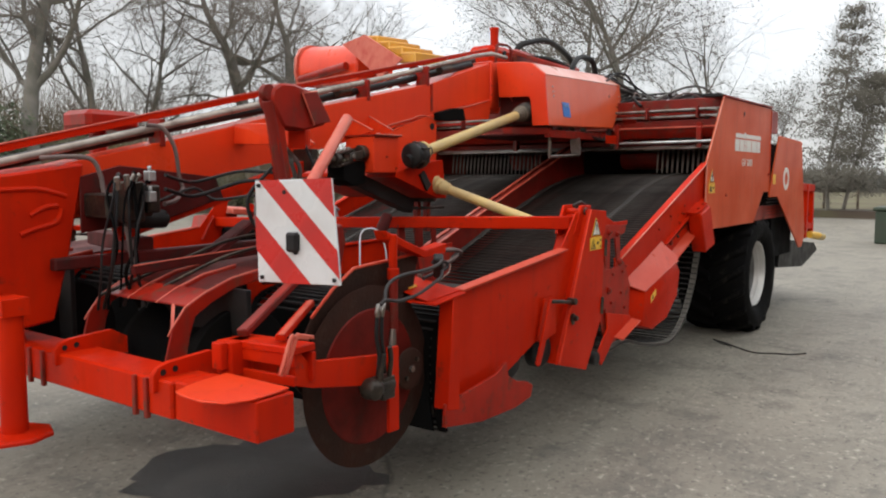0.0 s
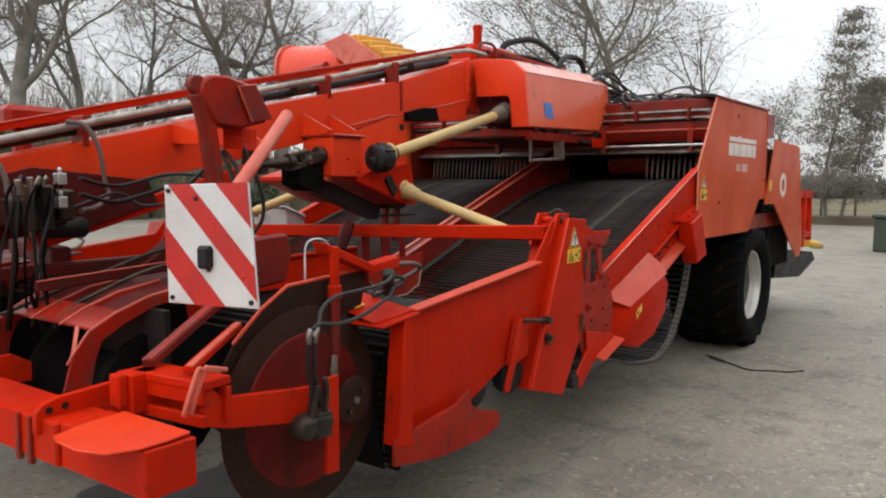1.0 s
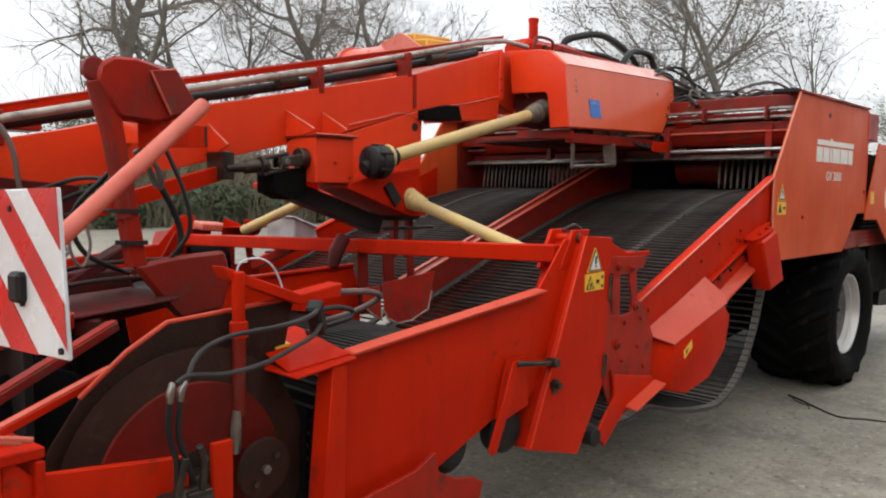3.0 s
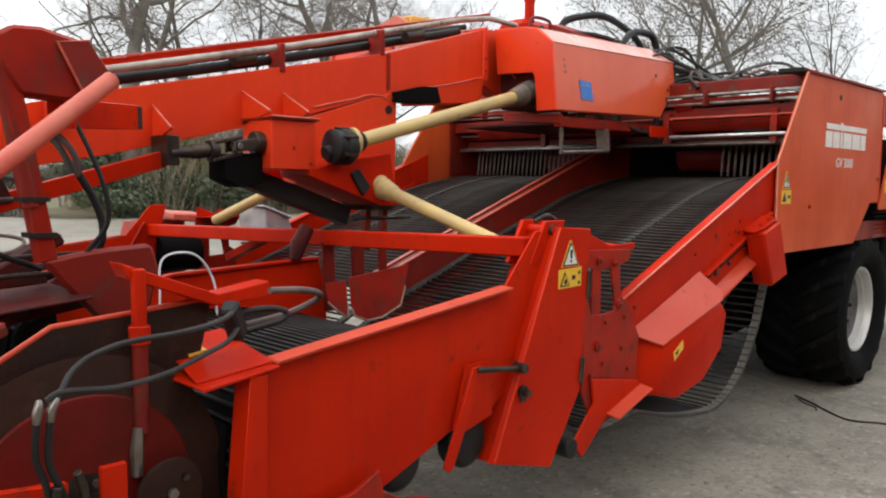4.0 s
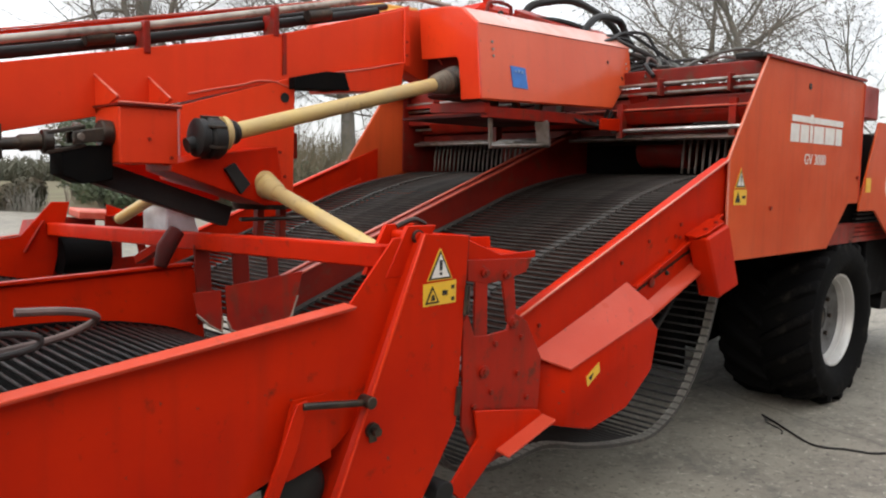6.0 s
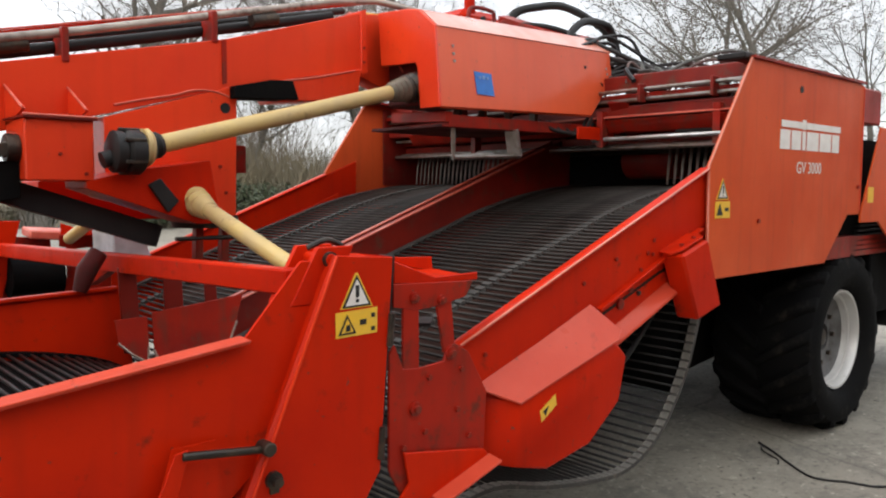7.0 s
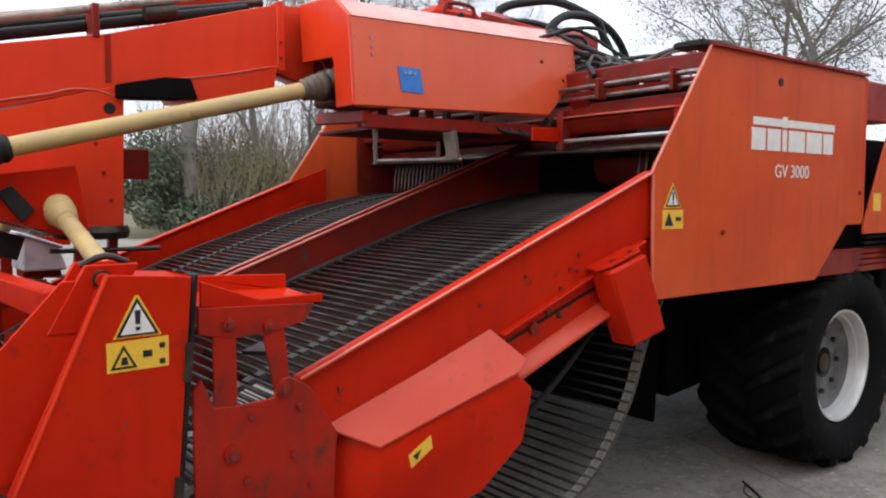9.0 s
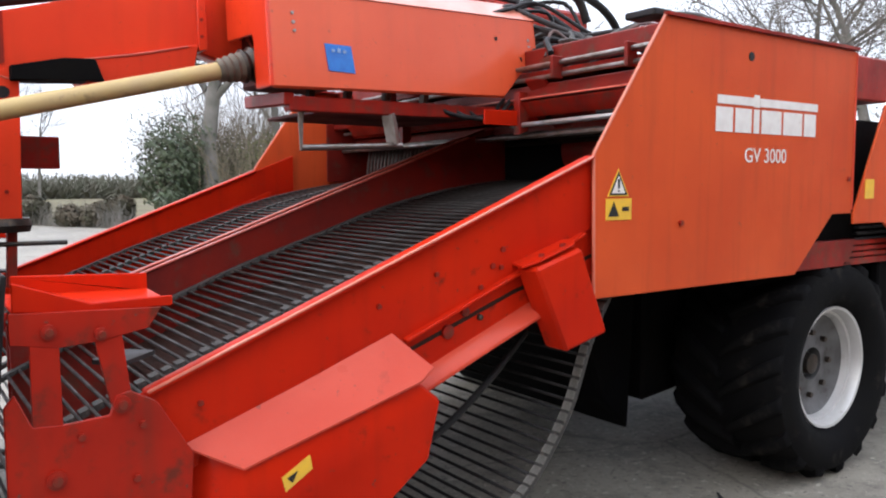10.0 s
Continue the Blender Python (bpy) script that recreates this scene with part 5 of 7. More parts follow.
for dz in (-0.04, 0.04):
    prism(bm, [(3.8, 3.69, 1.83 + dz), (3.8, 3.77, 1.83 + dz), (3.96, 3.755, 1.865 + dz), (3.96, 3.7, 1.865 + dz)], (0, 0, -0.009), (0, 0, 0.009))
lathe(bm, [(0.02, -0.025), (0.05, -0.02), (0.05, 0.02), (0.02, 0.025)], (3.81, 3.73, 1.836), "x", 16)
P("joint_yoke", bm, GREASE, bevel=0.004)
bm = B()
for dy in (-0.04, 0.04):
    prism(bm, [(3.9, 3.725 + dy, 1.83), (3.9, 3.725 + dy, 1.88), (4.06, 3.715 + dy, 1.91), (4.06, 3.715 + dy, 1.85)], (0, -0.009, 0), (0, 0.009, 0))
lathe(bm, [(0.02, -0.03), (0.058, -0.03), (0.058, 0.02), (0.02, 0.03)], (4.05, 3.715, 1.88), "x", 16)
P("joint_yoke", bm, GREASE, bevel=0.004)
bm = B()
tube(bm, [(3.93, 3.67, 1.86), (3.93, 3.78, 1.86)], 0.017, 10)
tube(bm, [(3.93, 3.727, 1.8), (3.93, 3.727, 1.92)], 0.017, 10)
P("joint_cross", bm, STEEL)
bm = B()
plate(bm, [(3.58, 1.9), (3.64, 1.9), (3.64, 1.76), (3.58, 1.76)], 3.72, 3.89)
P("bearing_plate", bm, GREASE)
bm = B()
beam(bm, (2.3, 3.86, 1.42), (3.6, 3.82, 1.79), 0.06, 0.075)
P("under_arm", bm, RED)
bm = B()
plate(bm, [(2.82, 1.42), (2.92, 1.438), (3.04, 1.452), (3.2, 1.46), (3.23, 1.36), (3.19, 1.22), (3.0, 1.2), (2.88, 1.34)], 3.08, 3.13)
P("arm_plate", bm, DARKRED, bevel=0.012)

# hood over the boom head
HOOD = [(3.4, 2.17, 7.44), (3.4, 2.42, 7.7), (3.4, 2.6, 7.69), (3.52, 2.7, 7.66), (3.62, 2.72, 7.64), (3.86, 2.735, 7.62)]


def hood_at(x, y, z):
    return (x, y + 0.03 * (x - 6.3) + 0.1 * (z - 2.3), z + 0.03 * (x - 6.07))


def hood_shell(bm, rows, lift, thick):
    """A bent sheet along the hood, thick metres deep, lifted off it by lift."""
    rings = []
    for off in (lift, lift - thick):
        a = [bm.verts.new(hood_at(6.07, y - off, z + off * 0.8)) for y, z, x in rows]
        b = [bm.verts.new(hood_at(x, y - off, z + off * 0.8)) for y, z, x in rows]
        rings.append((a, b))
    n = len(rows)
    for a, b in rings:
        for k in range(n - 1):
            bm.faces.new((a[k], a[k + 1], b[k + 1], b[k]))
    (a, b), (c, d) = rings
    for u, v in ((a, c), (b, d)):
        for k in range(n - 1):
            bm.faces.new((u[k], u[k + 1], v[k + 1], v[k]))
    for k in (0, n - 1):
        bm.faces.new((a[k], b[k], d[k], c[k]))


bm = B()
hood_shell(bm, HOOD, 0.0, 0.014)
hood = P("hood", bm, HOODPAINT, "faded orange sheet-metal hood with a blue sticker", bevel=0)
bm = B()
prism(bm, [hood_at(6.05, y, z) for y, z in ((3.398, 2.165), (3.398, 2.6), (3.518, 2.703), (3.62, 2.724), (3.88, 2.74), (3.88, 2.43), (3.575, 2.42), (3.56, 2.39), (3.56, 2.165))], (0, 0, 0), (0.022, 0, 0))
part("end_plate", bm, BOOMRED, hood, "red notched front end of the hood", 0.004)
# separate top sheet whose pale colour paints the sky's highlight
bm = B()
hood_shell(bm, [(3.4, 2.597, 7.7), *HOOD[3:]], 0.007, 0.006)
part("top_sheet", bm, SHEENORANGE, hood, "pale top of the hood with sky sheen in its colour", 0)
bm = B()
prism(bm, [(6.335, 3.4065, 2.383), (6.477, 3.411, 2.382), (6.494, 3.3985, 2.255), (6.35, 3.394, 2.257)], (0, -0.003, 0), (0, 0.001, 0))
sticker = part("sticker", bm, BLUE, hood, "blue square sticker")
bm = B()
for k in range(3):
    box(bm, (6.37 + 0.03 * k, 3.397, 2.345), (6.385 + 0.03 * k, 3.402, 2.358 + 0.006 * (k % 2)))
part("sticker_mark", bm, material("pale_blue_print", (0.3, 0.45, 0.7), 0.5), sticker)
bolts([(x, 3.398 + 0.03 * (x - 6.3) + 0.1 * (z - 2.3), z) for x, z in ((6.178, 2.505), (6.181, 2.463), (6.184, 2.424), (7.64, 2.535), (7.645, 2.5), (7.65, 2.466))], GALV, hood, r=0.008, h=0.006, name="rivet")
bolts([(7.4, 3.452, 2.52)], BLACK, hood, r=0.012, h=0.004)
bm = B()
beam(bm, (6.16, 3.45, 2.1), (7.62, 3.52, 2.12), 0.06, 0.07)
beam(bm, (6.16, 3.42, 2.12), (6.16, 3.9, 2.14), 0.05, 0.06)
P("hood_frame", bm, BROWNRED, bevel=0.005)
bm = B()
plate(bm, [(7.3, 2.13), (7.66, 2.14), (7.7, 2.08), (7.68, 2.05), (7.3, 2.05)], 3.42, 3.435)
P("frame_cheek", bm, RED)
for x in (6.3, 6.5, 6.72, 6.95):
    bm = B()
    beam(bm, (x, 3.5, 2.13), (x + 0.03, 3.52, 2.24), 0.03, 0.05, (0, 1, 0))
    P("frame_stud", bm, GREASE, bevel=0.004)
bm = B()
tube(bm, [(6.24, 3.47, 2.1), (6.24, 3.47, 1.9), (6.8, 3.47, 1.925)], 0.016, 10)
beam(bm, (6.75, 3.47, 1.93), (6.72, 3.47, 2.08), 0.1, 0.02, (1, 0, 0))
P("grey_bracket", bm, STEEL)
# dark block added behind the hood notch to shut out the sky
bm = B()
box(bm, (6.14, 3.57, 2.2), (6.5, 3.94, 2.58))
P("notch_shade_block", bm, DEEPRED, bevel=0.015)
# unseen cover added behind the hood to block light from above
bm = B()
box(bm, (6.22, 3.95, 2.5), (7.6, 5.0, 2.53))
P("shade_cover", bm, DEEPRED)
# block with pipe behind the hood
bm = B()
box(bm, (7.98, 5.22, 2.4), (8.48, 5.6, 3.29))
topbox = P("top_box", bm, RED, bevel=0.06)
bm = B()
box(bm, (8.5, 5.22, 2.4), (9.95, 5.5, 3.27))
part("box_wing", bm, BROWNRED, topbox, "", 0.03)
bm = B()
tube(bm, [(8.02, 5.2, 2.95), (8.02, 5.19, 3.22), (8.08, 5.19, 3.29), (8.3, 5.19, 3.29), (8.34, 5.19, 3.22), (8.34, 5.2, 2.95)], 0.018, 8, 4)
part("grab_rail", bm, DARKRED, topbox)
bm = B()
lathe(bm, [(0.03, -0.02), (0.03, 0.0), (0.0, 0.004)], (8.2, 5.2, 3.2), n=14)
part("box_latch", bm, BLACK, topbox)
bm = B()
tube(bm, [(8.13, 5.29, 3.25), (8.13, 5.29, 3.48)], 0.05, 14)
tube(bm, [(8.13, 5.29, 3.46), (8.13, 5.29, 3.5)], 0.057, 14)
part("vent_pipe", bm, RED, topbox)
bm = B()
prism(bm, [(8.5, 5.3, 3.3), (8.62, 5.3, 3.32), (9.0, 4.6, 3.06), (8.75, 4.6, 3.02)], (0, 0, -0.05), (0, 0, 0))
P("top_chute", bm, BROWNRED, bevel=0.006)

# hydraulics and hoses
bm = B()
box(bm, (2.1, 3.6, 1.52), (2.36, 3.85, 1.64))
box(bm, (2.15, 3.5, 1.5), (2.25, 3.6, 1.7))
box(bm, (2.28, 3.52, 1.54), (2.35, 3.6, 1.68))
P("valve_block", bm, GREASE, bevel=0.01)
for x, z in ((2.24, 1.6), (2.24, 1.7)):
    bm = B()
    box(bm, (x, 3.45, z), (x + 0.04, 3.5, z + 0.05))
    tube(bm, [(x + 0.02, 3.475, z + 0.05), (x + 0.02, 3.475, z + 0.075)], 0.01, 8)
    P("valve_coil", bm, GALV, bevel=0.004)
random.seed(11)
for k in range(8):
    bm = B()
    x = 2.03 + 0.028 * k
    a = Vector((x + 0.06, 3.5 + 0.02 * (k % 3), 1.66 + 0.03 * (k % 3)))
    j = lambda q: random.uniform(-q, q)
    tube(bm, [a, a + Vector((-0.03 + j(0.02), -0.05, 0.03 + j(0.02))), a + Vector((-0.07 + j(0.02), -0.06 + j(0.02), -0.06)), (x - 0.03 + j(0.03), 3.46 + j(0.05), 1.42), (x - 0.02 + j(0.03), 3.48 + j(0.05), 1.25), (x + j(0.05), 3.55 + j(0.1), 1.08)], 0.006 + 0.0015 * (k % 3), 6, 5)
    P("hydraulic_hose", bm, (BLACK, SHADOWRUBBER)[k % 2], bevel=0)
for k in range(2):
    bm = B()
    tube(bm, [(2.15 + 0.03 * k, 3.47, 1.69 + 0.01 * k), (2.17 + 0.03 * k, 3.46, 1.735)], 0.012, 8)
    P("hose_fitting", bm, STEEL, bevel=0)
# steelwork under the boom, its shade put into the deep red
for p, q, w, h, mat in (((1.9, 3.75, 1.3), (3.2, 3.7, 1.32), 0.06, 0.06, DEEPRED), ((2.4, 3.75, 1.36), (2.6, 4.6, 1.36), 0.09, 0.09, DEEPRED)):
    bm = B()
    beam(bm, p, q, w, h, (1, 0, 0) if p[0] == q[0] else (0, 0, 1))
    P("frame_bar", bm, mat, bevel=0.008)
# plate added before the boom to paint its shaded lower front
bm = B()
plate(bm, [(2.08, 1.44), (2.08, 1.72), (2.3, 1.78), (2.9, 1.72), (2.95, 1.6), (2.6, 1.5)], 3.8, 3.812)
P("boom_shade_plate", bm, DEEPRED)
bm = B()
lathe(bm, [(0.02, -0.12), (0.045, -0.11), (0.05, 0.08), (0.03, 0.1)], (2.4, 3.7, 1.5), "x", 18)
P("filter", bm, BLACK)
for pts in ([(2.2, 3.3, 1.2), (2.5, 3.2, 1.33), (2.8, 3.15, 1.37), (3.1, 3.1, 1.34)], [(2.05, 3.6, 1.15), (2.4, 3.45, 1.3), (2.75, 3.4, 1.4), (3.2, 3.3, 1.42)]):
    bm = B()
    tube(bm, pts, 0.009, 10, 5)
    P("steel_pipe", bm, GREASE, bevel=0)
for pts, r, mat in (([(2.9, 3.2, 1.87), (2.95, 3.18, 1.81), (2.975, 3.18, 1.76), (2.985, 3.2, 1.71)], 0.012, DUSTYHOSE), ([(2.88, 3.2, 1.86), (2.93, 3.2, 1.8), (2.97, 3.21, 1.72)], 0.012, COILHOSE),
                    ([(2.985, 3.2, 1.72), (3.04, 3.2, 1.62), (3.067, 3.2, 1.53), (3.055, 3.2, 1.45), (3.0, 3.25, 1.38), (2.9, 3.4, 1.32)], 0.014, BLACK),
                    ([(2.6, 3.1, 1.62), (2.58, 3.08, 1.5), (2.62, 3.08, 1.43), (2.66, 3.1, 1.5), (2.65, 3.12, 1.6)], 0.006, DUSTYHOSE), ([(2.76, 3.14, 1.78), (2.64, 3.2, 1.62), (2.68, 3.2, 1.47), (2.85, 3.2, 1.38)], 0.01, BLACK)):
    bm = B()
    tube(bm, pts, r, 8, 6)
    P("hydraulic_hose", bm, mat, bevel=0)
for p, q in (((2.1, 3.4, 1.28), (2.9, 3.3, 1.34)), ((2.55, 3.3, 1.17), (3.04, 3.25, 1.25))):
    bm = B()
    beam(bm, p, q, 0.03, 0.045)
    bar = P("linkage_bar", bm, DEEPRED, bevel=0.006)
    bm = B()
    tube(bm, [Vector(p) + Vector((0, -0.016, 0.023)), Vector(q) + Vector((0, -0.016, 0.023))], 0.0035, 6)
    part("worn_lit_edge", bm, PALERED, bar)

for pts, r, mat in (([(2.5, 3.86, 2.0), (2.572, 3.82, 1.984), (2.63, 3.8, 1.88), (2.655, 3.8, 1.717), (2.667, 3.79, 1.65), (2.56, 3.7, 1.597), (2.42, 3.6, 1.58)], 0.012, DUSTYHOSE),
                    ([(1.9, 3.82, 1.81), (1.993, 3.75, 1.817), (2.1, 3.72, 1.807), (2.135, 3.7, 1.729), (2.144, 3.68, 1.632), (2.19, 3.6, 1.5), (2.2, 3.55, 1.3)], 0.012, DUSTYHOSE),
                    ([(2.363, 3.5, 1.73), (2.5, 3.55, 1.7), (2.639, 3.6, 1.698), (2.75, 3.4, 1.75), (2.8, 3.14, 1.74)], 0.009, BLACK),
                    ([(2.36, 3.5, 1.66), (2.55, 3.55, 1.62), (2.7, 3.5, 1.66), (2.76, 3.35, 1.7), (2.8, 3.14, 1.69)], 0.01, BLACK),
                    ([(2.36, 3.55, 1.6), (2.6, 3.6, 1.66), (2.7, 3.55, 1.6), (2.76, 3.35, 1.62), (2.81, 3.14, 1.63)], 0.008, GREYHOSE),
                    ([(2.95, 3.12, 1.9), (3.02, 3.08, 1.7), (3.04, 3.08, 1.55), (2.97, 3.1, 1.44)], 0.009, BLACK)):
    bm = B()
    tube(bm, pts, r, 8, 6)
    P("hydraulic_hose", bm, mat, bevel=0)
for k in range(2):
    bm = B()
    tube(bm, [(2.08 + 0.05 * k, 3.46, 1.66), (2.07 + 0.05 * k, 3.45, 1.72 + 0.01 * (k % 2))], 0.014, 8)
    P("hose_fitting", bm, STEEL, bevel=0)
for pts, r in (([(3.14, 2.9, 1.1), (3.14, 2.9, 1.3), (3.15, 2.9, 1.417), (3.23, 2.9, 1.44), (3.3, 2.9, 1.41), (3.351, 2.9, 1.317), (3.36, 2.9, 1.2)], 0.0042),):
    bm = B()
    tube(bm, pts, r, 8, 6)
    P("hydraulic_hose", bm, CRATE, bevel=0)
# linkage arms, darkened by the same shaded red
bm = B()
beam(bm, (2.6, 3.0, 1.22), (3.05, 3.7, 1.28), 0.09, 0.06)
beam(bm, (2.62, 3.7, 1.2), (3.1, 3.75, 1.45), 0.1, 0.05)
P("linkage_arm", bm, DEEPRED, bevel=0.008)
bm = B()
box(bm, (2.5, 4.45, 2.0), (2.85, 4.75, 2.12))
beam(bm, (2.65, 4.6, 1.5), (2.65, 4.6, 2.02), 0.1, 0.1, (1, 0, 0))
P("far_arm_head", bm, BROWNRED, bevel=0.03)

# pale tool box on the far channel
bm = B()
prism(bm, [(4.87, 0, 1.3), (4.87, 0, 1.5), (5.06, 0, 1.43), (5.1, 0, 1.3)], (0, 4.93, 0), (0, 5.28, 0))
toolbox = P("tool_box", bm, CRATE, "pale grey plastic tool box", bevel=0.01)
bm = B()
prism(bm, [(4.86, 0, 1.502), (4.86, 0, 1.522), (5.075, 0, 1.443), (5.075, 0, 1.42)], (0, 4.92, 0), (0, 5.29, 0))
part("lid", bm, CRATE, toolbox, "", 0.006)
bm = B()
tube(bm, [(4.93, 5.05, 1.49), (4.94, 5.05, 1.525), (5.0, 5.05, 1.5), (5.0, 5.05, 1.46)], 0.007, 6)
part("handle", bm, GREASE, toolbox)
bm = B()
box(bm, (4.88, 5.0, 1.26), (5.08, 5.2, 1.298))
beam(bm, (4.98, 5.1, 1.28), (4.98, 5.62, 1.1), 0.06, 0.06)
P("tool_box_shelf", bm, BROWNRED)

# cross conveyor, rails and combs at the top of the elevators
for x, z, r in ((7.5, 2.36, 0.013), (7.52, 2.3, 0.013), (7.7, 2.12, 0.02), (7.6, 2.0, 0.016)):
    bm = B()
    tube(bm, [(x, 2.36, z), (x + 0.15, far(2.36), z)], r, 10)
    P("cross_rail", bm, STEEL if r < 0.019 else BROWNRED, bevel=0)
# cross members darkened in colour for the shade beneath the hood
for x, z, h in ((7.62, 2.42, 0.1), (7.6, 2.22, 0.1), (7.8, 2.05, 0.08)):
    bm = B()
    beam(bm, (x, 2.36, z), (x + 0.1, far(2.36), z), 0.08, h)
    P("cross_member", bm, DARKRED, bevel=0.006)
# black sheet standing in for the shade behind the elevator tops
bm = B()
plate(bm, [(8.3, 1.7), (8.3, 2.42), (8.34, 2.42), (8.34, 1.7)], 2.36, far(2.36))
P("rear_shade_wall", bm, SHADOWRUBBER)
# deck added to block sky light over the web tops
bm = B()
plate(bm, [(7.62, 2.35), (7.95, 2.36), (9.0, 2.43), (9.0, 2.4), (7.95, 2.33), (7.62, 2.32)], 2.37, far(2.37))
P("shade_deck", bm, BROWNRED)
# plate added under the hood to block sky light
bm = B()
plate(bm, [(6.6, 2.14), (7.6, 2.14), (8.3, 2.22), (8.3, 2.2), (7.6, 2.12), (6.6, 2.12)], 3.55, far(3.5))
P("shade_tray", bm, DEEPRED)
for S in SIDES:
    bm = B()
    lathe(bm, [(0.03, -0.22), (0.13, -0.21), (0.13, 0.21), (0.03, 0.22)], (8.18, S(3.4), 1.93), n=24)
    P("haulm_roller", bm, DARKRED)
    bm = B()
    box(bm, (7.93, min(S(2.4), S(3.7)), 2.0), (7.97, max(S(2.4), S(3.7)), 2.03))
    comb = P("finger_bar", bm, GREASE)
    bm = B()
    tube(bm, [(0, 0, 0.01), (-0.02, 0, -0.1), (-0.035, 0, -0.24)], [0.011, 0.01, 0.008], 6)
    finish(bm)
    fm = bpy.data.meshes.new("finger")
    bm.to_mesh(fm)
    bm.free()
    fm.materials.append(FINGER)
    for k in range(14 if S(1) == 1 else 24):
        share("finger", fm, (7.95, S(2.45 + 0.053 * k), 2.0), comb)

# pipe clips, bends, hangers and lit edges of the rails beside the side panel
for y in (2.58, 3.08, 4.7, 5.3):
    bm = B()
    box(bm, (7.475, y, 2.275), (7.55, y + 0.022, 2.39))
    P("pipe_clip", bm, DARKRED, bevel=0.004)
for x, z in ((7.5, 2.36), (7.52, 2.3)):
    bm = B()
    tube(bm, [(x, 2.5, z), (x, 2.44, z - 0.005), (x + 0.01, 2.4, z - 0.03), (x + 0.02, 2.39, z - 0.09)], 0.013, 10, 4)
    P("pipe_bend", bm, STEEL, bevel=0)
for y in (2.56, 3.4, 4.6):
    bm = B()
    plate(bm, [(7.53, 2.24), (7.6, 2.24), (7.6, 2.03), (7.53, 2.0)], y, y + 0.05)
    P("rail_hanger", bm, BROWNRED)
# pale strip that paints the rail's lit edge
bm = B()
prism(bm, [(7.52, 2.38, 2.2), (7.6, 2.38, 2.215), (7.6, 2.38, 2.205), (7.52, 2.38, 2.19)], (0, 0, 0), (0.05, 3.1, 0))
P("deflector_lit_edge", bm, PALERED)
bm = B()
prism(bm, [(7.53, 2.38, 2.18), (7.54, 2.38, 2.18), (7.6, 2.38, 2.1), (7.59, 2.38, 2.1)], (0, 0, 0), (0.05, 3.1, 0))
P("deflector", bm, BROWNRED)
bm = B()
tube(bm, [(7.52, 2.4, 2.06), (7.56, 3.5, 2.055)], 0.014, 8)
P("cross_rail", bm, GALV, bevel=0)
bm = B()
box(bm, (7.6, 2.62, 2.08), (7.75, 2.9, 2.16))
P("sensor_box", bm, BLACK, bevel=0.008)
bm = B()
beam(bm, (7.55, 3.3, 2.3), (7.8, 3.32, 2.05), 0.14, 0.02)
P("bearing_plate", bm, DARKRED)
for k in range(4):
    bm = B()
    tube(bm, [(7.0 + 0.1 * k, 3.5, 2.15), (7.1 + 0.1 * k, 3.46, 2.1 - 0.01 * k), (7.25 + 0.08 * k, 3.45, 2.085), (7.4 + 0.05 * k, 3.48, 2.12), (7.5 + 0.05 * k, 3.5, 2.2)], 0.012, 8, 5)
    P("hydraulic_hose", bm, GREYHOSE if k % 2 else BLACK, bevel=0)

for x, z, r, mat in ((7.9, 2.3, 0.02, DARKRED), (7.75, 2.26, 0.015, STEEL), (7.85, 2.18, 0.02, BROWNRED), (7.66, 2.14, 0.012, GALV), (7.9, 2.08, 0.03, DARKRED), (7.72, 2.02, 0.014, STEEL), (7.95, 1.99, 0.02, GREASE)):
    bm = B()
    tube(bm, [(x, 2.36, z), (x + 0.1, far(2.36), z)], r, 10)
    P("cross_rail", bm, mat, bevel=0)
random.seed(14)
for k in range(12):
    bm = B()
    y = 2.45 + 0.09 * k
    x = 7.62 + 0.3 * random.random()
    z = random.uniform(2.08, 2.3)
    w = random.uniform(0.03, 0.08)
    box(bm, (x, y, z), (x + w, y + random.uniform(0.03, 0.08), z + random.uniform(0.04, 0.1)))
    P("rail_bracket", bm, (BROWNRED, GREASE, DARKRED)[k % 3], bevel=0.004)
for k in range(10):
    bm = B()
    y = 3.0 + 0.09 * k
    x = 7.55 + random.uniform(0, 0.2)
    pts = [(x, y, 2.42)]
    for i in range(4):
        pts.append((x + 0.12 + 0.15 * i + random.uniform(-0.08, 0.08), y - 0.1 * i + random.uniform(-0.12, 0.12), 2.46 + random.uniform(-0.03, 0.12)))
    tube(bm, pts, 0.009 + 0.004 * (k % 3), 7, 6)
    P("hydraulic_hose", bm, (DUSTYHOSE, GREYHOSE, BLACK)[k % 3], bevel=0)
for k in range(5):
    bm = B()
    box(bm, (7.62 + 0.14 * k, 3.1 + 0.12 * k, 2.42), (7.72 + 0.14 * k, 3.2 + 0.12 * k, 2.5 + 0.02 * (k % 2)))
    P("hydraulic_valve", bm, (GREASE, GALV)[k % 2], bevel=0.008)

for k in range(4):
    bm = B()
    c = Vector((7.72 + 0.03 * k, 3.45 - 0.07 * k, 2.52 - 0.02 * k))
    tube(bm, [c + Vector((0.06 * math.sin(0.55 * i) + 0.02 * i, (0.15 - 0.01 * k) * math.cos(0.55 * i), (0.09 - 0.008 * k) * math.sin(0.55 * i))) for i in range(12)], 0.017, 8, 3)
    P("hydraulic_hose", bm, (COILHOSE, GREYHOSE)[k % 2], bevel=0)
bm = B()
tube(bm, [(7.8, 3.2, 2.45), (8.0, 3.05, 2.58), (8.25, 2.9, 2.66), (8.45, 2.8, 2.62), (8.5, 2.75, 2.5)], 0.013, 8, 6)
P("hydraulic_hose", bm, COILHOSE, bevel=0)

# hoses over the top
random.seed(5)
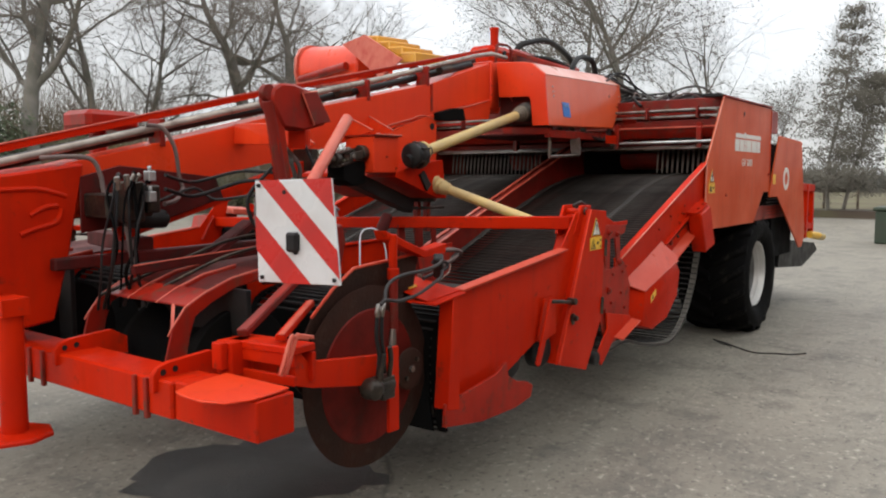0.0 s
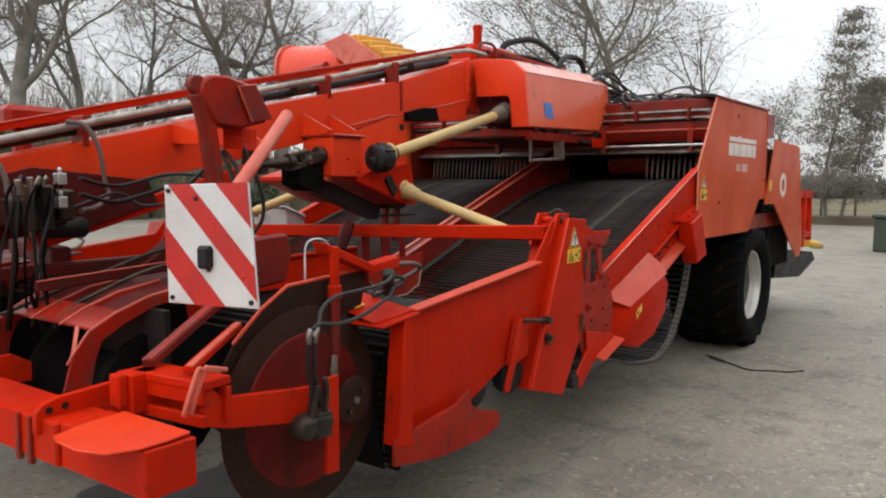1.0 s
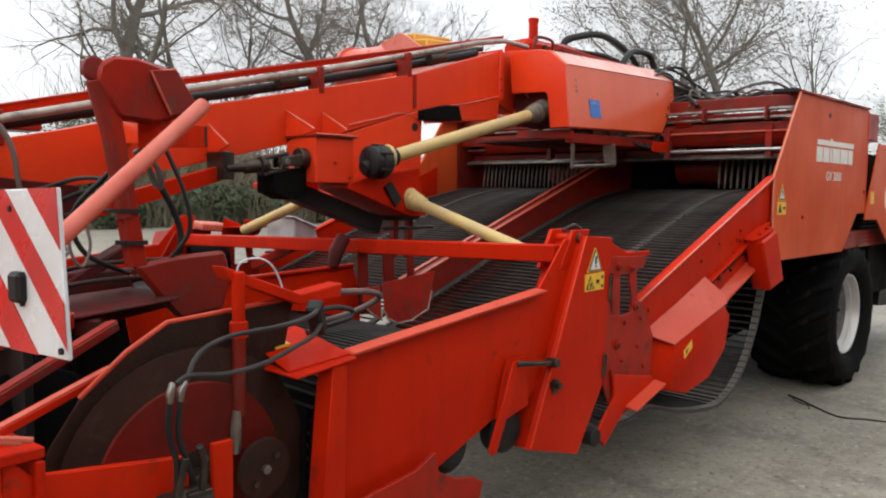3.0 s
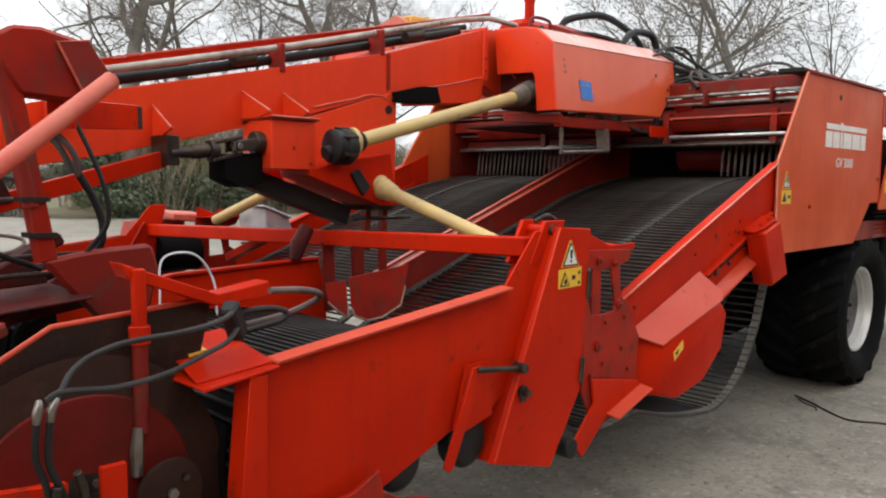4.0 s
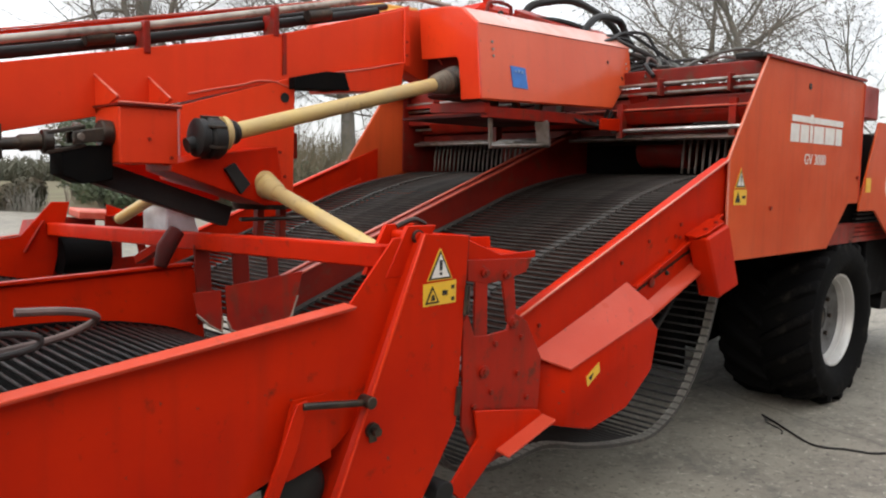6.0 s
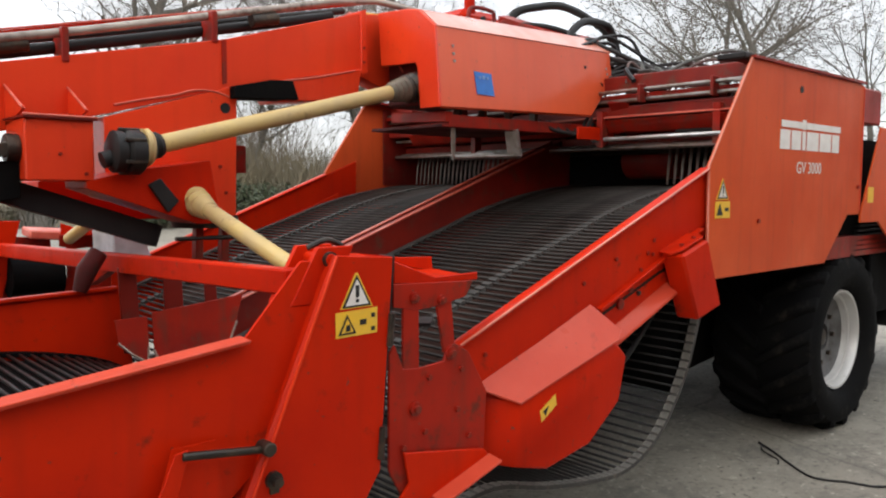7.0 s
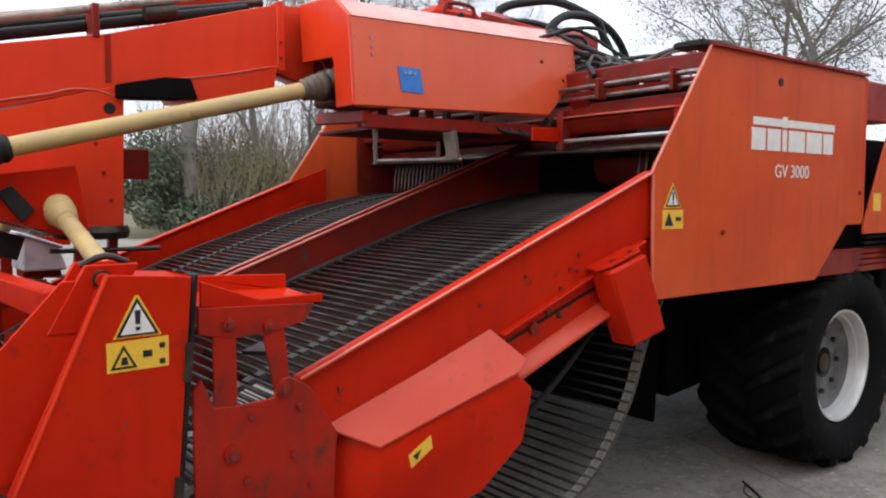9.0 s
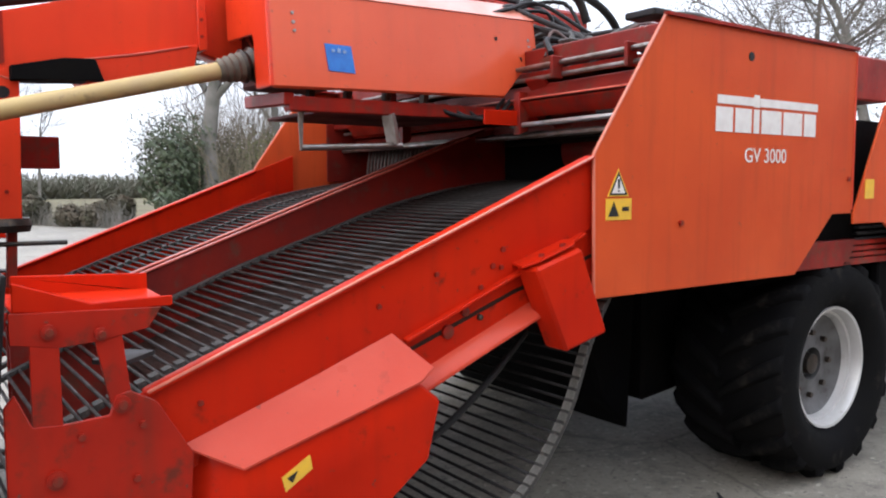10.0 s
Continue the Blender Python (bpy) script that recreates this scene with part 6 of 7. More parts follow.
for k in range(16):
    bm = B()
    y = 3.5 + 0.055 * k
    a = Vector((7.4 + 0.05 * (k % 4), y, 2.66))
    b = Vector((8.6, 2.6 + 0.12 * k, 2.5))
    top = random.uniform(-0.02, 0.09)
    w = lambda: Vector((random.uniform(-0.15, 0.15), random.uniform(-0.15, 0.15), random.uniform(-0.08, 0.08)))
    tube(bm, [a, a + Vector((0.15, 0.02, top)), a + Vector((0.35, -0.05, top * 0.8)) + w(), (a + b) / 2 + w(), a * 0.25 + b * 0.75 + w() * 0.6, b], 0.012 + 0.005 * (k % 3), 8, 6)
    P("hydraulic_hose", bm, (BLACK, GREYHOSE, DUSTYHOSE)[k % 3], bevel=0)
for pts, r in (([(8.75, 5.36, 3.1), (8.74, 5.35, 3.3), (8.82, 5.34, 3.39), (9.05, 5.32, 3.46), (9.4, 5.3, 3.52), (9.9, 5.38, 3.5), (10.35, 5.44, 3.4), (10.6, 5.46, 3.2), (10.7, 5.46, 2.9)], 0.04),
               ([(8.36, 4.38, 2.85), (8.42, 4.39, 3.0), (8.6, 4.41, 3.12), (8.85, 4.43, 3.155), (9.0, 4.42, 3.12), (9.08, 4.4, 2.95)], 0.033),
               ([(8.6, 5.1, 3.2), (8.72, 4.9, 3.17), (8.85, 4.7, 3.08), (9.0, 4.5, 2.9)], 0.025)):
    bm = B()
    tube(bm, pts, r, 10, 6)
    P("hydraulic_hose", bm, BLACK, bevel=0)

# side panels, wheels, tail
for S in SIDES:
    bm = B()
    plate(bm, [(7.42, 2.455), (6.99, 1.85), (7.0, 1.25), (8.5, 1.25), (8.85, 1.56), (9.05, 1.56), (9.05, 2.45)], *sorted((S(2.32), S(2.335))))
    panel = P("side_panel", bm, ORANGE, "faded orange side panel with white lettering", bevel=0.003)
    bm = B()
    prism(bm, [(7.42, S(2.3), 2.455), (7.42, S(2.45), 2.455), (7.42, S(2.45), 2.47), (7.42, S(2.3), 2.47)], (0, 0, 0), (1.63, 0, 0))
    part("panel_edge", bm, BROWNRED, panel)
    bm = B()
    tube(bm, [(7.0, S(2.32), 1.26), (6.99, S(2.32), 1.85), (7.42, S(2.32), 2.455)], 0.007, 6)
    part("worn_lit_edge", bm, SHEENORANGE, panel)
    bm = B()
    tube(bm, [(9.05, S(2.32), 1.58), (9.05, S(2.32), 2.44)], 0.007, 6)
    part("worn_lit_edge", bm, SKYLITRED, panel)
    bm = B()
    box(bm, (7.36, min(S(2.33), S(2.5)), 2.452), (7.47, max(S(2.33), S(2.5)), 2.485))
    part("panel_cap", bm, BLACK, panel, "", 0.006)
    o = -1 if S(1) == 1 else 1
    yo = S(2.32)
    def on_panel(name, pts, mat, lift=0.004, parent=panel, y=None):
        bm = B()
        prism(bm, [(x, (yo if y is None else y), z) for x, z in pts], (0, o * (lift - 0.003), 0), (0, o * lift, 0))
        return part(name, bm, mat, parent)
    def rect(x0, z0, x1, z1, slant=0.0):
        return [(x0, z0), (x1, z0), (x1 + slant, z1), (x0 + slant, z1)]
    on_panel("badge_bar", rect(7.8, 2.1, 8.09, 2.14), WHITE)
    on_panel("badge_bar", rect(8.14, 2.1, 8.66, 2.14), WHITE)
    for x0, x1 in ((7.79, 7.92), (7.94, 8.07), (8.09, 8.135), (8.155, 8.325), (8.345, 8.515), (8.535, 8.645)):
        on_panel("badge_block", rect(x0, 1.97, x1, 2.085), WHITE)
    on_panel("badge_dot", rect(8.09, 2.095, 8.135, 2.155), WHITE)
    words = bpy.data.curves.new("words", "FONT")
    words.body, words.size, words.extrude = "GV 3000", 0.1, 0.001
    holder = new("holder", words)
    bpy.context.view_layer.update()
    word_mesh = bpy.data.meshes.new_from_object(holder)
    bpy.data.objects.remove(holder)
    word_mesh.materials.append(WHITE)
    model = share("model_lettering", word_mesh, (8.02, yo + o * 0.003, 1.83) if o < 0 else (8.42, yo + o * 0.003, 1.83), panel, (radians(90), 0, 0 if o < 0 else radians(180)))
    lab = on_panel("warning_label", rect(7.062, 1.575, 7.218, 1.665), LABEL)
    on_panel("label_print", [(7.075, 1.59), (7.14, 1.59), (7.107, 1.652)], INK, 0.006, lab)
    on_panel("label_print", rect(7.16, 1.612, 7.2, 1.63), INK, 0.006, lab)
    tri = on_panel("warning_triangle", [(7.07, 1.674), (7.2, 1.674), (7.135, 1.79)], LABEL)
    on_panel("label_print", [(7.079, 1.679), (7.191, 1.679), (7.135, 1.778)], INK, 0.005, tri)
    on_panel("label_print", [(7.094, 1.687), (7.176, 1.687), (7.135, 1.76)], WHITE, 0.006, tri)
    on_panel("label_print", [(7.13, 1.706), (7.14, 1.706), (7.142, 1.746), (7.128, 1.746)], INK, 0.0075, tri)
    on_panel("label_print", rect(7.13, 1.692, 7.14, 1.7), INK, 0.0075, tri)
    bm = B()
    lathe(bm, [(0.022, -0.004), (0.022, 0.004)], (8.06, yo, 2.335), n=14)
    part("panel_hole", bm, BLACK, panel)
    bolts([(7.55, yo, 1.55), (9.0, yo, 1.75)], BROWNRED, panel, r=0.014)
    bm = B()
    plate(bm, [(9.38, 2.18), (10.46, 2.15), (10.78, 1.0), (10.65, 0.85), (10.5, 0.85), (9.4, 1.5), (9.06, 1.5), (9.06, 1.56)], *sorted((S(2.31), S(2.325))))
    rear = P("rear_panel", bm, ORANGE, "faded orange rear side panel with a round emblem", bevel=0.003)
    bm = B()
    lathe(bm, [(0.075, -0.004), (0.13, -0.004), (0.13, 0.004), (0.075, 0.004), (0.075, -0.004)], (9.74, S(2.31), 1.7), n=30)
    part("emblem_ring", bm, WHITE, rear)
    on_panel("warning_label", rect(9.17, 1.64, 9.27, 1.75), LABEL, 0.004, rear, S(2.31))
    bm = B()
    box(bm, (7.1, min(S(2.4), S(2.5)), 1.25), (10.4, max(S(2.4), S(2.5)), 1.4))
    P("chassis_rail", bm, BROWNRED)
    bm = B()
    box(bm, (9.055, min(S(2.36), S(2.8)), 2.2), (9.5, max(S(2.36), S(2.8)), 2.45))
    P("rear_box", bm, BROWNRED, bevel=0.01)
    # dark plate added inside the panel to stand in for shade
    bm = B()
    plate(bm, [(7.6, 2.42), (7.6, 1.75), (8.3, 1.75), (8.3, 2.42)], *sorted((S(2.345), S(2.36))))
    P("shade_liner", bm, DARKRED)
    # black block added to stand in for shade under the rear panel
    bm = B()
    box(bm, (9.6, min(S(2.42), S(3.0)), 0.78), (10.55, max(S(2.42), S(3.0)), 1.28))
    P("side_shade_block", bm, SHADOWRUBBER, bevel=0.01)
    for k in range(7):
        bm = B()
        box(bm, (9.2 + 0.02 * k, min(S(2.4), S(2.43)), 1.285 + 0.035 * k), (10.4, max(S(2.4), S(2.43)), 1.3 + 0.035 * k))
        P("vent_slat", bm, BLACK)
    # wheel
    c = Vector((9.132, S(2.755), 0.647))
    bm = B()
    half = [(0.345, 0.25), (0.365, 0.3), (0.4, 0.345), (0.48, 0.375), (0.55, 0.372), (0.595, 0.352), (0.615, 0.315), (0.618, 0.15)]
    prof = [(r, -y) for r, y in half] + [(r, y) for r, y in half[::-1]] + [(half[0][0], -half[0][1])]
    lathe(bm, prof, c, n=72)
    wheel = P("wheel", bm, TYRE, "large worn black tractor tyre on a silver rim", bevel=0)
    for hand in (-1, 1):
        bm = B()
        prev = None
        for j in range(5):
            f = j / 4
            yy = hand * (0.0 + 0.355 * f)
            a = -0.36 * f
            rad = 0.622 - 0.035 * max(0, f - 0.8) / 0.2
            e = Vector((math.cos(a), 0, math.sin(a)))
            tdir = Vector((-math.sin(a), 0, math.cos(a)))
            w = 0.034 + 0.018 * f
            ring = [bm.verts.new(Vector((0, yy, 0)) + e * rr + tdir * q * w) for rr, q in ((rad - 0.03, -1.25), (rad + 0.045, -0.75), (rad + 0.045, 0.75), (rad - 0.03, 1.25))]
            if prev:
                for q in range(4):
                    bm.faces.new((prev[q], prev[(q + 1) % 4], ring[(q + 1) % 4], ring[q]))
            else:
                bm.faces.new(ring)
            prev = ring
        bm.faces.new(prev[::-1])
        finish(bm, 0.006)
        lug = bpy.data.meshes.new("lug")
        bm.to_mesh(lug)
        bm.free()
        lug.set_sharp_from_angle(angle=radians(40))
        lug.materials.append(TYRE)
        for k in range(17):
            share("lug", lug, c, wheel, (0, 2 * math.pi * (k + (0.5 if hand > 0 else 0)) / 17, 0))
    bm = B()
    prof = [(0.3, -0.19), (0.312, -0.215), (0.316, -0.25), (0.33, -0.255), (0.335, -0.29), (0.345, -0.312), (0.36, -0.315), (0.362, -0.3), (0.348, -0.275), (0.345, 0.29), (0.36, 0.3), (0.335, 0.3), (0.31, 0.2), (0.3, 0.0), (0.295, -0.12), (0.3, -0.19)]
    prof = [(r, -y * o) for r, y in prof]
    lathe(bm, prof, c, n=60)
    part("rim", bm, SILVER, wheel)
    bm = B()
    prof = [(0.1, -0.12), (0.1, -0.19), (0.12, -0.185), (0.2, -0.17), (0.27, -0.19), (0.303, -0.21), (0.303, -0.18), (0.1, -0.12)]
    prof = [(r, -y * o) for r, y in prof]
    lathe(bm, prof, c, n=60)
    part("wheel_disc", bm, DULLSILVER, wheel)
    bm = B()
    lathe(bm, [(0.02, o * 0.2), (0.06, o * 0.195), (0.07, o * 0.1), (0.02, o * 0.1)], c, n=20)
    part("hub", bm, GREASE, wheel)
    bolts([c + Vector((0.19 * math.cos(k * 0.7854), o * 0.18, 0.19 * math.sin(k * 0.7854))) for k in range(8)], GREASE, wheel, r=0.018, h=0.02)
bm = B()
tube(bm, [(9.1, 2.8, 0.655), (9.1, far(2.8), 0.655)], 0.09, 14)
P("axle", bm, BROWNRED)
# black blocks put the shade of the hollow underside into solid shapes
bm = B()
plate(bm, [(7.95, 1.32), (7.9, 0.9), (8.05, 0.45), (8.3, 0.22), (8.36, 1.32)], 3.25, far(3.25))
P("shade_skirt", bm, SHADOWRUBBER, bevel=0.02)
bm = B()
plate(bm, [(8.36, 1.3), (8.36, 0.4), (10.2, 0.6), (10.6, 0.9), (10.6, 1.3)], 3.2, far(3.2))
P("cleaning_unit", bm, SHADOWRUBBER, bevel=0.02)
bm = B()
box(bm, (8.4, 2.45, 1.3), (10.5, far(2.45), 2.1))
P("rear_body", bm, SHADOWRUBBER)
bm = B()
prism(bm, [(10.4, 2.5, 0.95), (12.3, 2.5, 0.78), (12.5, 2.5, 0.66), (11.6, 2.5, 0.5), (10.3, 2.5, 0.6)], (0, 0, 0), (0, 2.6, 0))
P("rear_flap", bm, BLACK)
tail = None
for p, q, w, h in (((11.0, 2.62, 0.9), (10.95, 2.62, 1.75), 0.12, 0.1), ((12.1, 2.62, 0.85), (12.15, 2.62, 1.62), 0.1, 0.08), ((12.6, 2.62, 0.9), (12.55, 2.62, 1.6), 0.07, 0.07), ((10.6, 2.62, 1.62), (12.6, 2.62, 1.56), 0.08, 0.1), ((11.0, 2.62, 1.1), (12.6, 2.62, 1.0), 0.06, 0.08)):
    bm = B()
    beam(bm, p, q, w, h, (1, 0, 0) if abs(p[0] - q[0]) < 0.1 else (0, 0, 1))
    if tail:
        part("tail_bar", bm, RED, tail, "", 0.005)
    else:
        tail = P("tail_frame", bm, RED)
for k, (x, z) in enumerate(((12.2, 0.9), (12.5, 0.86))):
    bm = B()
    tube(bm, [(x, 2.55, z), (x + 0.35, 2.5, z - 0.03)], 0.05, 10)
    part("tail_lamp", bm, (LABEL, YELLOW)[k], tail)
bm = B()
box(bm, (3.04, 5.5, 2.06), (3.36, 5.75, 2.19))
beam(bm, (3.2, 5.6, 1.1), (3.2, 5.6, 2.1), 0.07, 0.07)
P("far_bracket", bm, BROWNRED, bevel=0.01)
bm = B()
beam(bm, (4.95, 4.2, 1.88), (5.32, 4.2, 1.88), 0.1, 0.15)
P("step_bracket", bm, BROWNRED)

# dark irregular patch on the concrete below the machine's front
bm = B()
random.seed(8)
ring = [(3.05 + 0.75 * math.cos(a) * (1 + 0.25 * math.sin(3 * a + 1)) + random.uniform(-0.06, 0.06), 3.55 + 0.62 * math.sin(a) * (1 + 0.2 * math.sin(4 * a)) + random.uniform(-0.05, 0.05), 0.004) for a in [k * math.pi / 24 for k in range(48)]]
bm.faces.new([bm.verts.new(p) for p in ring])
tagged(part("dark_patch", bm, material("dark_patch_concrete", (0.042, 0.039, 0.036), 0.45, second=(0.07, 0.064, 0.057), scale=3, grain=0.4, grain_scale=60)), "dark irregular patch on the concrete", "stain", kind="structure")
bm = B()
tube(bm, [(6.75, 2.46, 1.12), (6.55, 2.45, 0.95), (6.3, 2.45, 0.78), (6.05, 2.46, 0.68), (5.9, 2.5, 0.7)], 0.014, 8, 6)
P("hanging_hose", bm, BLACK, bevel=0)
# hose lying on the yard
bm = B()
tube(bm, [(8.34, 2.64, 0.007), (8.22, 2.48, 0.007), (8.09, 2.33, 0.007), (7.95, 2.14, 0.007), (7.96, 2.03, 0.007), (8.01, 1.96, 0.007), (8.04, 1.87, 0.007), (8.07, 1.8, 0.007), (8.2, 1.7, 0.007)], 0.007, 8, 6)
tube(bm, [(8.3, 2.6, 0.007), (8.16, 2.52, 0.014), (8.1, 2.4, 0.007), (8.02, 2.36, 0.006)], 0.005, 6, 6)
tagged(part("hose", bm, BLACK), "thin black hose lying on the concrete", "hose")


rng = random.Random(77)
v, f = [], []
for k in range(260):
    x, y = rng.uniform(6.5, 16), rng.uniform(-1.5, 2.6)
    a, q, w = rng.uniform(0, 6.28), rng.uniform(0.01, 0.05), rng.uniform(0.002, 0.006)
    dx, dy = math.cos(a), math.sin(a)
    i = len(v)
    v.extend([(x - dy * w, y + dx * w, 0.002), (x + dy * w, y - dx * w, 0.002), (x + dx * q + dy * w, y + dy * q - dx * w, 0.004), (x + dx * q - dy * w, y + dy * q + dx * w, 0.004), (x + dx * q / 2, y + dy * q / 2, 0.009)])
    f.extend([(i, i + 1, i + 4), (i + 1, i + 2, i + 4), (i + 2, i + 3, i + 4), (i + 3, i, i + 4)])
me = bpy.data.meshes.new("litter")
me.from_pydata(v, [], f)
me.materials.append(BARK)
tagged(new("litter", me), "scattered bits of bark and earth on concrete", "litter", kind="stuff")


# ---- trees and hedges ----
def grow(seed, height, trunk_r, spread, lean=(0.0, 0.0), depth=5, first=0.25, cones=0, gnarl=1.0):
    """Vertices and faces of a bare tree: trunk and limbs, fine twigs, cones."""
    rng = random.Random(seed)
    solid, fine, tips = ([], []), ([], []), []

    def stick(store, a, b, ra, rb, n):
        v, f = store
        d = (b - a).normalized()
        s = d.orthogonal().normalized()
        u = d.cross(s)
        i = len(v)
        for p, r in ((a, ra), (b, rb)):
            v.extend((p + r * (math.cos(2 * math.pi * k / n) * s + math.sin(2 * math.pi * k / n) * u))[:] for k in range(n))
        f.extend((i + k, i + (k + 1) % n, i + n + (k + 1) % n, i + n + k) for k in range(n))

    def limb(p, d, length, r, level):
        steps = 5 if level < 2 else 4 if level < 4 else 3
        store, n = (solid, 7 if level < 2 else 5) if level < 3 else (fine, 3)
        for s in range(steps):
            bend = Vector((rng.gauss(0, 1), rng.gauss(0, 1), rng.gauss(0, 0.7))) * (0.1 + 0.06 * level) * gnarl
            d2 = (d + bend * 0.55 + Vector((0, 0, 0.05 * (level < 3)))).normalized()
            q = p + d2 * (length / steps)
            r2 = max(r * (0.86 if level else 0.9), 0.0035)
            stick(store, p, q, r, r2, n)
            kids = 0
            if level < depth and (level > 0 or s >= steps * first):
                kids = rng.choice((1, 1, 2)) if level < 3 else rng.choice((1, 2, 2))
            for _ in range(kids):
                side = Vector((rng.gauss(0, 1), rng.gauss(0, 1), rng.gauss(0.15, 0.6))).normalized()
                d3 = (d2 * 0.55 + side * spread).normalized()
                limb(q, d3, length * rng.uniform(0.5, 0.72), max(r2 * rng.uniform(0.45, 0.65), 0.005), level + 1)
            p, d, r = q, d2, r2
        if level >= depth - 1:
            tips.append(p)
        if level < depth:
            limb(p, d, length * 0.55, r * 0.8, level + 1)

    limb(Vector((0, 0, -0.2)), Vector((lean[0], lean[1], 1)).normalized(), height * 0.55, trunk_r, 0)
    bits = ([], [])
    if cones:
        rng.shuffle(tips)
        for p in tips[:cones]:
            for _ in range(7):
                q = p + Vector((rng.gauss(0, 0.24), rng.gauss(0, 0.24), rng.gauss(0, 0.2)))
                s = rng.uniform(0.018, 0.045)
                i = len(bits[0])
                bits[0].extend([(q.x + s, q.y, q.z), (q.x - s, q.y + s, q.z), (q.x, q.y - s, q.z - s), (q.x, q.y, q.z + s)])
                bits[1].extend([(i, i + 1, i + 2), (i, i + 1, i + 3), (i + 1, i + 2, i + 3), (i, i + 2, i + 3)])
    return solid, fine, bits


def raw(name, data, mat, parent):
    me = bpy.data.meshes.new(name)
    me.from_pydata(data[0], [], data[1])
    me.materials.append(mat)
    for p in me.polygons:
        p.use_smooth = True
    ob = new(name, me)
    ob.parent = parent
    return ob


def tree(at, label, seed, height, trunk_r, spread=0.8, lean=(0, 0), depth=5, first=0.25, cones=0, gnarl=1.0):
    t = thing("tree", at, label, "tree", "bare trees round the yard")
    solid, fine, bits = grow(seed, height, trunk_r, spread, lean, depth, first, cones, gnarl)
    raw("trunk", solid, BARK, t)
    raw("crown", fine, TWIG, t)
    if cones:
        tagged(raw("foliage", bits, CONES, t), kind="stuff")
    return t


def spire(at, label, seed, height, half, stem):
    """A slim tree with a pointed crown: a curved stem, short side branches and clumps of small leaves."""
    rng = random.Random(seed)
    t = thing("tree", at, label, "tree", "bare trees round the yard")
    bm = B()
    spine = catmull([Vector((x * height, y * height, z * height)) for x, y, z in stem], 6)
    tube(bm, [p + Vector(at) for p in spine], [0.085 * (1 - 0.9 * k / (len(spine) - 1)) for k in range(len(spine))], 8)
    part("trunk", bm, BARK, t)
    twigs, bits = ([], []), ([], [])
    for k in range(200):
        f = 0.16 + 0.84 * (k / 200) ** 0.9
        p = spine[min(int(f * (len(spine) - 1)), len(spine) - 1)]
        a = rng.uniform(0, 6.283)
        reach = (half * (1 - f) ** 0.8 + 0.25) * rng.uniform(0.6, 1.15)
        e = p + Vector((math.cos(a) * reach, math.sin(a) * reach, reach * rng.uniform(0.15, 0.6)))
        ends = [(p, e, 0.014)]
        for _ in range(5):
            m = p.lerp(e, rng.uniform(0.35, 1))
            ends.append((m, m + Vector((rng.gauss(0, 0.25), rng.gauss(0, 0.25), rng.gauss(0.12, 0.15))), 0.006))
        for u, w, r in ends:
            i = len(twigs[0])
            for q, g in ((u, r), (w, r * 0.5)):
                twigs[0].extend([(q.x + g, q.y, q.z), (q.x - g * 0.5, q.y + g, q.z), (q.x - g * 0.5, q.y - g, q.z)])
            twigs[1].extend([(i, i + 1, i + 4, i + 3), (i + 1, i + 2, i + 5, i + 4), (i + 2, i, i + 3, i + 5)])
            for _ in range(9):
                q = w + Vector((rng.gauss(0, 0.14), rng.gauss(0, 0.14), rng.gauss(0, 0.07)))
                g = rng.uniform(0.018, 0.042)
                i = len(bits[0])
                bits[0].extend([(q.x + g, q.y, q.z), (q.x - g, q.y + g, q.z), (q.x, q.y - g, q.z - g), (q.x, q.y, q.z + g)])
                bits[1].extend([(i, i + 1, i + 2), (i, i + 1, i + 3), (i + 1, i + 2, i + 3), (i, i + 2, i + 3)])
    raw("crown", twigs, TWIG, t)
    tagged(raw("foliage", bits, CONES, t), kind="stuff")
    return t


OAK = "old bare winter tree with crooked grey-brown limbs"
ALDER = "bare alder with thin branches and dark cones"
tree((16.5, 33.0, 0), OAK, 3, 17, 0.42, 0.95, (-0.14, 0.0), 4, 0.4, 0, 2.0)
tree((28.0, 33.0, 0), OAK, 8, 16, 0.5, 1.0, (-0.06, 0), 5, 0.4, 0, 2.2)
tree((23.5, 37.0, 0), OAK, 51, 13, 0.22, 0.95, (0.05, 0), 4, 0.4, 0, 2.0)
tree((30.6, 33.6, 0), OAK, 21, 16, 0.42, 0.95, (0.1, 0), 4, 0.45, 0, 1.4)
tree((21.0, 36.0, 0), OAK, 5, 14, 0.25, 0.9, (0.02, 0), 4, 0.4, 0, 1.3)
tree((34.0, 37.0, 0), OAK, 33, 12, 0.2, 0.9, (0.05, 0), 4, 0.4, 0, 1.3)
tree((37.5, 16.0, 0), ALDER, 12, 15, 0.28, 0.75, (0.0, 0), 4, 0.3, 1700)
tree((38.0, 19.0, 0), ALDER, 14, 13, 0.28, 0.75, (0.0, -0.05), 4, 0.3, 1500)
tree((40.0, 12.9, 0), OAK, 15, 10, 0.18, 0.8, (0.0, 0.1), 4, 0.3)
SLIM = "slim pointed tree with small grey-brown leaf clumps"
spire((37.0, 7.0, 0), SLIM, 17, 9.0, 1.9, ((0, 0, -0.02), (0, 0.01, 0.25), (0, -0.05, 0.6), (0, -0.09, 1.0)))
spire((37.5, 6.6, 0), SLIM, 18, 6.0, 1.6, ((0, 0, -0.02), (0, -0.06, 0.3), (0, -0.16, 0.7), (0, -0.2, 1.0)))
tree((40.0, 9.6, 0), ALDER, 27, 6, 0.08, 0.6, (0.0, 0.0), 4, 0.1, 300)
tree((40.5, 4.4, 0), ALDER, 19, 9, 0.15, 0.65, (0.0, 0), 4, 0.1, 600)


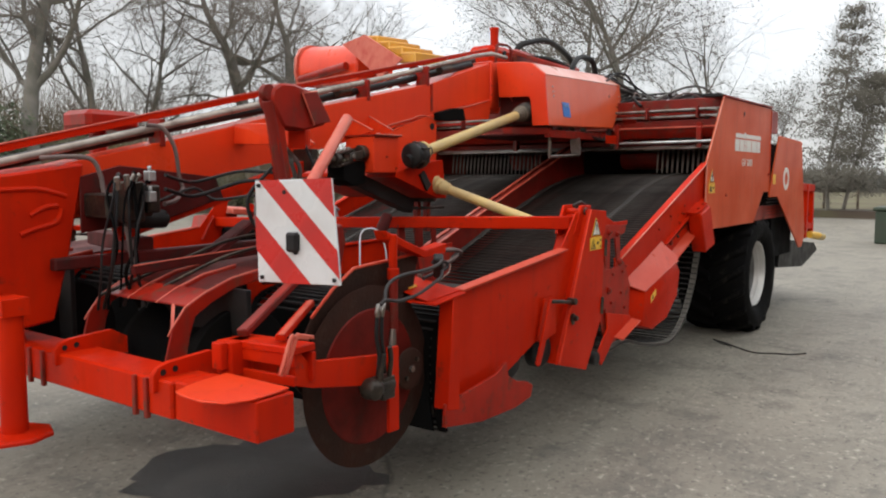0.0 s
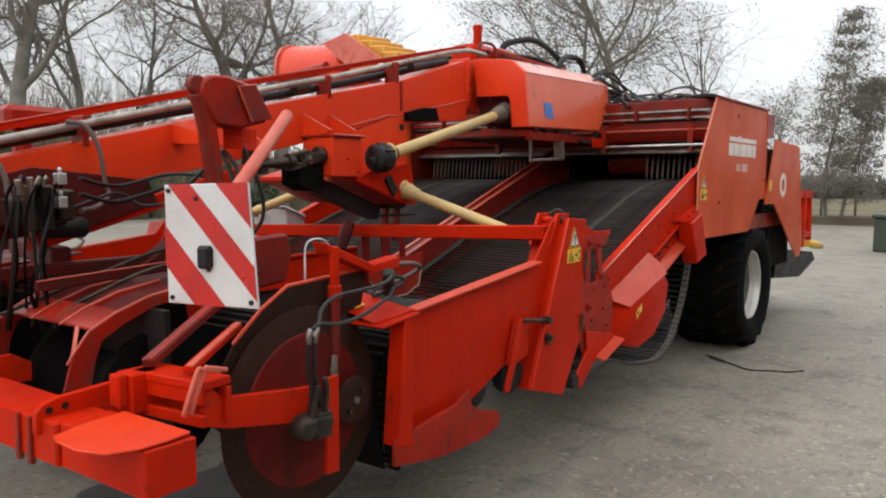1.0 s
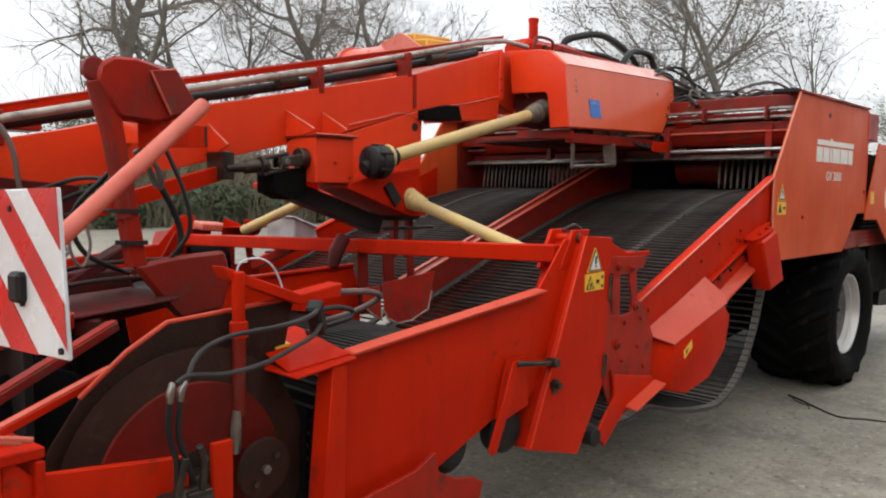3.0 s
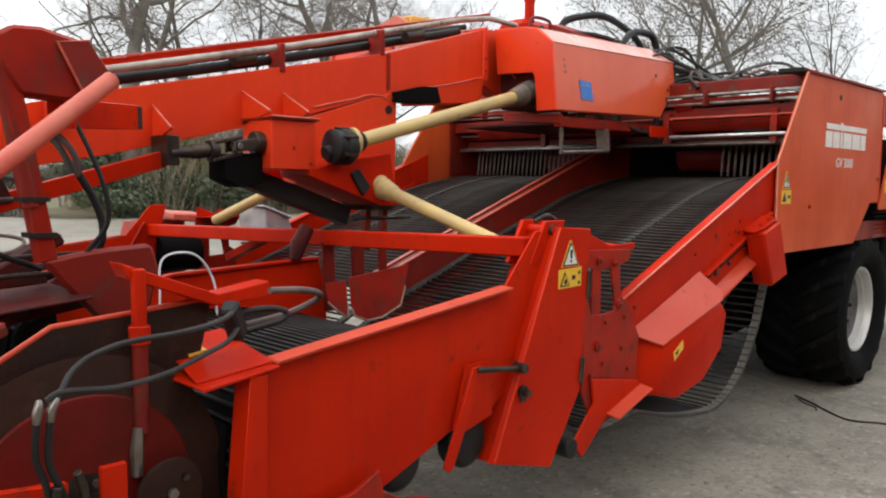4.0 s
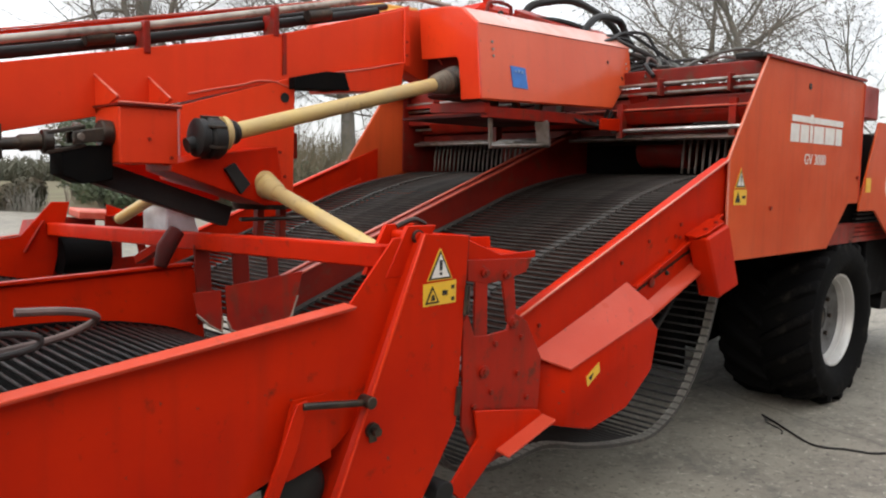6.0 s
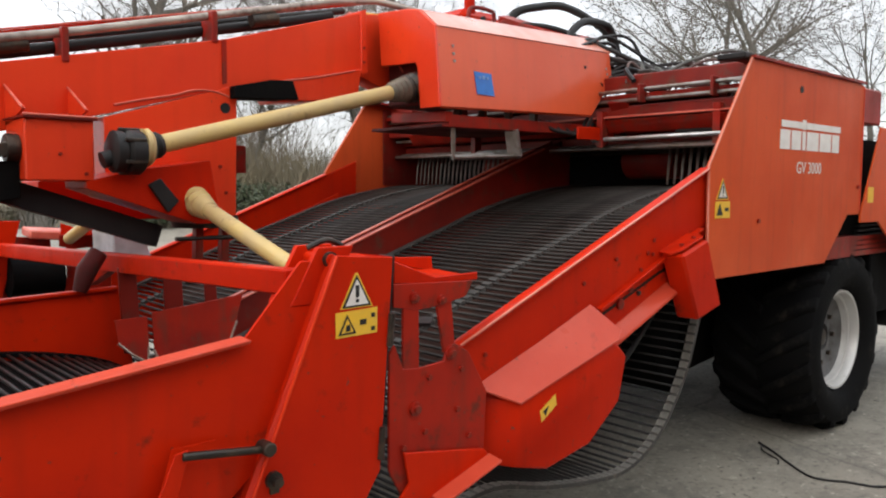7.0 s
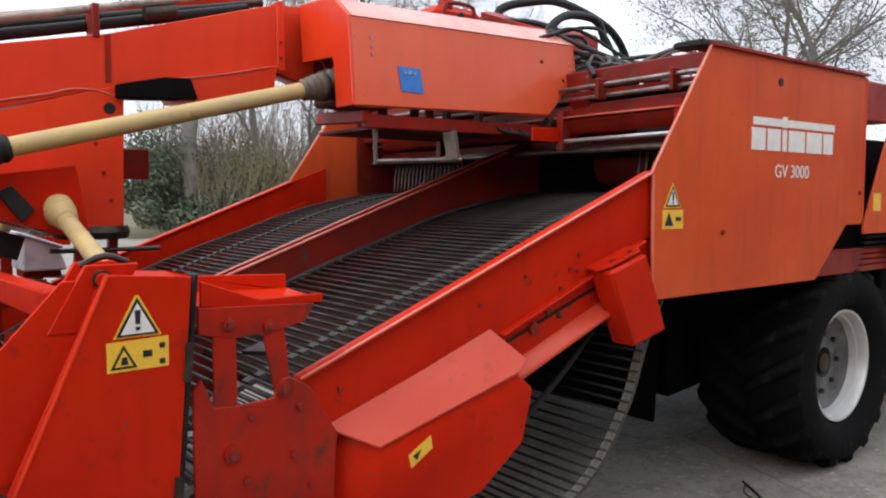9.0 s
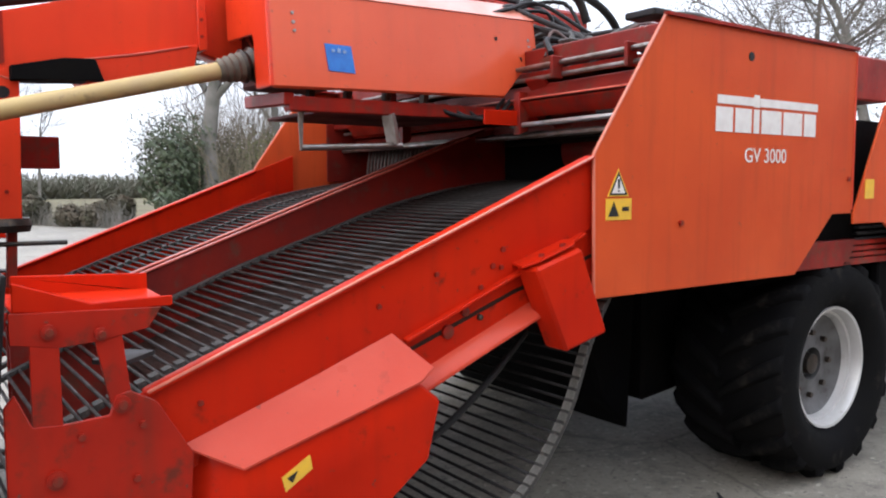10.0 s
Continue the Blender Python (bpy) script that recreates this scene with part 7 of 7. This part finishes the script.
def thicket(name, label, area, count, height, mat, seed, r=0.012, splay=0.2):
    rng = random.Random(seed)
    v, f = [], []
    for _ in range(count):
        x, y = area(rng)
        h = rng.uniform(0.4, 1.0) * height
        p = Vector((x, y, -0.05))
        d = Vector((rng.gauss(0, splay), rng.gauss(0, splay), 1))
        for s in range(3):
            q = p + d.normalized() * h / 3
            i = len(v)
            w = r * (1.2 - 0.35 * s)
            v.extend([(p.x - w, p.y + w, p.z), (p.x + w, p.y - w, p.z), (p.x, p.y + w, p.z), (q.x - w * 0.6, q.y + w * 0.6, q.z), (q.x + w * 0.6, q.y - w * 0.6, q.z), (q.x, q.y + w * 0.6, q.z)])
            f.extend([(i, i + 1, i + 4, i + 3), (i + 1, i + 2, i + 5, i + 4), (i + 2, i, i + 3, i + 5)])
            p, d = q, d + Vector((rng.gauss(0, 0.35), rng.gauss(0, 0.35), 0))
    me = bpy.data.meshes.new(name)
    me.from_pydata(v, [], f)
    me.materials.append(mat)
    return tagged(new(name, me), label, "undergrowth", kind="stuff")


thicket("undergrowth", "tangled dry brown winter undergrowth under trees", lambda g: (g.uniform(16.8, 50), g.uniform(33.5, 42)), 13000, 4.4, BRUSH, 1, 0.014)
thicket("undergrowth", "tall thin grey-brown saplings in a dense bare wood", lambda g: (g.uniform(17.5, 27), g.uniform(37, 45)), 1700, 9.0, TWIG, 4, 0.014)
thicket("undergrowth", "loose pale brown saplings in front of a wood", lambda g: (g.uniform(16.0, 27), g.uniform(31.5, 33)), 420, 6.0, BRUSH, 7, 0.01)
thicket("undergrowth", "low brown winter scrub at the edge of a field", lambda g: (lambda x, d: (x, (40.0 if x < 10 else 40 - 2.3 * (x - 10)) + d))(g.uniform(3, 13), g.uniform(0, 3)), 1500, 1.3, BARK, 6, 0.013)
thicket("undergrowth", "thin bare saplings along the edge of the yard", lambda g: (g.uniform(40, 55), g.uniform(12, 36)), 4500, 4.5, TWIG, 2, 0.014)


def leafy(name, at, size, count, mat, label, category, seed, leaf=0.09, group=""):
    """A shrub: stems and many small leaves in lumps with gaps."""
    rng = random.Random(seed)
    t = thing(name, at, label, category, group)
    v, f = [], []
    lumps = [(Vector((rng.uniform(-0.8, 0.8) * size[0], rng.uniform(-0.8, 0.8) * size[1], rng.uniform(0.3, 0.85) * size[2])), rng.uniform(0.25, 0.45) * size[2]) for _ in range(max(6, int(size[0] * 7)))]
    for _ in range(count):
        c, r = rng.choice(lumps)
        d = Vector((rng.gauss(0, 1), rng.gauss(0, 1), rng.gauss(0, 1))).normalized()
        p = c + d * r * rng.uniform(0.7, 1.08)
        if p.z < 0.02:
            continue
        a = (d + Vector((rng.gauss(0, 0.6), rng.gauss(0, 0.6), rng.gauss(0, 0.6)))).normalized()
        s = a.orthogonal().normalized()
        u = a.cross(s)
        i = len(v)
        l = leaf * rng.uniform(0.6, 1.3)
        v.extend(((p - u * l)[:], (p + s * l * 0.45 + a * l * 0.1)[:], (p + u * l)[:], (p - s * l * 0.45 + a * l * 0.1)[:]))
        f.append((i, i + 1, i + 2, i + 3))
    raw("leaves", (v, f), mat, t)
    bm = B()
    for c, r in lumps:
        tube(bm, [(c.x * 0.3, c.y * 0.3, 0), (c.x * 0.7, c.y * 0.7, c.z * 0.6), c[:]], [0.03, 0.02, 0.01], 5)
    me = bpy.data.meshes.new("stems")
    finish(bm)
    bm.to_mesh(me)
    bm.free()
    me.materials.append(BARK)
    ob = new("stems", me)
    ob.parent = t
    return t


for k, (x, y, sx, sz) in enumerate(((9.0, 40.5, 2.2, 1.15), (12.4, 36.4, 1.7, 1.2), (15.2, 32.4, 1.6, 1.5), (17.8, 32.4, 1.9, 1.9), (21.0, 32.6, 1.7, 1.7), (24.2, 32.8, 1.8, 1.9), (27.6, 33.0, 1.8, 1.6))):
    leafy("shrub", (x, y, 0), (sx, 1.1, sz), 5200, LEAF if x > 14 else HEATH, "dense dark green evergreen shrub beside the yard" if x > 14 else "low grey-brown winter shrub beside the yard", "shrub", 40 + k, 0.1, "evergreen shrubs")
leafy("holly_tree", (15.2, 33.8, 0.9), (1.0, 0.9, 3.3), 3600, LEAF, "dark green holly tree among bare trees", "tree", 60, 0.11)
leafy("winter_bush", (16.6, 35.0, 0), (2.6, 1.2, 4.3), 7000, HEATH, "tall grey-brown winter bush among bare trees", "bush", 62, 0.08)
leafy("ivy_bush", (19.2, 34.4, 0), (2.2, 1.2, 4.0), 6000, OLIVE, "olive yellow bush in front of bare trees", "bush", 61, 0.09)

# far hedges, fence posts, bin
thicket("far_hedge", "long grey-green hedge far behind a field", lambda g: (g.uniform(-40, 70), g.uniform(118, 126)), 20000, 4.2, material("far_scrub", (0.12, 0.125, 0.09), 0.95, second=(0.15, 0.14, 0.11), scale=0.6), 10, 0.09, 0.8)
tree((14.5, 88.0, 0), OAK, 41, 14, 0.22, 0.7, (0, 0), 4, 0.3)
tree((19.0, 95.0, 0), OAK, 42, 13, 0.2, 0.7, (0, 0), 4, 0.3)
thicket("far_hedge", "long dark hedge far behind a field", lambda g: (g.uniform(100, 106), g.uniform(-90, 80)), 24000, 3.4, material("far_hedge_green", (0.14, 0.14, 0.125), 0.95, second=(0.17, 0.16, 0.14), scale=0.6), 9, 0.09, 0.8)
bm = B()
prism(bm, [(36.6, 0, 0), (36.9, 0, 0.3), (37.6, 0, 0.36), (38.4, 0, -0.02)], (0, -40, 0), (0, 31, 0))
tagged(part("bank", bm, material("brown_earth_bank", (0.07, 0.05, 0.035), 0.95, second=(0.09, 0.08, 0.045), scale=0.8, grain=0.8, grain_scale=9)), "low brown earth bank along the yard's edge", "bank", kind="structure")
bm = B()
tube(bm, [(0, 0, 0), (0, 0, 1.15), (0, 0, 1.2)], [0.06, 0.06, 0.03], 8)
first_post = part("fence_post", bm, WOODPOST, None, "", 0.004)
first_post.location = (41.0, 2.0, 0.58)
tagged(first_post, "weathered wooden fence post at the field's edge", "post", "fence posts")
for k in range(8):
    copy_thing(first_post, pose(41.0 + 0.2 * k, 3.6 + 1.5 * k, 0.58))
bm = B()
box(bm, (23.0, 2.0, 0), (24.2, 3.25, 0.85))
box(bm, (22.95, 1.95, 0.85), (24.25, 3.3, 0.95))
tagged(part("bin", bm, DARKGREEN, None, "", 0.03), "dark green box standing on the yard", "box")

# unloading elevator swung out on the far side
AX = Vector((0.7, 3.5, 0.32))
FOOT = Vector((8.9, 6.6, 3.25))
ACROSS = Vector((AX.y, -AX.x, 0)).normalized()
SECTION = [(-0.27, -0.3), (-0.34, -0.1), (-0.32, 0.12), (-0.24, 0.26), (-0.1, 0.33), (0.3, 0.33), (0.38, 0.2), (0.38, -0.3)]


def section_at(a, grow_by=1.0):
    """The elevator's rounded outline at the share a of its length."""
    return [FOOT + AX * a + ACROSS * c * grow_by + Vector((0, 0, h * grow_by)) for c, h in SECTION]


def slab(a0, a1, lo, hi, y0, y1):
    """A box along the elevator: from a0 to a1 of its length, lo to hi above its axis, y0 to y1 across."""
    bm = B()
    v = [bm.verts.new(FOOT + AX * a + ACROSS * c + Vector((0, 0, h))) for a in (a0, a1) for c in (y0, y1) for h in (lo, hi)]
    for f in ((0, 1, 3, 2), (4, 6, 7, 5), (0, 4, 5, 1), (2, 3, 7, 6), (1, 5, 7, 3), (0, 2, 6, 4)):
        bm.faces.new([v[i] for i in f])
    return bm


bm = B()
prism(bm, section_at(0.45), (0, 0, 0), AX * 0.46)
elevator = P("unloading_elevator", bm, BOOMRED, "red unloading elevator reaching out on the far side", bevel=0.03)
bm = B()
prism(bm, section_at(0.91, 1.1), (0, 0, 0), AX * 0.02)
part("end_plate", bm, PALERED, elevator)
bm = B()
tube(bm, [FOOT + AX * 0.86 - ACROSS * 0.4 + Vector((0, 0, -0.22)), FOOT + AX * 0.5 - ACROSS * 0.4 + Vector((0, 0, -0.02))], 0.06, 14)
part("roller", bm, BROWNRED, elevator)
bm = B()
q = -0.42 * ACROSS
prism(bm, [FOOT + AX * 0.52 + q + Vector((0, 0, 0.3)), FOOT + AX * 0.36 + q + Vector((0, 0, 0.42)), FOOT + AX * 0.12 + q + Vector((0, 0, 0.05)), FOOT + AX * 0.26 + q + Vector((0, 0, -0.2))], (0, 0, 0), 0.03 * ACROSS)
part("side_plate", bm, PALERED, elevator)
YELLOWPAINT = material("yellow_paint", (0.66, 0.32, 0.03), 0.45, second=(0.55, 0.26, 0.04), dirt=(0.2, 0.09, 0.03), dirt_at=0.6)
for k in range(4):
    part("guard_leaf", slab(0.32 - 0.08 * k, 0.42 - 0.08 * k, 0.1 - 0.03 * k, 0.42 - 0.085 * k, -0.3, 0.3), YELLOWPAINT, elevator, "yellow guard leaf", 0.02)
for p, q in (((8.6, 5.55, 2.3), FOOT + AX * 0.2), ((9.0, 5.55, 2.2), FOOT + AX * 0.5)):
    bm = B()
    beam(bm, p, q, 0.09, 0.09)
    P("elevator_arm", bm, BROWNRED, bevel=0.008)
